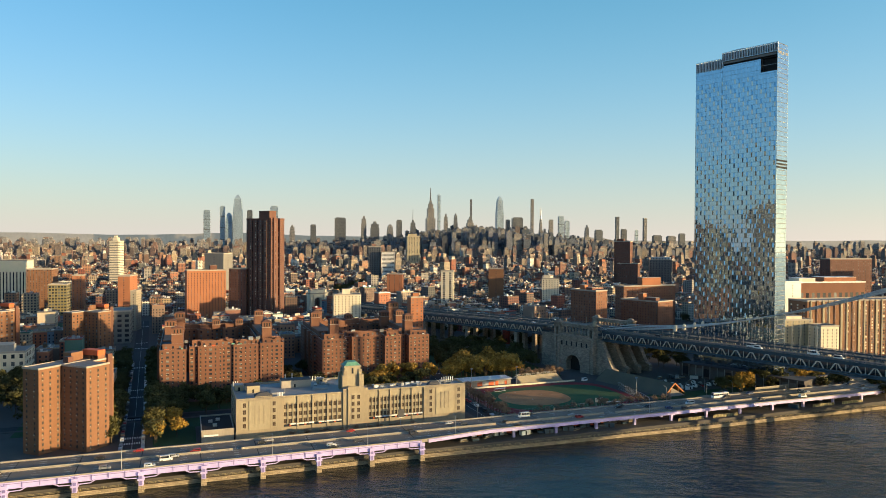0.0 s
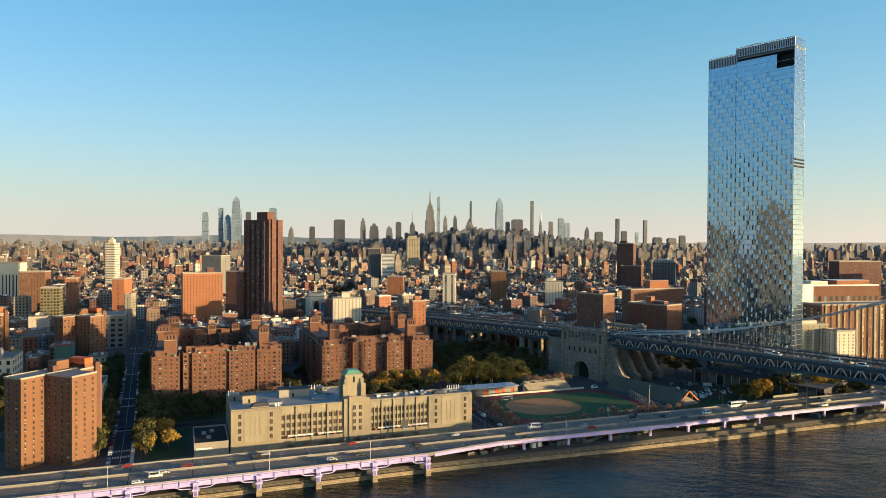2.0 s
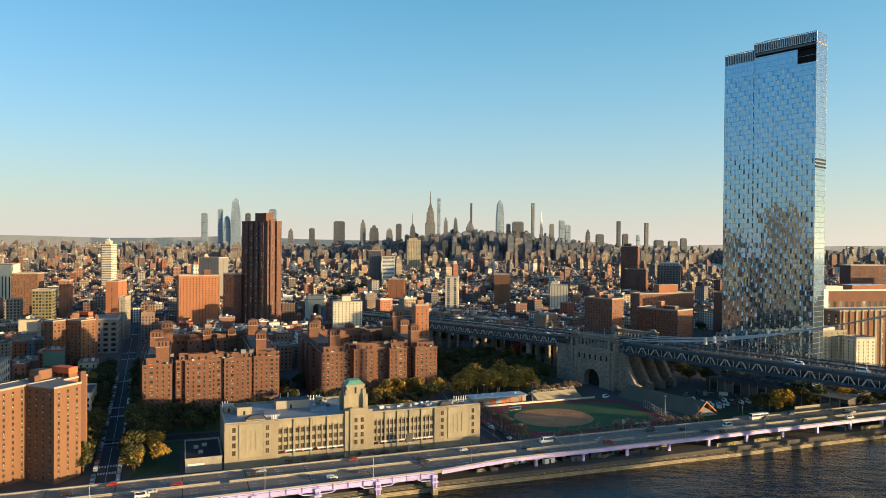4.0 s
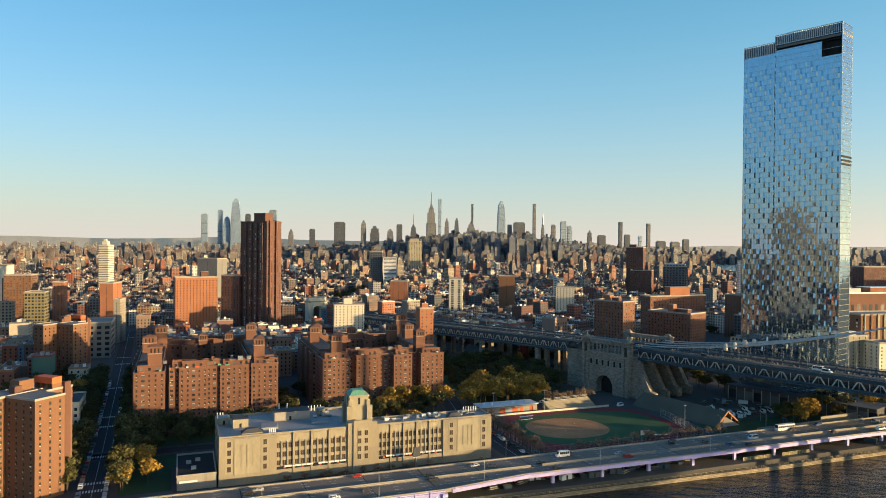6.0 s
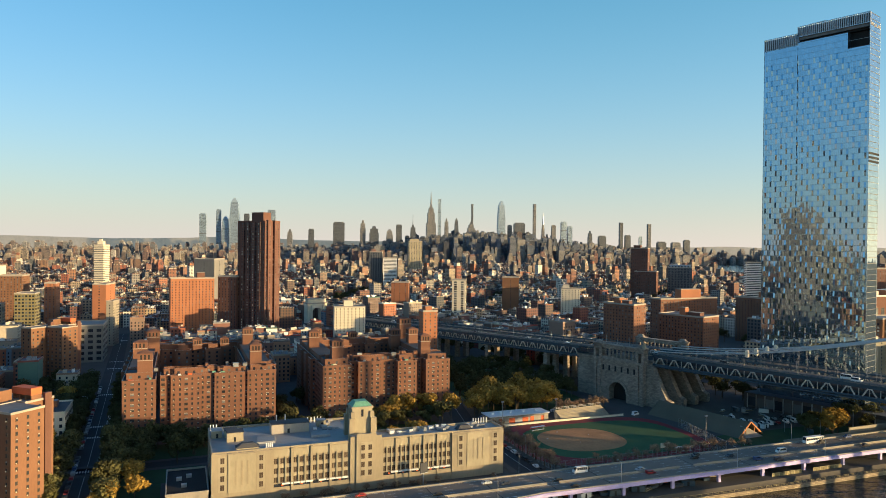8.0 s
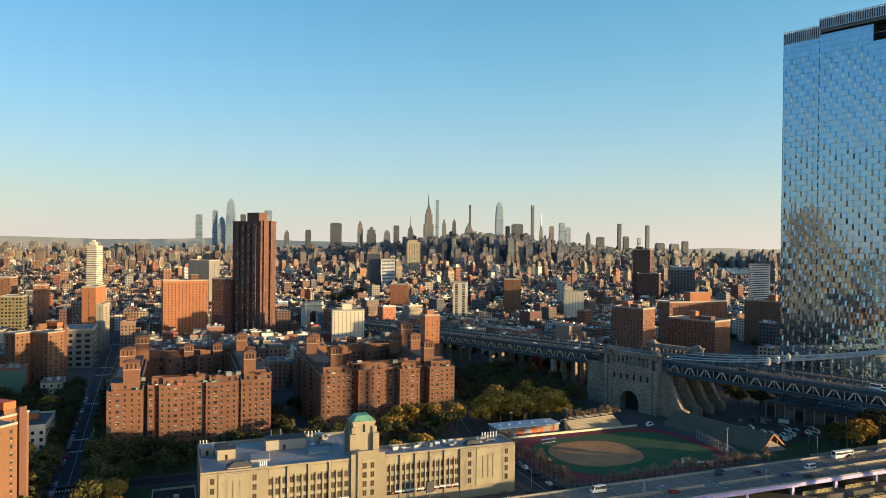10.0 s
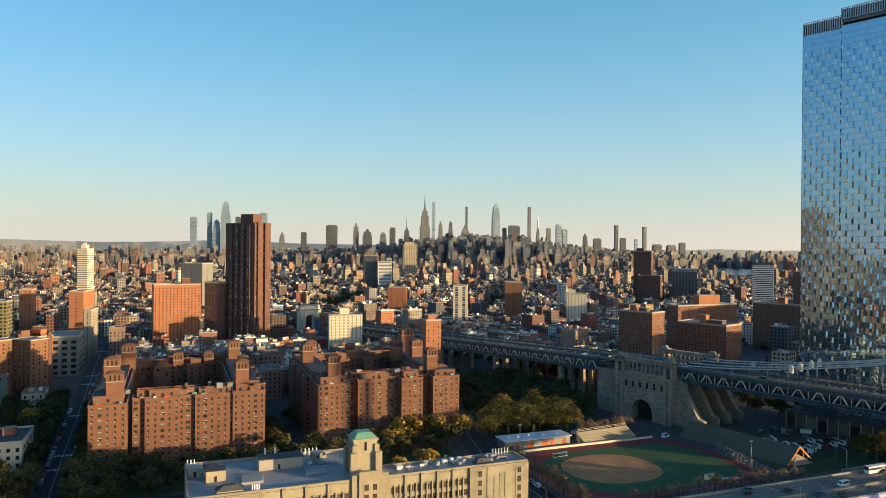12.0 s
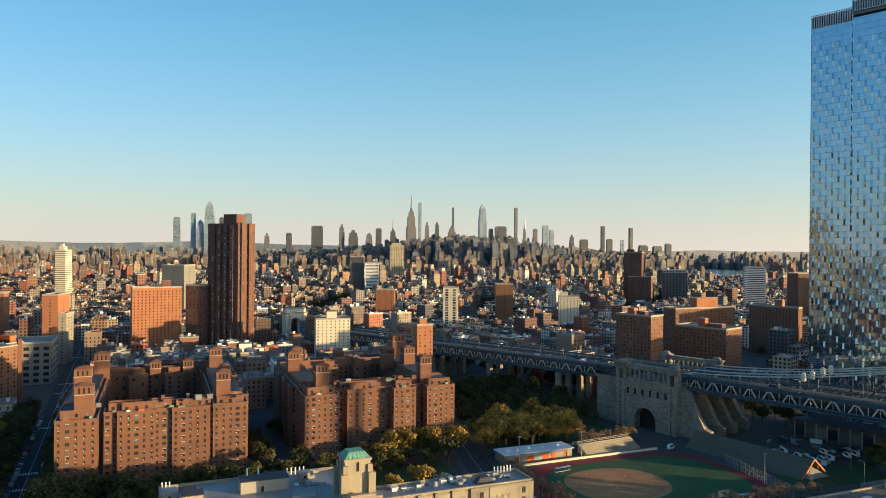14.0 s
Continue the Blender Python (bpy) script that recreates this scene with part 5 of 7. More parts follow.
# ---- stone anchorage ----
def anchorage():
    root = thing("anchorage", BRIDGE @ pose(-5, 0, 0), "massive weathered granite anchorage with an arched passage and colonnade", "bridge")
    x0, x1, y0, y1, z1 = -55.0, 4.0, -10.0, 47.0, 32.5
    ax, ar, az = -17.0, 7.2, 17.0
    for name, x_a, x_b, y_a, y_b, lid, taper in (("wing_block", x0, -37, y0 + 3.5, y1, 31.5, 0.985), ("main_block", -37, x1, y0 + 6, y1, z1, 1.0), ("front_wall", -37, ax - ar, y0, y0 + 6, z1, 1.0), ("front_wall", ax + ar, x1, y0, y0 + 6, z1, 1.0)):
        b = Shape()
        b.prism([(x_a, y_a), (x_b, y_a), (x_b, y_b), (x_a, y_b)], GROUND, lid, "stone", shrink=taper)
        part(name, b, root, "grey-brown granite masonry")
    # the wall above the arch, one skin with a curved soffit
    n, b, zc = 14, Shape(), az - ar + 0.2
    rim = [(ax - ar * math.cos(math.pi * i / n), zc + ar * math.sin(math.pi * i / n)) for i in range(n + 1)]
    for (p, za), (q, zb) in zip(rim, rim[1:]):
        for y, way in ((y0, 1), (y0 + 6, -1)):
            f = [(p, y, za), (q, y, zb), (q, y, z1), (p, y, z1)]
            b.face(f[::way], "stone")
        b.face([(p, y0, za), (p, y0 + 6, za), (q, y0 + 6, zb), (q, y0, zb)], "stone")
        b.face([(p, y0, z1), (q, y0, z1), (q, y0 + 6, z1), (p, y0 + 6, z1)], "stone")
    part("arch_wall", b.weld(), root, "granite wall over the arch")
    # black sheet before the solid block paints the darkness of the passage
    s = Shape()
    s.box(ax - ar, y0 + 5.9, GROUND, ax + ar, y0 + 5.97, az + 0.5, "rubber")
    part("passage", s, root, "black sheet for the shade inside the arched passage")
    ring = Shape()
    for i in range(n + 1):
        a0, a1 = math.pi * i / (n + 1), math.pi * (i + 1) / (n + 1)
        r0, r1, zc = ar, ar + 1.8, az - ar + 0.2
        pts = [(ax + r0 * math.cos(a0), zc + r0 * math.sin(a0)), (ax + r1 * math.cos(a0), zc + r1 * math.sin(a0)), (ax + r1 * math.cos(a1), zc + r1 * math.sin(a1)), (ax + r0 * math.cos(a1), zc + r0 * math.sin(a1))]
        v = Shape()
        f = [(p, y0 - 0.5, z) for p, z in pts]
        g = [(p, y0 + 0.1, z) for p, z in pts]
        v.face(f, "stone")
        for j in range(4):
            v.face([f[j], g[j], g[(j + 1) % 4], f[(j + 1) % 4]], "stone")
        part("voussoir", v, root)
    c = Shape()
    c.box(x0 - 0.4, y0 + 2.9, 31.0, -37, y0 + 4.0, 32.6, "stone")
    c.box(-37.6, y0 - 0.9, z1 - 1.2, x1 + 0.6, y0 + 1, z1 + 0.4, "stone")
    c.box(-37.4, y0 - 0.6, 12.2, ax - ar - 2, y0, 12.9, "stone")
    c.box(ax + ar + 2, y0 - 0.6, 12.2, x1 + 0.4, y0, 12.9, "stone")
    for x in (-37.2, -33.5, -2.0, 1.6):
        c.box(x, y0 - 0.7, GROUND, x + 2.4, y0, z1 - 1.2, "stone")
    part("string_course", c, root, "granite string courses and pilasters")
    for k in range(6):
        w = Shape()
        x = -30 + k * 5.2
        # black panel on the solid wall paints the shade inside the slit
        w.box(x, y0 - 0.05, 24.5, x + 1.5, y0 + 0.02, 28.2, "rubber")
        w.box(x - 0.3, y0 - 0.3, 23.9, x + 1.8, y0, 24.5, "stone")
        part("slit_opening", w, root, "black panel for the shade inside a slit opening")
    # colonnade on top, at both sides of the roadway
    for y in (y0 + 2.0, y1 - 4.0):
        e = Shape()
        for xa, xb in ((-38, -31), (-2.5, 4.5)):
            e.box(xa, y - 2, z1, xa + 2.2, y + 2.5, 42.5, "stone")
            e.box(xb - 2.2, y - 2, z1, xb, y + 2.5, 42.5, "stone")
            e.box(xa, y - 2, 39.4, xb, y + 2.5, 42.5, "stone")
            e.box(xa - 0.5, y - 2.5, 42.5, xb + 0.5, y + 3, 43.4, "stone")
            e.prism([(xa + 0.5, y - 1.5), (xb - 0.5, y - 1.5), (xb - 0.5, y + 2), (xa + 0.5, y + 2)], 43.4, 45.2, "stone", shrink=0.5)
        e.box(-31, y - 1.6, 40.3, -2.5, y + 2.0, 42.2, "stone")
        e.box(-31.4, y - 2.0, 42.2, -2.1, y + 2.4, 42.9, "stone")
        e.box(-31, y - 1.6, z1 + 0.4, -2.5, y + 2.0, z1 + 1.6, "stone")
        part("colonnade_beam", e, root, "granite entablature and end pavilions")
        for k in range(8):
            col = Shape()
            x = -28.5 + k * 3.3
            col.tube([(x, y - 0.6, z1 + 1.6), (x, y - 0.6, 40.3)], [0.72, 0.6], "stone", 10)
            col.box(x - 0.9, y - 1.5, z1 + 1.6, x + 0.9, y + 0.3, z1 + 2.1, "stone")
            col.box(x - 0.9, y - 1.5, 39.8, x + 0.9, y + 0.3, 40.3, "stone")
            part("column", col, root, "granite column")
    f = Shape()
    f.prism([(2.6, y0 - 0.2), (5.0, y0 - 0.2), (5.0, y0 + 2.2), (2.6, y0 + 2.2)], 43.4, 47.0, "limestone", shrink=0.5)
    part("finial", f, root, "pale stone finial")
    # sloping buttresses that hold the cables, towards the river
    for y in (-4.5, 10.5, 25.5, 40.5):
        w = Shape()
        pts = [(x1, GROUND), (x1 + 19, GROUND), (x1 + 19, GROUND + 5.5), (x1 + 15.5, GROUND + 7), (x1 + 4.5, 31.0), (x1, 31.5)]
        f = [(x, y - 2.1, z) for x, z in pts]
        g = [(x, y + 2.1, z) for x, z in pts]
        w.face(f, "stone")
        w.face(g[::-1], "stone")
        for j in range(len(pts)):
            q = (j + 1) % len(pts)
            w.face([f[j], g[j], g[q], f[q]], "stone")
        part("buttress", w, root, "sloping stone buttress")
    return root


anchorage()


# ---- glass tower ----
def glass_tower():
    rng = random.Random(17)
    root = thing("glass_tower", Matrix.Translation((248, 512, 0)) @ Matrix.Rotation(math.atan2(-0.772, 0.635), 4, "Z"), "very tall blue glass residential tower with staggered windows", "skyscraper")
    W, D, z0, zl, zr = 65.0, 16.5, 14.0, 254.0, 258.2
    step = -43.0
    core = Shape()
    core.box(-W + 0.5, 0.5, z0, -0.5, D - 0.5, 237, "roof_dark")
    core.box(-W + 0.5, 0.5, 237, -12.6, D - 0.5, 246, "roof_dark")
    core.box(step, 0.5, 246, -12.6, D - 0.5, 247.8, "roof_dark")
    part("core", core, root, "dark inner core")
    cols, ph = 57, 3.58
    pw = W / cols
    glass, span, bars = Shape(), Shape(), Shape()
    def ceiling_of(x):
        return 246.2 if x < step - 0.01 else (248.2 if x < -12.6 else 238.0)
    def pane(x0, x1, za, zb, up, side, field, m):
        """One glass pane, leaning a little: up > 0 faces the sky, side turns it round."""
        cx, cz = (x0 + x1) / 2, (za + zb) / 2
        field.face([(x, -0.02 + (z - cz) * math.tan(up) + (x - cx) * math.tan(side), z) for x, z in ((x0, za), (x1, za), (x1, zb), (x0, zb))], m)
    for c in range(cols):
        x0, x1 = -W + c * pw, -W + (c + 1) * pw
        lid, r = ceiling_of((x0 + x1) / 2), 0
        while z0 + r * ph < lid - 0.5:
            za, zb = z0 + r * ph, min(z0 + (r + 1) * ph, lid)
            lean, side = rng.gauss(0, 0.003), rng.gauss(0, 0.006)
            k = (r + c // 3) % 3
            if c % 3 == 1 and r > 1 and zb < lid - 9:
                lean = {1: -0.08, 2: 0.1}.get(k, lean)
            pane(x0 + 0.04, x1 - 0.04, za + 0.34, zb - 0.03, lean, side, glass, "curtain_glass")
            pane(x0 + 0.04, x1 - 0.04, za + 0.03, za + 0.3, rng.gauss(0, 0.003), 0, span, "spandrel")
            r += 1
    part("pane_field", glass, root, "blue reflecting panes, some tilted", kind="stuff")
    part("spandrel_field", span, root, "blue spandrel strips", kind="stuff")
    for c in range(cols + 1):
        x = -W + c * pw
        bars.box(x - 0.03, -0.06, z0, x + 0.03, 0.1, min(ceiling_of(x - 0.1), ceiling_of(min(x + 0.1, -0.1))), "mullion")
    for x0, x1 in ((-W, step), (step, -12.6), (-12.6, 0)):
        r = 0
        while z0 + r * ph < ceiling_of((x0 + x1) / 2):
            bars.box(x0, -0.05, z0 + r * ph - 0.03, x1, 0.08, z0 + r * ph + 0.03, "mullion")
            r += 1
    bars.box(step - 0.25, -0.02, z0, step + 0.25, 0.02, 246, "roof_dark")
    part("mullion_grid", bars, root, "fine metal mullion grid", kind="stuff")
    # open terraces below the crown, their shade painted as black blocks at the back
    log = Shape()
    log.box(step, 2.6, 248.2, -0.5, D - 0.4, 251.6, "rubber")
    log.box(step, -0.1, 247.8, -12.6, 2.6, 248.2, "roof_dark")
    log.box(-12.6, 4.5, 238, -0.5, D - 0.4, 248.2, "rubber")
    log.box(-12.6, -0.1, 237.6, -0.2, 4.5, 238, "roof_dark")
    log.box(-12.9, 0, 238, -12.6, 4.5, 248.2, "roof_dark")
    log.box(-12.6, 0.3, 242.4, -0.3, 0.45, 242.6, "metal_grey")
    part("loggia", log, root, "recessed terrace below the crown, its shade painted black")
    for x0, x1, za, zb in ((-W, step, 246.2, zl), (step, 0, 251.6, zr)):
        cr = Shape()
        n = int((x1 - x0) / 1.25)
        for c in range(n + 1):
            x = x0 + (x1 - x0) * c / n
            cr.box(x - 0.26, -0.25, za, x + 0.26, 0.35, zb, "fin")
        cr.box(x0, -0.3, zb - 0.2, x1, 0.4, zb + 0.15, "mullion")
        cr.box(x0, -0.3, za - 0.15, x1, 0.4, za + 0.15, "mullion")
        cr.box(x0, 0.6, za, x1, 0.8, zb - 0.6, "roof_dark")
        cr.box(x0, 0.9, za - 2, x1, D, za + 0.5, "roof_grey")
        part("crown_screen", cr, root, "fin screen of the crown")
    s = Shape()
    s.beam((-34, 7, zr), (-34, 7, zr + 2.2), 0.6, 0.6, "metal_grey")
    s.beam((-39, 6, zr + 1.8), (-29, 8, zr + 2.6), 0.7, 0.7, "metal_grey")
    part("roof_crane", s, root, "small roof crane arm")
    # narrow end: clear panes between thin pale slab edges
    side = Shape()
    side.box(-0.45, 0, z0, -0.1, D, zr - 0.2, "roof_dark")
    part("end_wall", side, root, "dark end wall behind the glass")
    panes, slabs = Shape(), Shape()
    for r in range(int((zr - z0) / ph)):
        z = z0 + r * ph
        for q in range(8):
            y0, y1, t = 0.2 + (D - 0.4) * q / 8, 0.2 + (D - 0.4) * (q + 1) / 8, rng.gauss(0, 0.004)
            panes.face([(0.0, y0 + 0.04, z + 0.3), (0.0, y1 - 0.04, z + 0.3), (t * 3, y1 - 0.04, z + ph - 0.04), (t * 3, y0 + 0.04, z + ph - 0.04)], "curtain_glass")
        slabs.box(-0.1, 0.1, z - 0.02, 0.1, D - 0.1, z + 0.2, "slab_edge")
    for z in (166, 168.5, 171):
        slabs.box(0.0, 0.0, z, 0.3, D, z + 1.2, "rubber")
    slabs.box(-0.2, -0.1, z0, 0.12, 0.2, zr, "mullion")
    part("end_glazing", panes, root, "glass panes of the narrow end", kind="stuff")
    part("slab_edging", slabs, root, "thin pale slab edges of the narrow end", kind="stuff")
    back = Shape()
    back.box(-W, D, z0, 0, D + 0.3, zl, "sky_glass")
    back.box(-W - 0.3, 0, z0, -W, D, zl, "sky_glass")
    part("back_wall", back, root, "glass rear walls")
    pod = Shape()
    pod.box(-W - 6, -10, GROUND, 26, D + 20, z0, "granite_dark", "roof_dark")
    for k in range(16):
        x = -W - 4 + k * 6
        pod.box(x, -10.4, GROUND, x + 0.6, -10, z0 - 0.5, "metal_grey")
        pod.box(x + 0.8, -10.12, GROUND + 1.5, x + 5.6, -10, z0 - 2.5, "glass_pale" if k % 3 else "glass_dark")
    part("podium", pod, root, "dark glazed podium")
    return root


glass_tower()


# ---- park buildings beside the anchorage ----
fh = thing("field_house", street(66.5, 129), "low tan field house with red doors and white roof", "building")
s = Shape()
s.box(0, 0, GROUND, 40, 11, 8.6, "concrete", "white_paint")
s.box(-0.6, -0.8, 8.6, 40.6, 11.6, 9.1, "white_paint")
part("wall", s, fh)
for x, w in ((6, 2.4), (13, 4), (22, 4), (27.5, 2.4), (35, 2)):
    s = Shape()
    s.box(x, -0.15, GROUND, x + w, 0, 7.2, "orange_paint")
    part("door", s, fh, "red-orange painted door")
s = Shape()
s.box(17, -0.1, GROUND, 22, 0, 7.6, "metal_grey")
part("roller_gate", s, fh)
for x in (3, 9, 16, 24, 33):
    s = Shape()
    s.box(x, 4 + x % 3, 9.1, x + 1.4, 5.6 + x % 3, 10.2, "white_paint")
    part("roof_vent", s, fh)

gs = thing("grandstand", street(114, 125, GROUND, 6), "concrete bleacher stand with rows of benches", "grandstand")
for k in range(8):
    s = Shape()
    s.box(0, k * 1.1, 0, 37, k * 1.1 + 1.1, 0.5 + k * 0.55, "concrete")
    s.box(0.3, k * 1.1 + 0.2, 0.5 + k * 0.55, 36.7, k * 1.1 + 0.6, 0.85 + k * 0.55, "limestone")
    part("bench", s, gs, "concrete bench row")
s = Shape()
for k in range(20):
    s.beam((k * 1.94, 8.9, 4.4), (k * 1.94, 8.9, 6.0), 0.1, 0.1, "metal_grey")
for z in (5.2, 6.0):
    s.beam((0, 8.9, z), (37, 8.9, z), 0.12, 0.12, "metal_grey")
part("rear_railing", s, gs, "metal railing")
sb = thing("low_wall", street(66, 123.5, GROUND), "low pale concrete wall beside the track", "wall")
s = Shape()
s.box(0, 0, 0, 92, 0.5, 1.2, "cream")
s.box(-0.1, -0.1, 1.2, 92.1, 0.6, 1.35, "concrete")
part("wall", s, sb)

for a, b, turn in ((84, 108, 8), (138, 48, -10)):
    bn = thing("players_bench", street(a, b, GROUND + 0.06, turn), "long white covered players' bench", "bench", "players' benches")
    s = Shape()
    s.box(0, 0, 0.4, 9, 0.5, 0.5, "white_paint")
    for x in (0.3, 4.4, 8.5):
        s.box(x, 0.05, 0, x + 0.15, 0.45, 0.4, "metal_grey")
    part("seat", s, bn)
    s = Shape()
    s.box(-0.2, -0.3, 2.2, 9.2, 1.4, 2.35, "white_paint")
    for x in (0, 8.9):
        s.box(x, 1.2, 0, x + 0.12, 1.32, 2.2, "metal_grey")
    part("canopy", s, bn)
sc = thing("scoreboard", street(186.5 - 60, 46, GROUND, 0), "small pale scoreboard on two posts", "scoreboard")
s = Shape()
s.box(0, 0, 3.6, 5.6, 0.4, 6.2, "cream")
part("panel", s, sc)
for x in (0.8, 4.6):
    s = Shape()
    s.box(x, 0.1, 0, x + 0.2, 0.3, 3.6, "metal_grey")
    part("post", s, sc)


def fence(a0, b0, a1, b1, h=5.0):
    root = thing("mesh_fence", street(a0, b0, GROUND, math.degrees(math.atan2(b1 - b0, a1 - a0))), "tall chain-link fence on thin steel posts", "fence", "field fences")
    length = math.hypot(a1 - a0, b1 - b0)
    n = int(length / 3)
    for k in range(n + 1):
        s = Shape()
        s.tube([(length * k / n, 0, 0), (length * k / n, 0, h)], 0.06, "metal_grey", 5)
        part("post", s, root)
    s = Shape()
    for z in (0.2, h * 0.5, h):
        s.beam((0, 0, z), (length, 0, z), 0.06, 0.06, "metal_grey")
    for k in range(int(length / 1.0)):
        for d in (1, -1):
            s.beam((k + (0 if d > 0 else 1), 0, 0.2), (k + (1 if d > 0 else 0), 0, h), 0.02, 0.02, "metal_grey")
    part("mesh", s, root, "thin wire mesh", kind="stuff")
    return root


fence(60, 40, 165, 41)
fence(60, 40, 62, 122)
fence(165, 41, 174, 90)
for a, b, h in ((74, 127, 14), (109, 124, 14), (168, 60, 14)):
    fl = thing("floodlight_mast", street(a, b, GROUND), "slim pale sports lighting mast", "light mast", "floodlight masts")
    s = Shape()
    s.tube([(0, 0, 0), (0, 0, h)], [0.2, 0.1], "steel_pale", 7)
    part("mast", s, fl)
    s = Shape()
    s.box(-0.9, -0.15, h - 0.4, 0.9, 0.15, h + 0.3, "metal_grey")
    part("lamp_bank", s, fl)

sh = thing("long_shed", street(186, 124, 0, -78), "long olive-brown shed roof with an open orange gable", "shed")
s = Shape()
s.face([(0, -11, 4), (66, -11, 4), (66, 0, 12.0), (0, 0, 12.0)], "roof_olive")
s.face([(0, 0, 12.0), (66, 0, 12.0), (66, 11, 4), (0, 11, 4)], "roof_olive")
s.face([(0, -11, 3.6), (0, 0, 11.6), (66, 0, 11.6), (66, -11, 3.6)], "roof_olive")
s.face([(0, 0, 11.6), (0, 11, 3.6), (66, 11, 3.6), (66, 0, 11.6)], "roof_olive")
part("roof", s, sh)
s = Shape()
s.beam((66, -11, 4), (66, 0, 12.2), 0.6, 0.8, "orange_wood")
s.beam((66, 0, 12.2), (66, 11, 4), 0.6, 0.8, "orange_wood")
for y in (-8, -4, 4, 8):
    s.beam((65.6, y, GROUND), (65.6, y, 12 - abs(y) * 0.72), 0.35, 0.35, "orange_wood")
part("gable_frame", s, sh, "orange timber gable frame")
s = Shape()
s.prism([(52, -8), (68, -7), (70, 6), (52, 8)], GROUND, GROUND + 4.0, "concrete", shrink=0.3)
part("gravel_mound", s, sh, "pale mound under the open gable")

for a0, b0, a1, b1, h, m, lab in ((250, 37, 330, 39, 6.0, "concrete", "tall tan boundary wall beside the highway"), (330, 37, 460, 40, 6, "concrete", "tan boundary wall beside the highway"), (196, 32, 250, 33, 5.0, "concrete", "low tan boundary wall beside the highway")):
    w = thing("boundary_wall", STREET, lab, "wall")
    s = Shape()
    s.prism([(a0, b0), (a1, b1), (a1, b1 + 0.6), (a0, b0 + 0.6)], GROUND, GROUND + h, m)
    s.prism([(a0, b0 - 0.1), (a1, b1 - 0.1), (a1, b1 + 0.7), (a0, b0 + 0.7)], GROUND + h, GROUND + h + 0.25, "concrete")
    part("wall", s, w)

# framed screens on the promenade under the highway
for a in (155, 181, 262, 288):
    sp = thing("screen_panel", street(a, 0.5, 2.2), "long metal-framed mesh screen with yellow panels", "fence", "promenade screens")
    s = Shape()
    for k in range(9):
        s.box(k * 2.3, 0, 0, k * 2.3 + 0.2, 0.2, 3.4, "yellow_frame")
    s.box(0, 0, 3.3, 18.6, 0.2, 3.5, "yellow_frame")
    s.box(0, 0, 0, 18.6, 0.2, 0.3, "yellow_frame")
    part("post_frame", s, sp)
    for k in range(8):
        q = Shape()
        q.box(k * 2.3 + 0.3, 0.08, 0.5, k * 2.3 + 2.1, 0.14, 3.1, "olive_panel")
        part("panel", q, sp)


# ---- tenements, one by one ----
KEEP_OUT = [(159, 715, 34), (215, 745, 48), (255, 830, 55), (346, 875, 46), (-215, 865, 48), (-282, 868, 52), (-362, 812, 22), (-322, 722, 34), (-105, 798, 28), (-30, 697, 16), (8, 964, 18), (162, 1036, 22), (84, 1069, 20), (-74, 1110, 22), (-618, 1012, 40), (-520, 912, 28), (239, 786, 40), (-440, 812, 26), (-470, 910, 18), (-660, 1412, 36), (-374, 1165, 46), (-137, 1808, 20), (385, 1500, 50), (465, 1505, 45), (535, 1310, 32), (390, 660, 82), (420, 750, 62), (330, 620, 40), (-305, 640, 34), (-378, 610, 34), (-184, 1036, 24), (240, 545, 60), (595, 1012, 45), (490, 1062, 40), (680, 950, 42), (-12, 1120, 0)]
BINV, SINV = BRIDGE.inverted(), STREET.inverted()


def clear(x, y, r):
    p = BINV @ Vector((x, y, 0))
    if -16 - r < p.y < 52 + r and p.x > -480:
        return False
    q = SINV @ Vector((x, y, 0))
    if q.y < 150 or (-142 - r < q.x < 62 + r and q.y < 276 + r):
        return False
    if abs(q.x - (-158 - 0.04 * (q.y - 330))) < 11 + r * 0.7 and q.y < 700:
        return False
    if 60 < q.x < 175 and q.y < 330:
        return False
    if abs(x + 201 - (y - 1319) * 0.135) < 30 + r and 1230 < y < 1800 or abs(x - 43 - (y - 1193) * 0.23) < 14 + r and 1130 < y < 1560:
        return False
    if abs(x - 302 - (y - 1260) * 0.53) < 22 + r and 1230 < y < 1700:
        return False
    if q.x < -140 and q.y < 275 or -60 < p.x < 330 and 0 < p.y < 130:
        return False
    return all((x - a) ** 2 + (y - b) ** 2 > (c + r) ** 2 for a, b, c in KEEP_OUT)


def in_view(x, y, more=0.0):
    return y > 100 and abs(x + 8) < (y - 0) * 0.69 + 30 + more


def tank_mesh():
    s = Shape()
    s.tube([(0, 0, 2.6), (0, 0, 5.6)], 1.7, "trunk", 10)
    s.tube([(0, 0, 5.6), (0, 0, 6.9)], [1.8, 0.1], "roof_dark", 10)
    for x, y in ((-1, -1), (1, -1), (1, 1), (-1, 1)):
        s.beam((x, y, 0), (x, y, 2.6), 0.2, 0.2, "metal_grey")
    return s.mesh("water_tank")


TANK = tank_mesh()


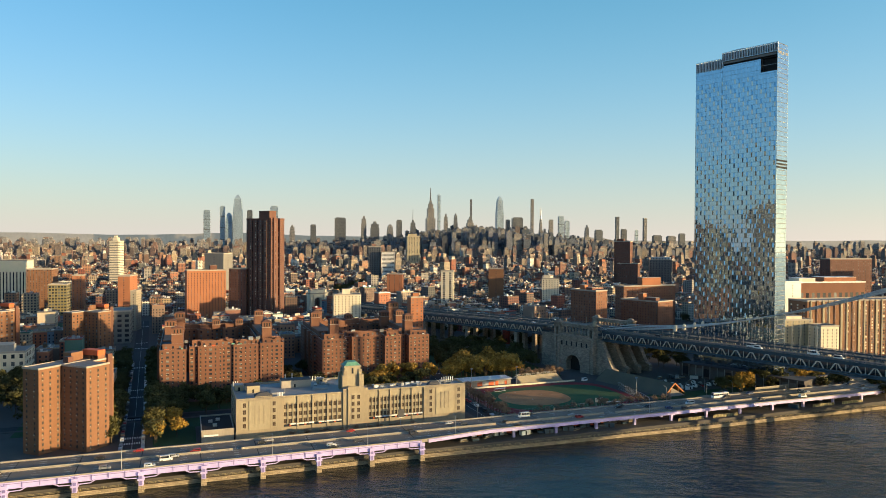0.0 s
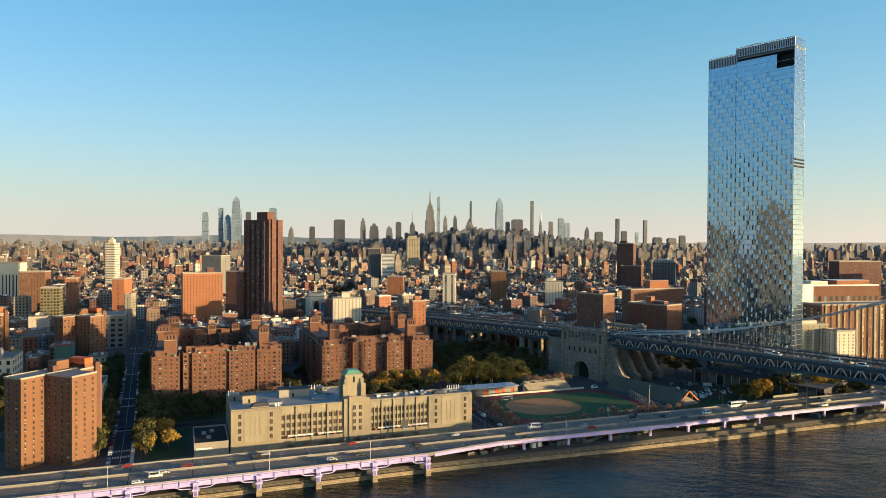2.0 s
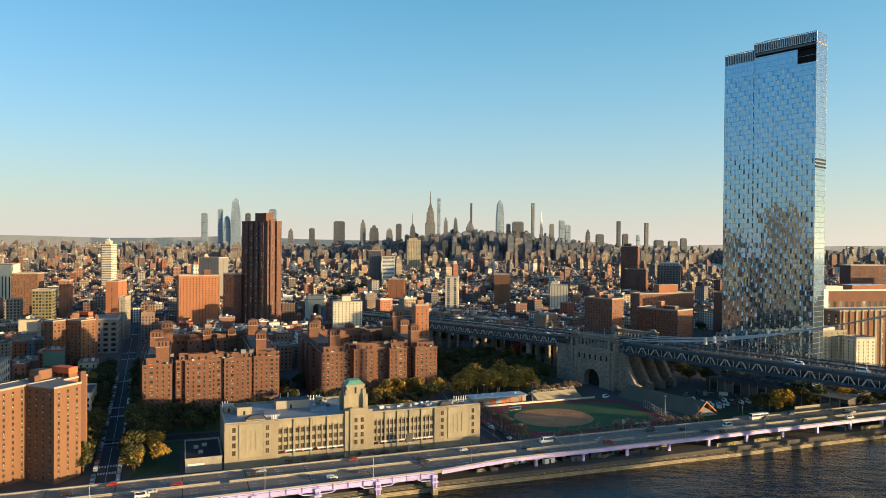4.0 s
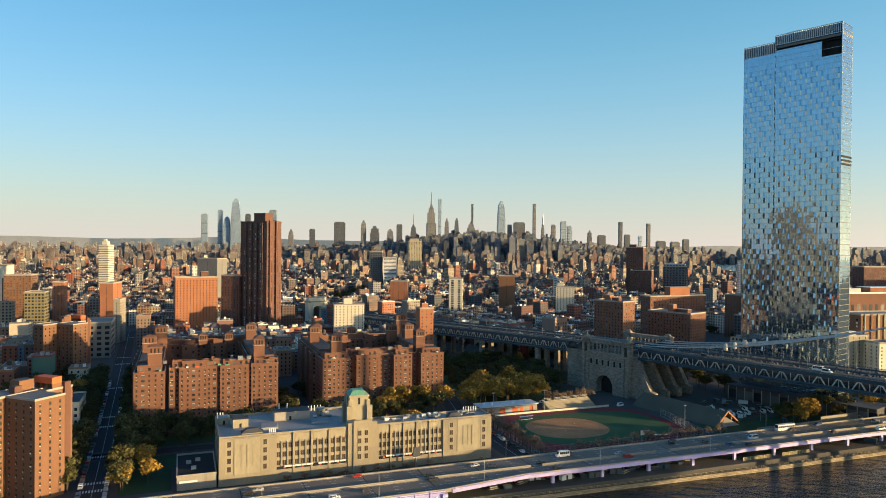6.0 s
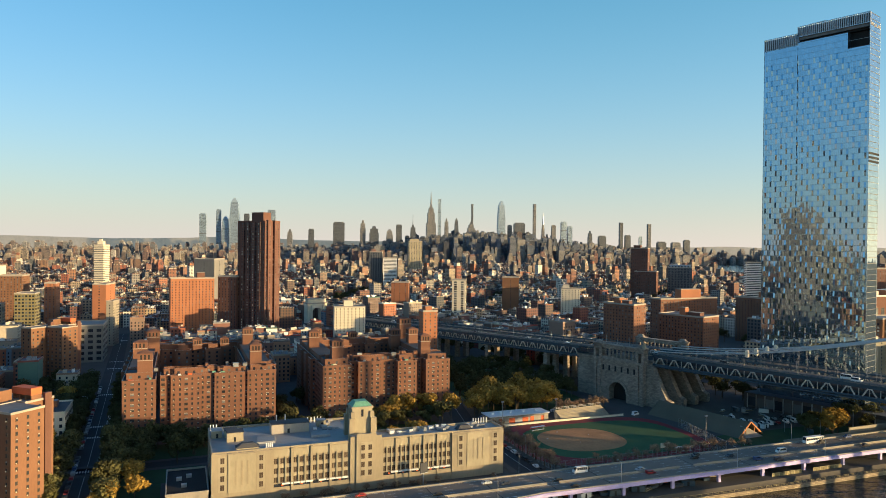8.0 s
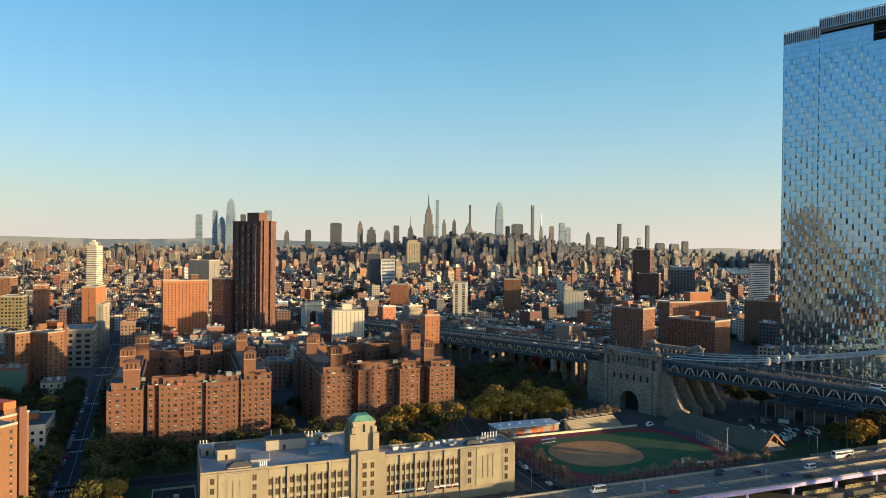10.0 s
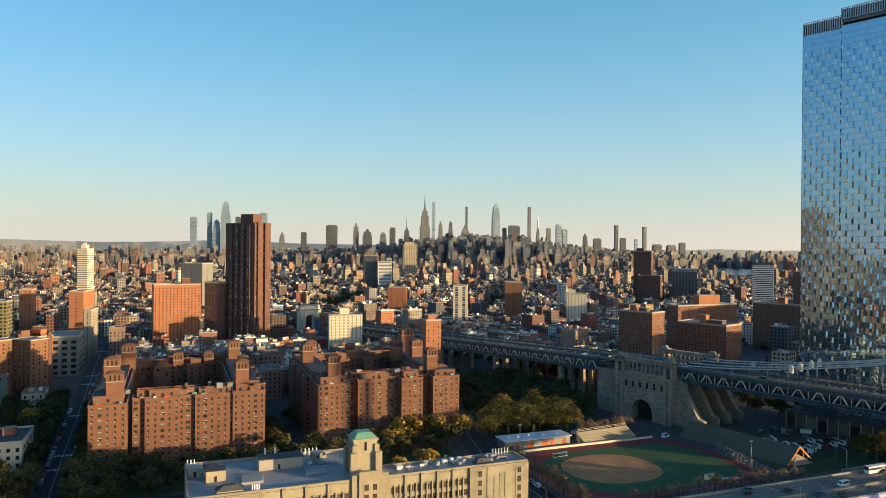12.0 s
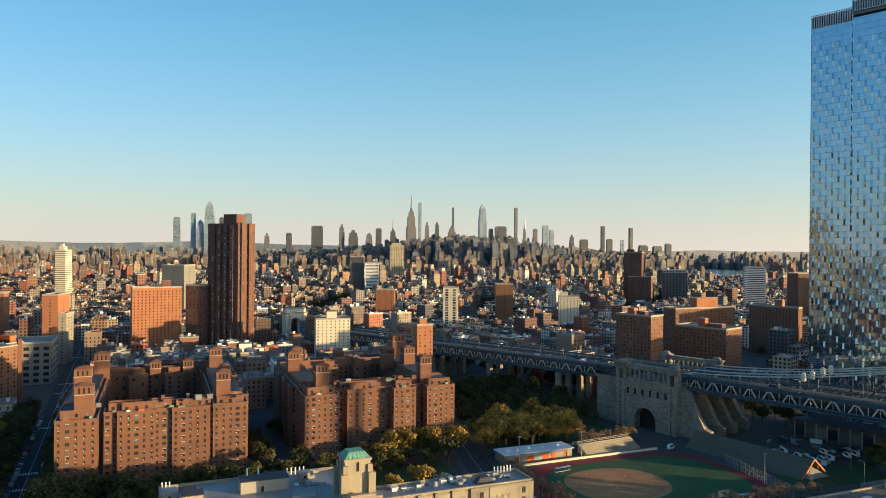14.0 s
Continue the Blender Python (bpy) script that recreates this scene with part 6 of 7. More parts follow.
def tenement(x, y, turn, w, d, h, rng, label):
    root = thing("tenement", pose(x, y, 0, 0, 0, turn), label, "building", "tenements")
    wall = rng.random()
    s = Shape()
    s.box(-w / 2, -d / 2, GROUND, w / 2, d / 2, GROUND + h, "tenement", "town_roofs")
    body = part("wall", s, root)
    s = Shape()
    t = GROUND + h
    for x0, y0, x1, y1 in ((-w / 2 - 0.2, -d / 2 - 0.3, w / 2 + 0.2, -d / 2 + 0.3), (-w / 2 - 0.05, d / 2 - 0.3, w / 2 + 0.05, d / 2 + 0.05), (-w / 2 - 0.05, -d / 2 + 0.3, -w / 2 + 0.3, d / 2 - 0.3), (w / 2 - 0.3, -d / 2 + 0.3, w / 2 + 0.05, d / 2 - 0.3)):
        s.box(x0, y0, t - 0.3, x1, y1, t + 0.9, "tenement", "cornice")
    part("parapet", s, root)
    s = Shape()
    for p, q in (((-w / 2, -d / 2), (w / 2, -d / 2)), ((w / 2, -d / 2), (w / 2, d / 2)), ((-w / 2, d / 2), (-w / 2, -d / 2))):
        if rng.random() < 0.8:
            flat_windows(s, p, q, GROUND + 0.5, t - 0.3, rng.uniform(2.4, 3.2), 3.1, 1.2, 1.7, ["glass_dark", "glass_dark", "glass_dark", "glass_pale"], rng)
    if s.f:
        part("glazing", s, body, kind="stuff")
    s = Shape()
    for k in range(rng.randrange(2, 5)):
        bx, by, bw, bd, bh = rng.uniform(-w / 2 + 1, w / 2 - 4), rng.uniform(-d / 2 + 1, d / 2 - 4), rng.uniform(1.4, 4), rng.uniform(1.4, 3.5), rng.uniform(1.0, 3.2)
        s.box(bx, by, t, bx + bw, by + bd, t + bh, rng.choice(["tenement", "roof_silver", "metal_grey", "white_paint", "cream"]), "town_roofs")
    part("roof_clutter", s, root, kind="stuff")
    if rng.random() < 0.12:
        part("water_tank", TANK, root, "dark wooden roof water tank", m=pose(rng.uniform(-2, 2), rng.uniform(-3, 3), t))
    return root


rng = random.Random(77)
LABELS = ["narrow brick walk-up with flat roof huts", "pale rendered walk-up with a cornice", "old street house with dark windows and flat roof"]
count, rest = 0, Shape()
# two street grids: one square to the river, one square to the bridge beyond it
for plan, turn, side, first, last_row, limit in ((STREET, 20.5, -1, 172, 36, 190), (BRIDGE, -50.5, 1, 60, 30, 300)):
    for bi in range(last_row):
        b = first + bi * 22.5
        a = -600.0 if side < 0 else -900.0
        while a < 680:
            w = rng.uniform(8, 17)
            p = plan @ Vector((a + w / 2, b + (bi % 2) * 2, 0))
            a += w + (11 if rng.random() < 0.07 else 0.3)
            h = rng.choice([13, 15, 16, 17, 18, 19, 20, 21, 22, 24]) + rng.uniform(-1, 1)
            if rng.random() < 0.07:
                h += rng.uniform(6, 20)
            d, roll = rng.uniform(14, 20), rng.random()
            if (BINV @ p).y * side < 0 or bi % 3 == 2 and roll < 0.85 or not in_view(p.x, p.y) or p.y > 1120 or not clear(p.x, p.y, 8):
                continue
            if count < limit:
                tenement(p.x, p.y, turn + rng.choice([0, 0, 0, 180]), w, d, h, rng, LABELS[count % 3])
                count += 1
                continue
            c, k = math.cos(radians(turn)), math.sin(radians(turn))
            rect = lambda u0, v0, u1, v1: [(p.x + u * c - v * k, p.y + u * k + v * c) for u, v in ((u0, v0), (u1, v0), (u1, v1), (u0, v1))]
            t = GROUND + h
            rest.prism(rect(-w / 2, -d / 2, w / 2, d / 2), GROUND, t, "town_walls", "town_roofs")
            for u0, v0, u1, v1 in ((-w / 2, -d / 2 - 0.2, w / 2, -d / 2 + 0.3), (-w / 2, d / 2 - 0.3, w / 2, d / 2), (-w / 2, -d / 2 + 0.3, -w / 2 + 0.3, d / 2 - 0.3), (w / 2 - 0.3, -d / 2 + 0.3, w / 2, d / 2 - 0.3)):
                rest.prism(rect(u0, v0, u1, v1), t, t + 0.9, "town_walls", "cornice")
            for q in range(rng.randrange(2, 5)):
                u, v = rng.uniform(-w / 2 + 0.5, w / 2 - 3.5), rng.uniform(-d / 2 + 1, d / 2 - 4)
                rest.prism(rect(u, v, u + rng.uniform(1.2, 3.2), v + rng.uniform(1.2, 3.5)), t, t + rng.uniform(1, 3.4), rng.choice(["town_walls", "white_paint", "roof_silver", "metal_grey"]), "town_roofs")
tagged(new("tenement_rows", rest.mesh("tenement_rows")), "rows of old walk-up houses with cluttered roofs", "buildings", kind="stuff")


# ---- the town farther off, uncountable ----
def town(name, y0, y1, n, hmin, hmax, tall, seed, wmin=10, wmax=26, mats=("town_walls", "town_roofs"), label="", clearing=True, spread=0.7, turn=(20.5, 39.5)):
    rng = random.Random(seed)
    s = Shape()
    for i in range(n):
        y = y0 + (y1 - y0) * rng.random()
        x = rng.uniform(-1, 1) * (y * spread + 40)
        if clearing and not clear(x, y, 10) or 2500 < y < 4250 and 0.372 < x / y < 0.452:
            continue
        w, d = rng.uniform(wmin, wmax), rng.uniform(wmin, wmax)
        h = rng.uniform(hmin, hmax)
        if rng.random() < tall[0]:
            h = rng.uniform(tall[1], tall[2])
            w, d = w * 0.8 + 6, d * 0.8 + 6
        t = radians((turn[0] if (BINV @ Vector((x, y, 0))).y < 0 else turn[1]) + rng.choice([0, 0, 0, 6, -6]))
        c, k = math.cos(t), math.sin(t)
        rect = lambda u, v, ox=0, oy=0: [(x + (px + ox) * c - (py + oy) * k, y + (px + ox) * k + (py + oy) * c) for px, py in ((-u, -v), (u, -v), (u, v), (-u, v))]
        s.prism(rect(w / 2, d / 2), GROUND, GROUND + h, mats[0], mats[1])
        for q in range(3 if y < 2000 else 2):
            u, v = rng.uniform(-0.36, 0.36) * w, rng.uniform(-0.36, 0.36) * d
            s.prism(rect(rng.uniform(0.05, 0.15) * w, rng.uniform(0.05, 0.15) * d, u, v), GROUND + h, GROUND + h + rng.uniform(1.5, 4.5), rng.choice([mats[0], mats[0], "roof_silver", "roof_dark", "cream"]), mats[1])
        if y < 2000:
            s.prism(rect(w / 2 + 0.15, 0.3, 0, -d / 2), GROUND + h, GROUND + h + 1.2, mats[0], "cornice")
        if h > 45:
            s.prism(rect(w * 0.35, d * 0.35), GROUND + h, GROUND + h + rng.uniform(4, 12), mats[0], mats[1])
    ob = new(name, s.mesh(name))
    return tagged(ob, label, "buildings", kind="stuff")


town("town_roofs_near", 1060, 1750, 5200, 9, 24, (0.025, 25, 42), 1, 7, 17, label="dense low town of brick and pale houses")
town("town_roofs_middle", 1700, 2700, 11500, 10, 26, (0.03, 28, 55), 2, 7, 17, label="dense low town with scattered taller blocks")
town("town_roofs_far", 2650, 3900, 10500, 13, 33, (0.05, 40, 76), 3, 9, 24, mats=("mid_hazed_walls", "town_roofs"), turn=(11, 13), label="far town with apartment towers")
town("town_roofs_farthest", 3850, 4880, 6500, 16, 50, (0.08, 55, 98), 4, 12, 32, mats=("far_hazed_walls", "town_roofs"), turn=(9, 11), label="distant town below the skyline")


def midtown(n, seed):
    rng = random.Random(seed)
    s = Shape()
    for i in range(n):
        y = rng.uniform(3300, 4850)
        u = rng.gauss(0.02, 0.1)
        if rng.random() < 0.38:
            u = rng.uniform(-0.14, 0.34)
        x = u * y
        fall = math.exp(-((u - 0.06) / 0.16) ** 2)
        h = (58 + 135 * fall * rng.random() ** 1.5 + 34 * rng.random()) * (0.75 + 0.25 * (y - 3300) / 1500)
        w, d = rng.uniform(16, 40), rng.uniform(16, 36)
        t = radians(9)
        c, k = math.cos(t), math.sin(t)
        rect = lambda q: [(x + px * q * c - py * q * k, y + px * q * k + py * q * c) for px, py in ((-w / 2, -d / 2), (w / 2, -d / 2), (w / 2, d / 2), (-w / 2, d / 2))]
        kind = rng.random()
        if kind < 0.45:
            s.prism(rect(1), GROUND, h, "tower_walls", "town_roofs")
            s.prism(rect(0.4), h, h + rng.uniform(4, 10), "tower_walls", "town_roofs")
        elif kind < 0.8:
            s.prism(rect(1), GROUND, h * 0.7, "tower_walls", "town_roofs")
            s.prism(rect(0.72), h * 0.7, h * 0.88, "tower_walls", "town_roofs")
            s.prism(rect(0.45), h * 0.88, h, "tower_walls", "town_roofs")
        else:
            s.prism(rect(0.9), GROUND, h * 0.55, "tower_walls", "town_roofs")
            s.prism(rect(0.62), h * 0.55, h * 0.96, "tower_walls", "town_roofs")
            s.prism(rect(0.3), h * 0.96, h * 1.03, "tower_walls", "town_roofs")
    return tagged(new("midtown_towers", s.mesh("midtown_towers")), "crowded distant cluster of office towers", "buildings", kind="stuff")


midtown(1650, 9)


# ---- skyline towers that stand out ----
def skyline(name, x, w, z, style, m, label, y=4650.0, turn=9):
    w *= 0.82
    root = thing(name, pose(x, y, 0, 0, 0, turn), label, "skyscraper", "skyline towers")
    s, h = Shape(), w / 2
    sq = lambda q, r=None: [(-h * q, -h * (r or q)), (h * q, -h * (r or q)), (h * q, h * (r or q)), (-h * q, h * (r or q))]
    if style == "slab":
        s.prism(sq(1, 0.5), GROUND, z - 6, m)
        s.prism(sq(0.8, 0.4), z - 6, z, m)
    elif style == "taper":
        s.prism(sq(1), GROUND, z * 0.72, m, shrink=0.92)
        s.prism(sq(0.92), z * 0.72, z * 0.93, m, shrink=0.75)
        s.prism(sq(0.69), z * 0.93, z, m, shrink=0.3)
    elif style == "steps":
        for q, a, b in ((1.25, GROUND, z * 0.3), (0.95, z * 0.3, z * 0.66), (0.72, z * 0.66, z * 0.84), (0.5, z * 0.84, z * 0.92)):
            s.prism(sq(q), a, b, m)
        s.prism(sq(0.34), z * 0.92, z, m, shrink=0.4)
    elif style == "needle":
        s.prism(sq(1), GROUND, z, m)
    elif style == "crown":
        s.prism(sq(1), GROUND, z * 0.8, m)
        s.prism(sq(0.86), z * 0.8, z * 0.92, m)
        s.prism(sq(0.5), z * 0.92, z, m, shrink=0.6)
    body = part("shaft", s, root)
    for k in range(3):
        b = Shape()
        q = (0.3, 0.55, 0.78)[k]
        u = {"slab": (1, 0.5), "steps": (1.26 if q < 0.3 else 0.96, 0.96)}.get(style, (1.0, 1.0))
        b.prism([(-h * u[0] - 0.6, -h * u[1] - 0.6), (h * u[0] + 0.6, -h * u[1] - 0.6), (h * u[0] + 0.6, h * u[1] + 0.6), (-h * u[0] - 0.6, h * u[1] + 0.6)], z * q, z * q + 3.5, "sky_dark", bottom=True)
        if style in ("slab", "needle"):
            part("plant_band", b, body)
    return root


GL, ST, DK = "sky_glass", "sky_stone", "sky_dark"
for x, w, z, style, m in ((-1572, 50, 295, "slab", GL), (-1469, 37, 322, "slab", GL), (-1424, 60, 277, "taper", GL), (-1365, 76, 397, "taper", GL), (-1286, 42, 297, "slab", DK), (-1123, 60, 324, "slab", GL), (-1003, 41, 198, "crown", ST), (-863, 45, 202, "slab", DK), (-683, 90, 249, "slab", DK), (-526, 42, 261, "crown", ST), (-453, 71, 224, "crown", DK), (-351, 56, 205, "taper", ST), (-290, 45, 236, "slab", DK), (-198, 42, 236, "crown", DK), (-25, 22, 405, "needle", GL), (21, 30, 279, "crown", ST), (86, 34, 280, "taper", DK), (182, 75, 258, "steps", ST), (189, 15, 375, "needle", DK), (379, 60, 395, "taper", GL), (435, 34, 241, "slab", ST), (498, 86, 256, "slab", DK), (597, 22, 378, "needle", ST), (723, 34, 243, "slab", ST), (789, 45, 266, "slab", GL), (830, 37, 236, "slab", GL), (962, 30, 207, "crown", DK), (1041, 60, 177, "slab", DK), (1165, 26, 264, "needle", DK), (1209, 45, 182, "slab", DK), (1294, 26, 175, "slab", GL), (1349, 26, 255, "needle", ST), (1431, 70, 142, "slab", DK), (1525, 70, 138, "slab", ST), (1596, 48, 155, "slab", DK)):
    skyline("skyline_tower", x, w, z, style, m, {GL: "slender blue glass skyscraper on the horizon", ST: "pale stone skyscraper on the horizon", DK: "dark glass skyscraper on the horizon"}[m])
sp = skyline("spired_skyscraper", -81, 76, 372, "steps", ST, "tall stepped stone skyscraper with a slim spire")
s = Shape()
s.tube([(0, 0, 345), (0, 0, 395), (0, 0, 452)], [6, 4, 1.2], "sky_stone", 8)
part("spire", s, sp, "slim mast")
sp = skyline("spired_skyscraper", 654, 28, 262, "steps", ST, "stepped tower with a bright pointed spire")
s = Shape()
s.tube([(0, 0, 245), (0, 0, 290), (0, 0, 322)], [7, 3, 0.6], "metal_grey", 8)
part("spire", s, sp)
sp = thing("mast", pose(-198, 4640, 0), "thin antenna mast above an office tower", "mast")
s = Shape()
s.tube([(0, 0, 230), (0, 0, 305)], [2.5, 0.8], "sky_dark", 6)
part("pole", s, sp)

# a reach of the river far to the north
s = Shape()
s.face([(2700 * 0.38, 2700, GROUND + 0.4), (2700 * 0.445, 2700, GROUND + 0.4), (4300 * 0.45, 4300, GROUND + 0.4), (4300 * 0.375, 4300, GROUND + 0.4)], "river")
tagged(new("water", s.mesh("water")), "far reach of the river", kind="structure")

# distant ridges beyond the town, their haze painted in as colour and faint glow
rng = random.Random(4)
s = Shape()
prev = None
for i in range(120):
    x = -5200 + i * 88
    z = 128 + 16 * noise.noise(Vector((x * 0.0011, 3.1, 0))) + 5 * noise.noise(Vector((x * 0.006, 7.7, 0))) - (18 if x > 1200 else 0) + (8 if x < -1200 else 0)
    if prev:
        s.face([(prev[0], 4930, -5), (x, 4930, -5), (x, 4930, z), (prev[0], 4930, prev[1])], "hills_haze_glow")
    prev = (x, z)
tagged(new("backdrop", s.mesh("backdrop")), "low ridge along the horizon, haze painted in with a faint glow", kind="structure")


# ---- downtown and the far bank, which the glass tower mirrors ----
def mirror_town(n, seed):
    rng = random.Random(seed)
    s = Shape()
    for i in range(n):
        a, b = rng.uniform(-2200, -430), rng.uniform(20, 700)
        p = STREET @ Vector((a, b, 0))
        if in_view(p.x, p.y, 60):
            continue
        f = max(0.0, min(1.0, (-a - 500) / 900))
        h = rng.uniform(14, 34) + (rng.random() < 0.3) * f * rng.uniform(15, 60)
        w, d = rng.uniform(18, 46), rng.uniform(18, 46)
        t = radians(rng.uniform(28, 50))
        c, k = math.cos(t) / 2, math.sin(t) / 2
        s.prism([(p.x + u * w * c - v * d * k, p.y + u * w * k + v * d * c) for u, v in ((-1, -1), (1, -1), (1, 1), (-1, 1))], GROUND, h, rng.choice(["stone", "school_wall", "brick_dark", "roof_dark", "sky_dark", "town_walls", "school_wall"]), "roof_dark")
    return tagged(new("downtown_blocks", s.mesh("downtown_blocks")), "office and housing blocks of the southern tip", "buildings", kind="stuff")


mirror_town(420, 6)
DOWNTOWN = [(-529, 291, 62, 42, 170, "brown_stone"), (-590, 372, 46, 30, 128, "stone"), (-505, 190, 66, 34, 104, "sky_glass"), (-760, 170, 60, 40, 118, "stone"), (-900, 330, 70, 50, 140, "brick_dark"), (-700, 60, 50, 40, 100, "brick")]
for x, y, w, d, h, m in DOWNTOWN:
    slab("downtown_tower", pose(x, y, 0, 0, 0, 38), w, d, h, m, "tall brown downtown block mirrored in glass", bay=3.6, storey=3.6, ww=2.0, wh=2.1, seed=int(h), category="skyscraper", group="downtown towers", glass=("roof_dark", "cream", "rubber", "roof_dark"), tops=((w * .25, d * .25, w * .5, d * .5, 9, m),))


# ---- trees ----
def tree_parts(seed, leaf, h, r, n, bare=0.0):
    """A tapered trunk with limbs, and a crown of small leaf clumps in several uneven lobes."""
    rng = random.Random(seed)
    t = Shape()
    t.tube([(0, 0, -0.2), (0.1, 0, h * 0.2), (0.05, 0.1, h * 0.45), (0.2, 0, h * 0.75)], [0.34, 0.26, 0.2, 0.07], "trunk", 7)
    lobes = []
    for i in range(9):
        ang, z = i * 2.4 + rng.random(), h * rng.uniform(0.42, 0.86)
        q = r * rng.uniform(0.35, 0.75) * (1.15 - abs(z / h - 0.58))
        e = (q * math.cos(ang), q * math.sin(ang), z)
        t.tube([(0.05, 0, h * rng.uniform(0.22, 0.5)), (e[0] * 0.5, e[1] * 0.5, z * 0.8), e], [0.13, 0.08, 0.03], "trunk", 5)
        lobes.append((*e, r * rng.uniform(0.36, 0.55)))
    lobes.append((0, 0, h * 0.8, r * 0.55))
    c = Shape()
    for i in range(n if bare else int(n * 1.8)):
        x, y, z, q = rng.choice(lobes)
        d = Vector((rng.gauss(0, 1), rng.gauss(0, 1), rng.gauss(0, 1))).normalized() * q * rng.uniform(0.55, 1.1)
        o = Vector((x, y, z)) + Vector((d.x, d.y, d.z * 0.8))
        u = Vector((rng.gauss(0, 1), rng.gauss(0, 1), rng.gauss(0, 0.6))).normalized()
        v = (u.cross(d if d.length > 0.1 else Vector((0, 0, 1)))).normalized()
        k = rng.uniform(0.28, 0.62) * (0.7 if bare else 1.0) * (r / 4.5)
        w = rng.uniform(0.5, 1.0)
        if bare:
            c.face([tuple(o - u * k * 2.4 - v * 0.05), tuple(o + u * k * 2.4 - v * 0.05), tuple(o + u * k * 2.4 + v * 0.1), tuple(o - u * k * 2.4 + v * 0.12)], leaf)
        else:
            c.face([tuple(o - u * k), tuple(o + v * k * w * 0.8 - u * k * 0.1), tuple(o + u * k * 1.1), tuple(o - v * k * w)], leaf)
    return t, c


TREES = {}


def tree(kind, m):
    label, leaf = {"green": ("leafy dark green street tree", "leaf_green"), "olive": ("broad yellow-olive autumn tree", "leaf_olive"), "bare": ("thin half-bare brown autumn tree", "leaf_brown"), "shrub": ("low rusty brown shrub", "leaf_brown")}[kind[:-1]]
    if kind in TREES:
        return copy_thing(TREES[kind], m)
    i = int(kind[-1])
    h, r, n, b = {"green": (11 + i, 5.0, 700, 0), "olive": (12.5 + i, 5.6, 850, 0), "bare": (8.5 + i * 0.6, 3.0, 420, 1), "shrub": (2.6, 1.8, 260, 0)}[kind[:-1]]
    ob = thing("tree" if kind[:-1] != "shrub" else "shrub", m, label, "tree" if kind[:-1] != "shrub" else "shrub", kind[:-1] + " planting")
    t, c = tree_parts(100 + i * 7 + len(kind), leaf, h, r, n, b)
    part("trunk", t, ob)
    part("crown", c, ob)
    TREES[kind] = ob
    return ob


rng = random.Random(31)


def plant(kind, a, b, variants=3, z=GROUND, big=1.0):
    k = rng.uniform(0.8, 1.2) * big
    m = street(a, b, z, rng.uniform(0, 360)) @ Matrix.Diagonal((k, k, k * rng.uniform(0.9, 1.15), 1))
    ob = tree(kind + str(rng.randrange(variants)), m)
    ob.matrix_world = m


def grove(name, spots, label, kind="green"):
    """Trees too many to count, joined."""
    moulds = [tree_parts(300 + i, {"green": "leaf_green", "olive": "leaf_olive"}[kind], 11.5 + i, 5.0, 520) for i in range(3)]
    s = Shape()
    for a, b in spots:
        o = STREET @ Vector((a, b, GROUND))
        k, t = rng.uniform(0.8, 1.2), rng.uniform(0, 6.28)
        c, n = math.cos(t) * k, math.sin(t) * k
        for shape in moulds[rng.randrange(3)]:
            i, slots = len(s.v), [s.slot(m) for m in shape.mats]
            s.v += [(o.x + x * c - y * n, o.y + x * n + y * c, o.z + z * k) for x, y, z in shape.v]
            s.f += [tuple(j + i for j in f) for f in shape.f]
            s.k += [slots[j] for j in shape.k]
    return tagged(new(name, s.mesh(name)), label, "trees", kind="stuff")


# autumn row behind the field house, dark park trees behind it
for i in range(15):
    plant("olive", 68 + i * 4.0 + rng.uniform(-1.2, 1.2), 155 + rng.uniform(-3, 6), big=1.25)
for i in range(9):
    plant("olive", 74 + i * 6.5, 168 + rng.uniform(-4, 4), big=1.3)
grove("park_wood", [(rng.uniform(72, 168), rng.uniform(174, 300)) for i in range(100)], "dense dark green park trees beside the bridge")
for i in range(12):
    plant("bare", 122 + i * 3.2, 142 + rng.uniform(-2, 5))
# round the court blocks
for i in range(16):
    plant("green", -134 + i * 5.2 + rng.uniform(-2, 2), 138 + rng.uniform(-8, 5))
for i in range(14):
    plant("green", -50 + i * 7.0 + rng.uniform(-2, 2), 140 + rng.uniform(-8, 6))
for i in range(7):
    plant("olive", -2 + i * 8.5 + rng.uniform(-3, 3), 148 + rng.uniform(-6, 6))
for i in range(9):
    plant("green", -53 + rng.uniform(-2, 22), 155 + i * 9)
for i in range(11):
    plant("green" if i % 3 else "olive", -20 + i * 5.4 + rng.uniform(-1, 1), rng.choice([72, 96, 104]) + rng.uniform(-3, 3))
# slip street, both sides
for i in range(26):
    if not 9 < i < 15:
        plant("green" if rng.random() < 0.75 else "olive", -166 - 0.04 * i * 9 + rng.uniform(-5, 3), 60 + i * 10)
for i in range(11):
    plant("green" if rng.random() < 0.5 else "olive", -130 + rng.uniform(-9, 10), 58 + i * 6)
grove("estate_wood", [q for q in [(rng.uniform(-262, -168), rng.uniform(100, 275)) for i in range(95)] if not (q[0] > -202 and 160 < q[1] < 205)], "dense dark trees between the housing towers")
for i in range(13):
    plant("green", rng.uniform(-138, -100), rng.uniform(88, 146))
for i in range(14):
    plant("green", -137 + rng.uniform(-2, 1), 56 + i * 7)
for i in range(12):
    plant("green", -138 + rng.uniform(-4, 1), 150 + i * 11)
for i in range(27):
    b = 62 + i * 9.5
    x = -147 - (0.033 * (b - 40) if b < 130 else 3 + 0.04 * (b - 130))
    plant("green", x - 10 + rng.uniform(-1.5, 0.5), b + rng.uniform(-2, 2))
    if i % 3:
        plant("green", x + 9.5 + rng.uniform(-0.5, 1.5), b + rng.uniform(-2, 2))
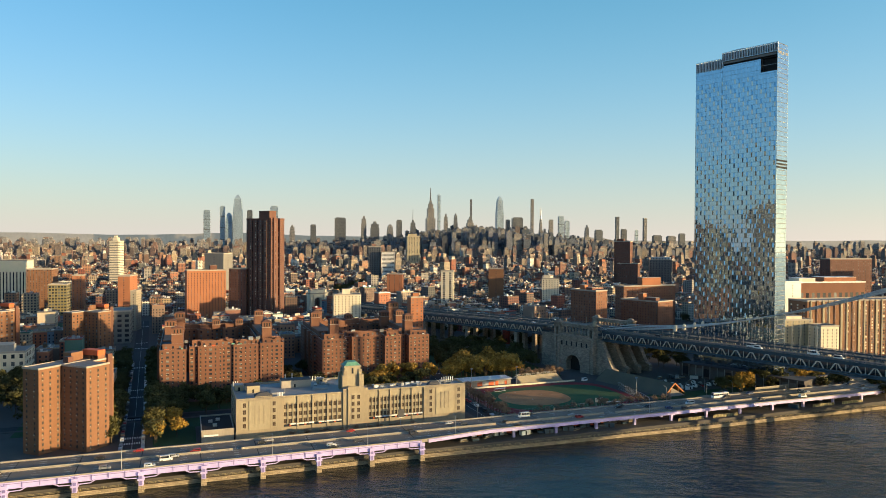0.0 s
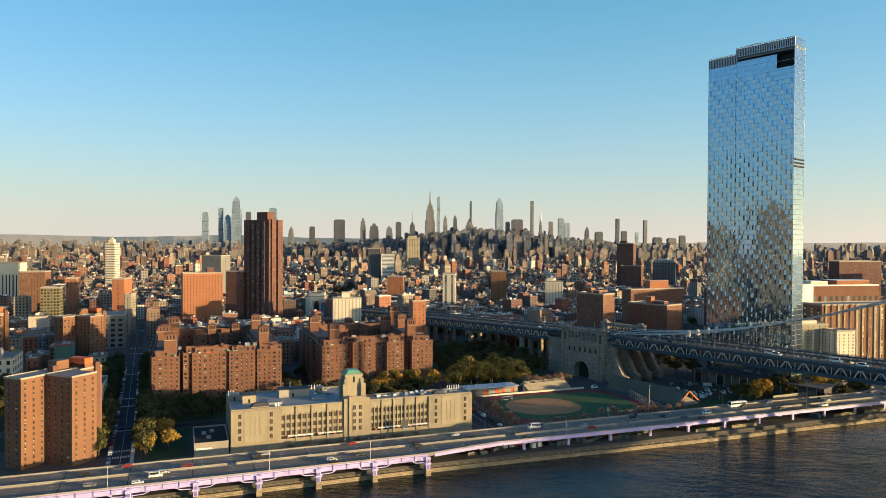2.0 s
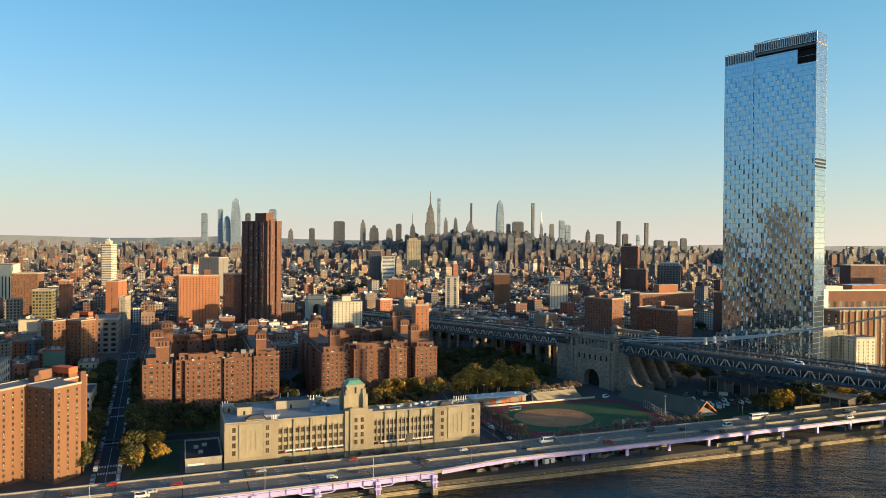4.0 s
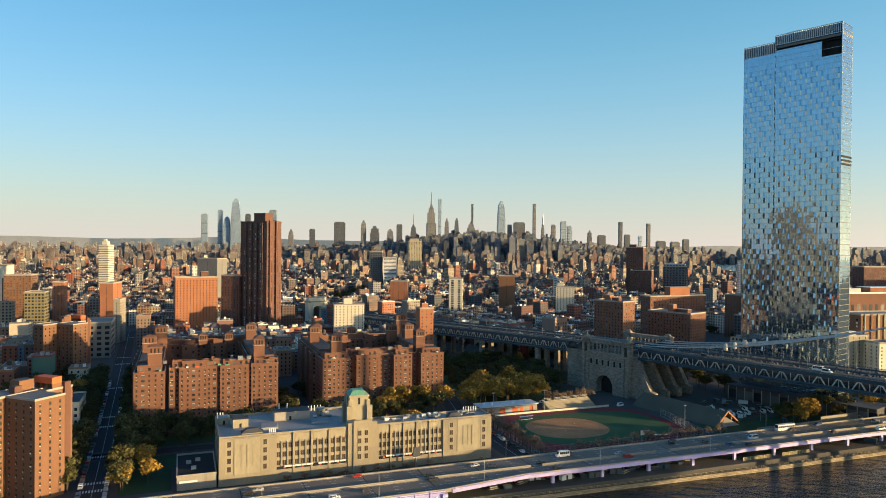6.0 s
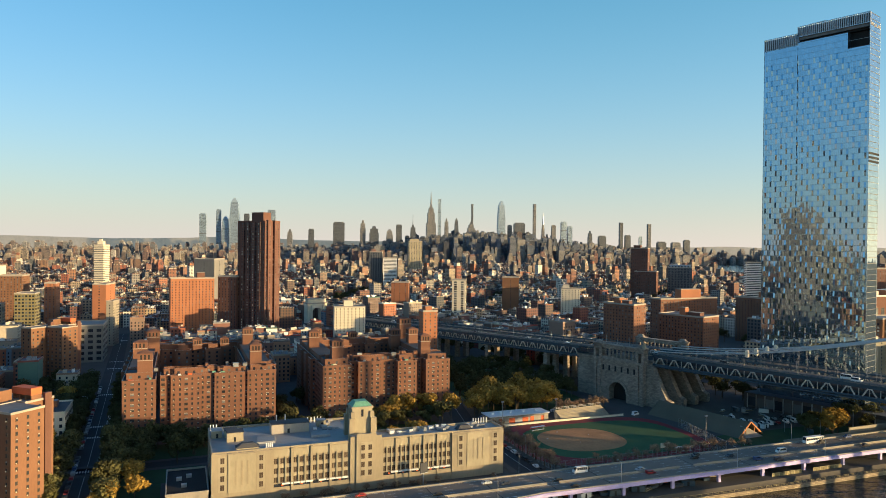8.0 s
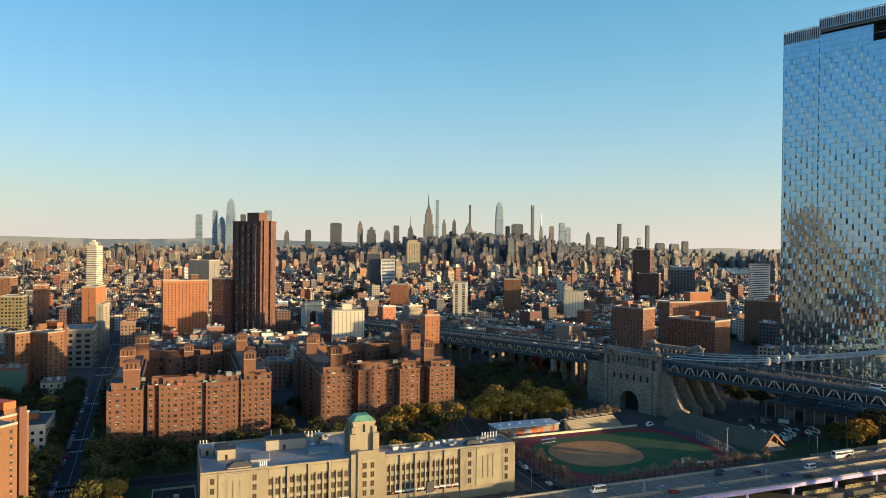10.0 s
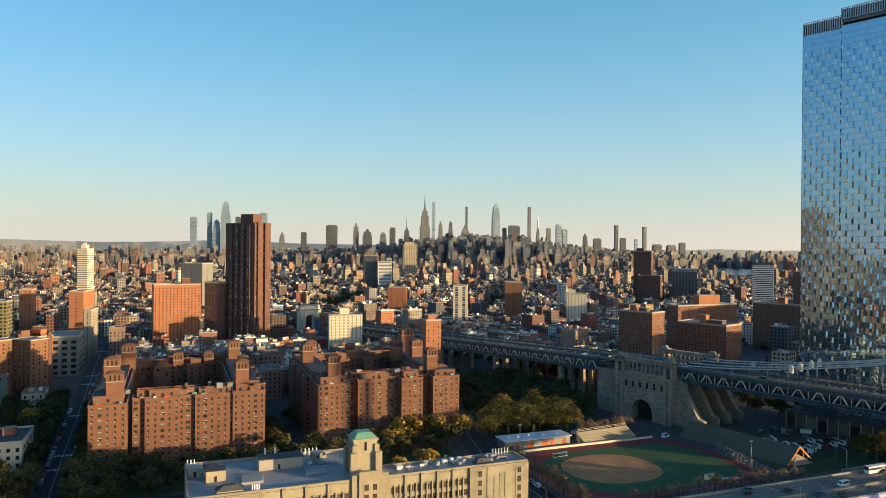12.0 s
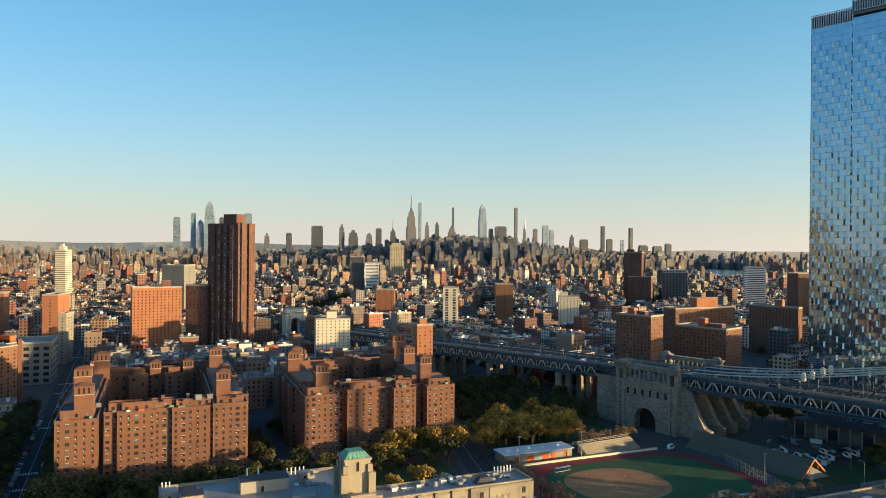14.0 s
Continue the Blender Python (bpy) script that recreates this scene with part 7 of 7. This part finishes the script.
grove("school_wood", [(rng.uniform(-215, -166), rng.uniform(235, 325)) for i in range(34)], "dark street trees beside the school")
# side street and field edge
for i in range(17):
    plant("bare", 60.5 + rng.uniform(-0.6, 0.6), 40 + i * 4.8)
for i in range(17):
    plant("bare", 84 + i * 6.0 + rng.uniform(-1, 1), 41.5 + rng.uniform(-1.5, 1.0), big=0.8)
for i in range(22):
    plant("shrub", rng.choice([rng.uniform(66, 170), rng.uniform(-60, 30)]), rng.uniform(42, 46.0))
for i in range(9):
    plant("shrub", -66 + i * 8.5 + rng.uniform(-2, 2), 45.3)
for i in range(26):
    plant("green" if rng.random() < 0.6 else "olive", rng.uniform(222, 330), rng.uniform(40, 66))
for i in range(16):
    plant("green", rng.uniform(235, 330), rng.uniform(200, 290))
spots = [SINV @ Vector((rng.choice([rng.uniform(-120, 40), rng.uniform(230, 420)]), rng.uniform(820, 1010), 0)) for i in range(60)]
spots += [SINV @ (BRIDGE @ Vector((rng.uniform(-60, 240), rng.uniform(58, 125), 0))) for i in range(80)]
spots += [SINV @ Vector((-201 + (y - 1319) * 0.135 + rng.uniform(-28, 28), y, 0)) for y in [1240 + i * 6 for i in range(90)]]
spots += [SINV @ Vector((43 + (y - 1193) * 0.23 + rng.uniform(-13, 13), y, 0)) for y in [1140 + i * 9 for i in range(45)]]
spots += [SINV @ Vector((302 + (y - 1260) * 0.53 + rng.uniform(-24, 24), y, 0)) for y in [1240 + i * 8 for i in range(55)]]
# row added east of the approach to keep sun off its piers
spots += [SINV @ (BRIDGE @ Vector((rng.uniform(-340, -62), rng.uniform(43, 56), 0))) for i in range(48)]
grove("far_wood", [(p.x, p.y) for p in spots if all((p.x - q[0]) ** 2 + (p.y - q[1]) ** 2 > 900 for q in ((186, 138),))], "dark trees between the slab blocks")


# ---- vehicles ----
def wheel_mesh(r=0.33):
    s = Shape()
    s.tube([(0, -0.11, r), (0, 0.11, r)], r, "rubber", 10)
    s.tube([(0, -0.125, r), (0, 0.125, r)], r * 0.55, "metal_grey", 8)
    return s.mesh("wheel")


WHEEL = wheel_mesh()
CARS = {}


def car(kind, m):
    if kind in CARS:
        return copy_thing(CARS[kind], m)
    label = {"saloon": "small passenger car on the asphalt", "suv": "tall family car on the asphalt", "van": "white panel van on the asphalt", "bus": "long white and grey coach on the highway", "school": "yellow school bus on the highway", "shuttle": "short white shuttle bus"}[kind]
    ob = thing({"saloon": "car", "suv": "car", "van": "van"}.get(kind, "bus"), m, label, {"saloon": "car", "suv": "car", "van": "van"}.get(kind, "bus"), kind + " vehicles")
    paint = {"van": "white_paint", "bus": "white_paint", "school": "yellow_paint", "shuttle": "white_paint"}.get(kind, "car_paint")
    L, W, H, hood = {"saloon": (4.6, 1.8, 1.45, 1.2), "suv": (4.8, 1.9, 1.75, 1.1), "van": (5.6, 2.0, 2.5, 0.7), "bus": (12.5, 2.6, 3.5, 0.1), "school": (9.5, 2.4, 3.0, 1.2), "shuttle": (7.0, 2.2, 2.9, 0.6)}[kind]
    low = 0.3
    belt = low + (H - low) * (0.52 if kind in ("saloon", "suv") else 0.45)
    b = Shape()
    side = [(-L / 2, low + 0.1), (-L / 2 + 0.1, belt - 0.08), (-L / 2 + 0.3, belt), (L / 2 - 0.35, belt), (L / 2 - 0.05, belt - 0.2), (L / 2, low + 0.1), (L / 2 - 0.2, low), (-L / 2 + 0.2, low)]
    cab = [(-L / 2 + (0.35 if kind == "saloon" else 0.06), belt), (-L / 2 + (0.95 if kind == "saloon" else 0.2), H), (L / 2 - hood - 0.75 if hood > 0.2 else L / 2 - 0.15, H), (L / 2 - hood if hood > 0.2 else L / 2 - 0.05, belt)]
    def extrude(sh, pts, w, m2):
        f = [(x, -w / 2, z) for x, z in pts]
        g = [(x, w / 2, z) for x, z in pts]
        sh.face(f if (pts[0][0] - pts[1][0]) * 1 else f, m2)
        sh.face(g[::-1], m2)
        for j in range(len(pts)):
            q = (j + 1) % len(pts)
            sh.face([f[j], g[j], g[q], f[q]], m2)
    extrude(b, side, W, paint)
    extrude(b, cab, W - 0.2, paint)
    part("body", b, ob)
    g = Shape()
    z0, z1 = belt + 0.06, H - 0.16 if kind != "bus" else H - 0.7
    x0, x1 = cab[1][0] + 0.1, cab[2][0] - 0.05
    n = {"bus": 8, "school": 7, "shuttle": 5, "van": 1}.get(kind, 2)
    for k in range(n):
        a0, a1 = x0 + (x1 - x0) * k / n + 0.05, x0 + (x1 - x0) * (k + 1) / n - 0.05
        for y in (-W / 2 + 0.085, W / 2 - 0.115):
            g.box(a0, y, z0, a1, y + 0.03, z1, "glass_dark")
    g.face([(cab[3][0] + 0.01, -W / 2 + 0.2, belt + 0.05), (cab[3][0] + 0.01, W / 2 - 0.2, belt + 0.05), (cab[2][0] + 0.05, W / 2 - 0.25, H - 0.1), (cab[2][0] + 0.05, -W / 2 + 0.25, H - 0.1)], "glass_dark")
    part("windows", g, ob, "dark glazing")
    lamps = Shape()
    for y in (-W / 2 + 0.3, W / 2 - 0.3):
        lamps.box(L / 2 - 0.06, y - 0.15, belt - 0.35, L / 2 + 0.02, y + 0.15, belt - 0.18, "white_paint")
        lamps.box(-L / 2 - 0.02, y - 0.15, belt - 0.35, -L / 2 + 0.06, y + 0.15, belt - 0.15, "brick_red")
    part("lights", lamps, ob)
    for x in (-L / 2 + L * 0.18, L / 2 - L * 0.18):
        for y in (-W / 2 + 0.1, W / 2 - 0.1):
            part("wheel", WHEEL, ob, m=pose(x, y, 0))
    CARS[kind] = ob
    return ob


rng = random.Random(12)
TOP = 9.614
for b, back in ((-1.9, 0), (1.7, 0), (5.2, 0), (9.0, 0), (14.4, 180), (17.6, 180), (20.8, 180), (24.0, 180)):
    a = -330 + rng.uniform(0, 40)
    while a < 470:
        if b > 3.5 or a < -14:
            car(rng.choice(["saloon", "suv", "suv", "saloon", "saloon", "suv", "suv", "saloon", "saloon", "van"]), street(a, b, TOP, back))
        a += rng.uniform(40, 130)
for kind, a, b in (("bus", 206, 22.6), ("shuttle", 62, 20.5)):
    car(kind, street(a, b, TOP, 180))
# parked along the streets
for i in range(44):
    b = 46 + i * 6.2
    x = -147 - (0.033 * (b - 40) if b < 130 else 3 + 0.04 * (b - 130))
    for side in (-5.2, 5.2):
        if rng.random() < 0.85:
            car(rng.choice(["saloon", "suv"]), street(x + side, b + rng.uniform(-1.2, 1.2), GROUND + 0.02, 92 + rng.choice([0, 180])))
for i in range(13):
    car(rng.choice(["saloon", "suv", "suv"]), street(55.2, 44 + i * 6.0, GROUND + 0.02, 90))
for i in range(16):
    car(rng.choice(["saloon", "suv"]), street(70 + i * 5.6, 146.5, GROUND + 0.06, rng.uniform(-2, 2)))
for i in range(24):
    if rng.random() < 0.7:
        car(rng.choice(["saloon", "suv"]), street(-60 + i * 4.6, 117 + rng.choice([0, 5]), GROUND + 0.02, rng.uniform(-3, 3)))
for i in range(18):
    car(rng.choice(["saloon", "suv", "van"]), street(212 + (i % 8) * 6.4, 76 + (i // 8) * 9.0, GROUND + 0.02, 70 + rng.uniform(-3, 3)))
car("van", street(166, 122, GROUND + 0.02, 20))
for i in range(20):
    if rng.random() < 0.8:
        car(rng.choice(["saloon", "suv", "suv"]), street(-20 + (i % 10) * 5.2, 79 + (i // 10) * 8.0, GROUND + 0.02, 90 + rng.uniform(-4, 4)))
# vehicles on the bridge
for i in range(11):
    s0 = -380 + i * 62 + rng.uniform(-12, 12)
    for y, back in ((3.5, 0), (31, 180)):
        if not -60 < s0 < 6 or True:
            car(rng.choice(["saloon", "suv", "van"]), BRIDGE @ pose(s0, y, deck_z(s0) + 6.82, 0, 0, back))
for k, s0 in ((0, 120), (1, 160)):
    car("shuttle", BRIDGE @ pose(s0, 7.5, deck_z(s0) + 6.82))


# ---- works under the highway, quay railing and a hoarding ----
def digger(m, like=[]):
    if like:
        return copy_thing(like[0], m)
    ob = thing("digger", m, "orange tracked digger parked under the highway", "excavator", "works machines")
    s = Shape()
    for y in (-1.1, 0.7):
        s.box(-1.8, y, 0, 1.8, y + 0.45, 0.8, "rubber")
    part("track", s, ob)
    s = Shape()
    s.box(-1.7, -1.2, 0.9, 1.2, 1.1, 1.9, "orange_paint")
    s.box(0.0, -1.1, 1.9, 1.2, 0.0, 2.9, "glass_dark")
    part("cab", s, ob)
    s = Shape()
    s.beam((1.0, 0.5, 1.6), (3.4, 0.5, 3.6), 0.4, 0.5, "orange_paint")
    s.beam((3.4, 0.5, 3.6), (5.0, 0.5, 1.2), 0.3, 0.4, "orange_paint")
    s.box(4.7, 0.1, 0.4, 5.4, 0.9, 1.2, "metal_grey")
    part("arm", s, ob)
    like.append(ob)
    return ob


rng = random.Random(41)
for a, b in ((48, 8), (62, 12), (30, 11), (84, 10), (99, 14)):
    digger(street(a, b if b > 8 else 9, 3.98, rng.uniform(0, 360)))
for i in range(22):
    bar = thing("works_barrier", street(22 + i * 4.4, 8.8 + rng.uniform(0, 6), 3.98, rng.uniform(-25, 25)), "orange and white plastic works barrier", "barrier", "works barriers")
    s = Shape()
    s.prism([(-1, -0.25), (1, -0.25), (1, 0.25), (-1, 0.25)], 0, 1.0, ("orange_paint", "white_paint")[i % 2], shrink=0.8)
    part("shell", s, bar)
rail = thing("quay_railing", STREET, "low steel railing along the seawall", "railing")
s = Shape()
edge = [(-420, -2.0), (-20, -2.0), (60, -3.8), (160, -6.3), (460, -7.0)]
for (a0, b0), (a1, b1) in zip(edge, edge[1:]):
    for z in (2.5, 3.05):
        s.beam((a0, b0, z), (a1, b1, z), 0.07, 0.07, "yellow_frame")
    n = int((a1 - a0) / 3)
    for k in range(n):
        x, y = a0 + (a1 - a0) * k / n, b0 + (b1 - b0) * k / n
        s.beam((x, y, 2.0), (x, y, 3.05), 0.09, 0.09, "yellow_frame")
part("rail", s, rail)
hb = thing("hoarding", street(-6, 41, GROUND, 14), "dark hoarding panel on a single post", "billboard")
s = Shape()
s.box(-1.9, -0.2, 6.5, 1.9, 0.2, 11.0, "roof_dark")
s.box(-2.0, -0.3, 6.2, 2.0, 0.3, 6.5, "metal_grey")
part("panel", s, hb)
s = Shape()
s.tube([(0, 0.4, 0), (0, 0.4, 10.5)], 0.3, "metal_grey", 8)
part("post", s, hb)


# stacked materials, skips and parked works vehicles beneath the roads
rng = random.Random(58)
for i in range(46):
    if i < 26:
        m = street(18 + i * 4.6 + rng.uniform(-2, 2), rng.uniform(3.5, 14), 3.98, rng.uniform(-30, 30))
    else:
        m = BRIDGE @ pose(rng.uniform(34, 150), rng.uniform(-4, 40), GROUND, 0, 0, rng.uniform(0, 360))
    kind = i % 3
    if kind == 0:
        ob = thing("material_stack", m, "stack of timber and pipes on the ground", "stack", "stacked materials")
        s = Shape()
        for k in range(3):
            s.box(-2.6 + 0.2 * k, -0.9 + 0.1 * k, k * 0.4, 2.6 - 0.3 * k, 0.9 - 0.2 * k, k * 0.4 + 0.34, ("limestone_dark", "trunk", "metal_grey")[k])
        part("layer", s, ob)
    elif kind == 1:
        ob = thing("skip", m, "dark steel rubble skip with sloping ends", "container", "rubble skips")
        s = Shape()
        s.prism([(-1.6, -0.9), (1.6, -0.9), (1.6, 0.9), (-1.6, 0.9)], 0.1, 1.5, rng.choice(["roof_dark", "steel_blue", "orange_paint"]), "stone", shrink=1.22)
        part("bin", s, ob)
    else:
        ob = thing("site_box", m, "small pale site container with a dark door", "container", "site containers")
        s = Shape()
        s.box(-3, -1.2, 0.1, 3, 1.2, 2.6, rng.choice(["white_paint", "metal_grey", "steel_blue"]), "roof_grey")
        body = part("shell", s, ob)
        s = Shape()
        s.box(-0.5, -1.26, 0.15, 0.5, -1.2, 2.2, "rubber")
        part("door", s, body)
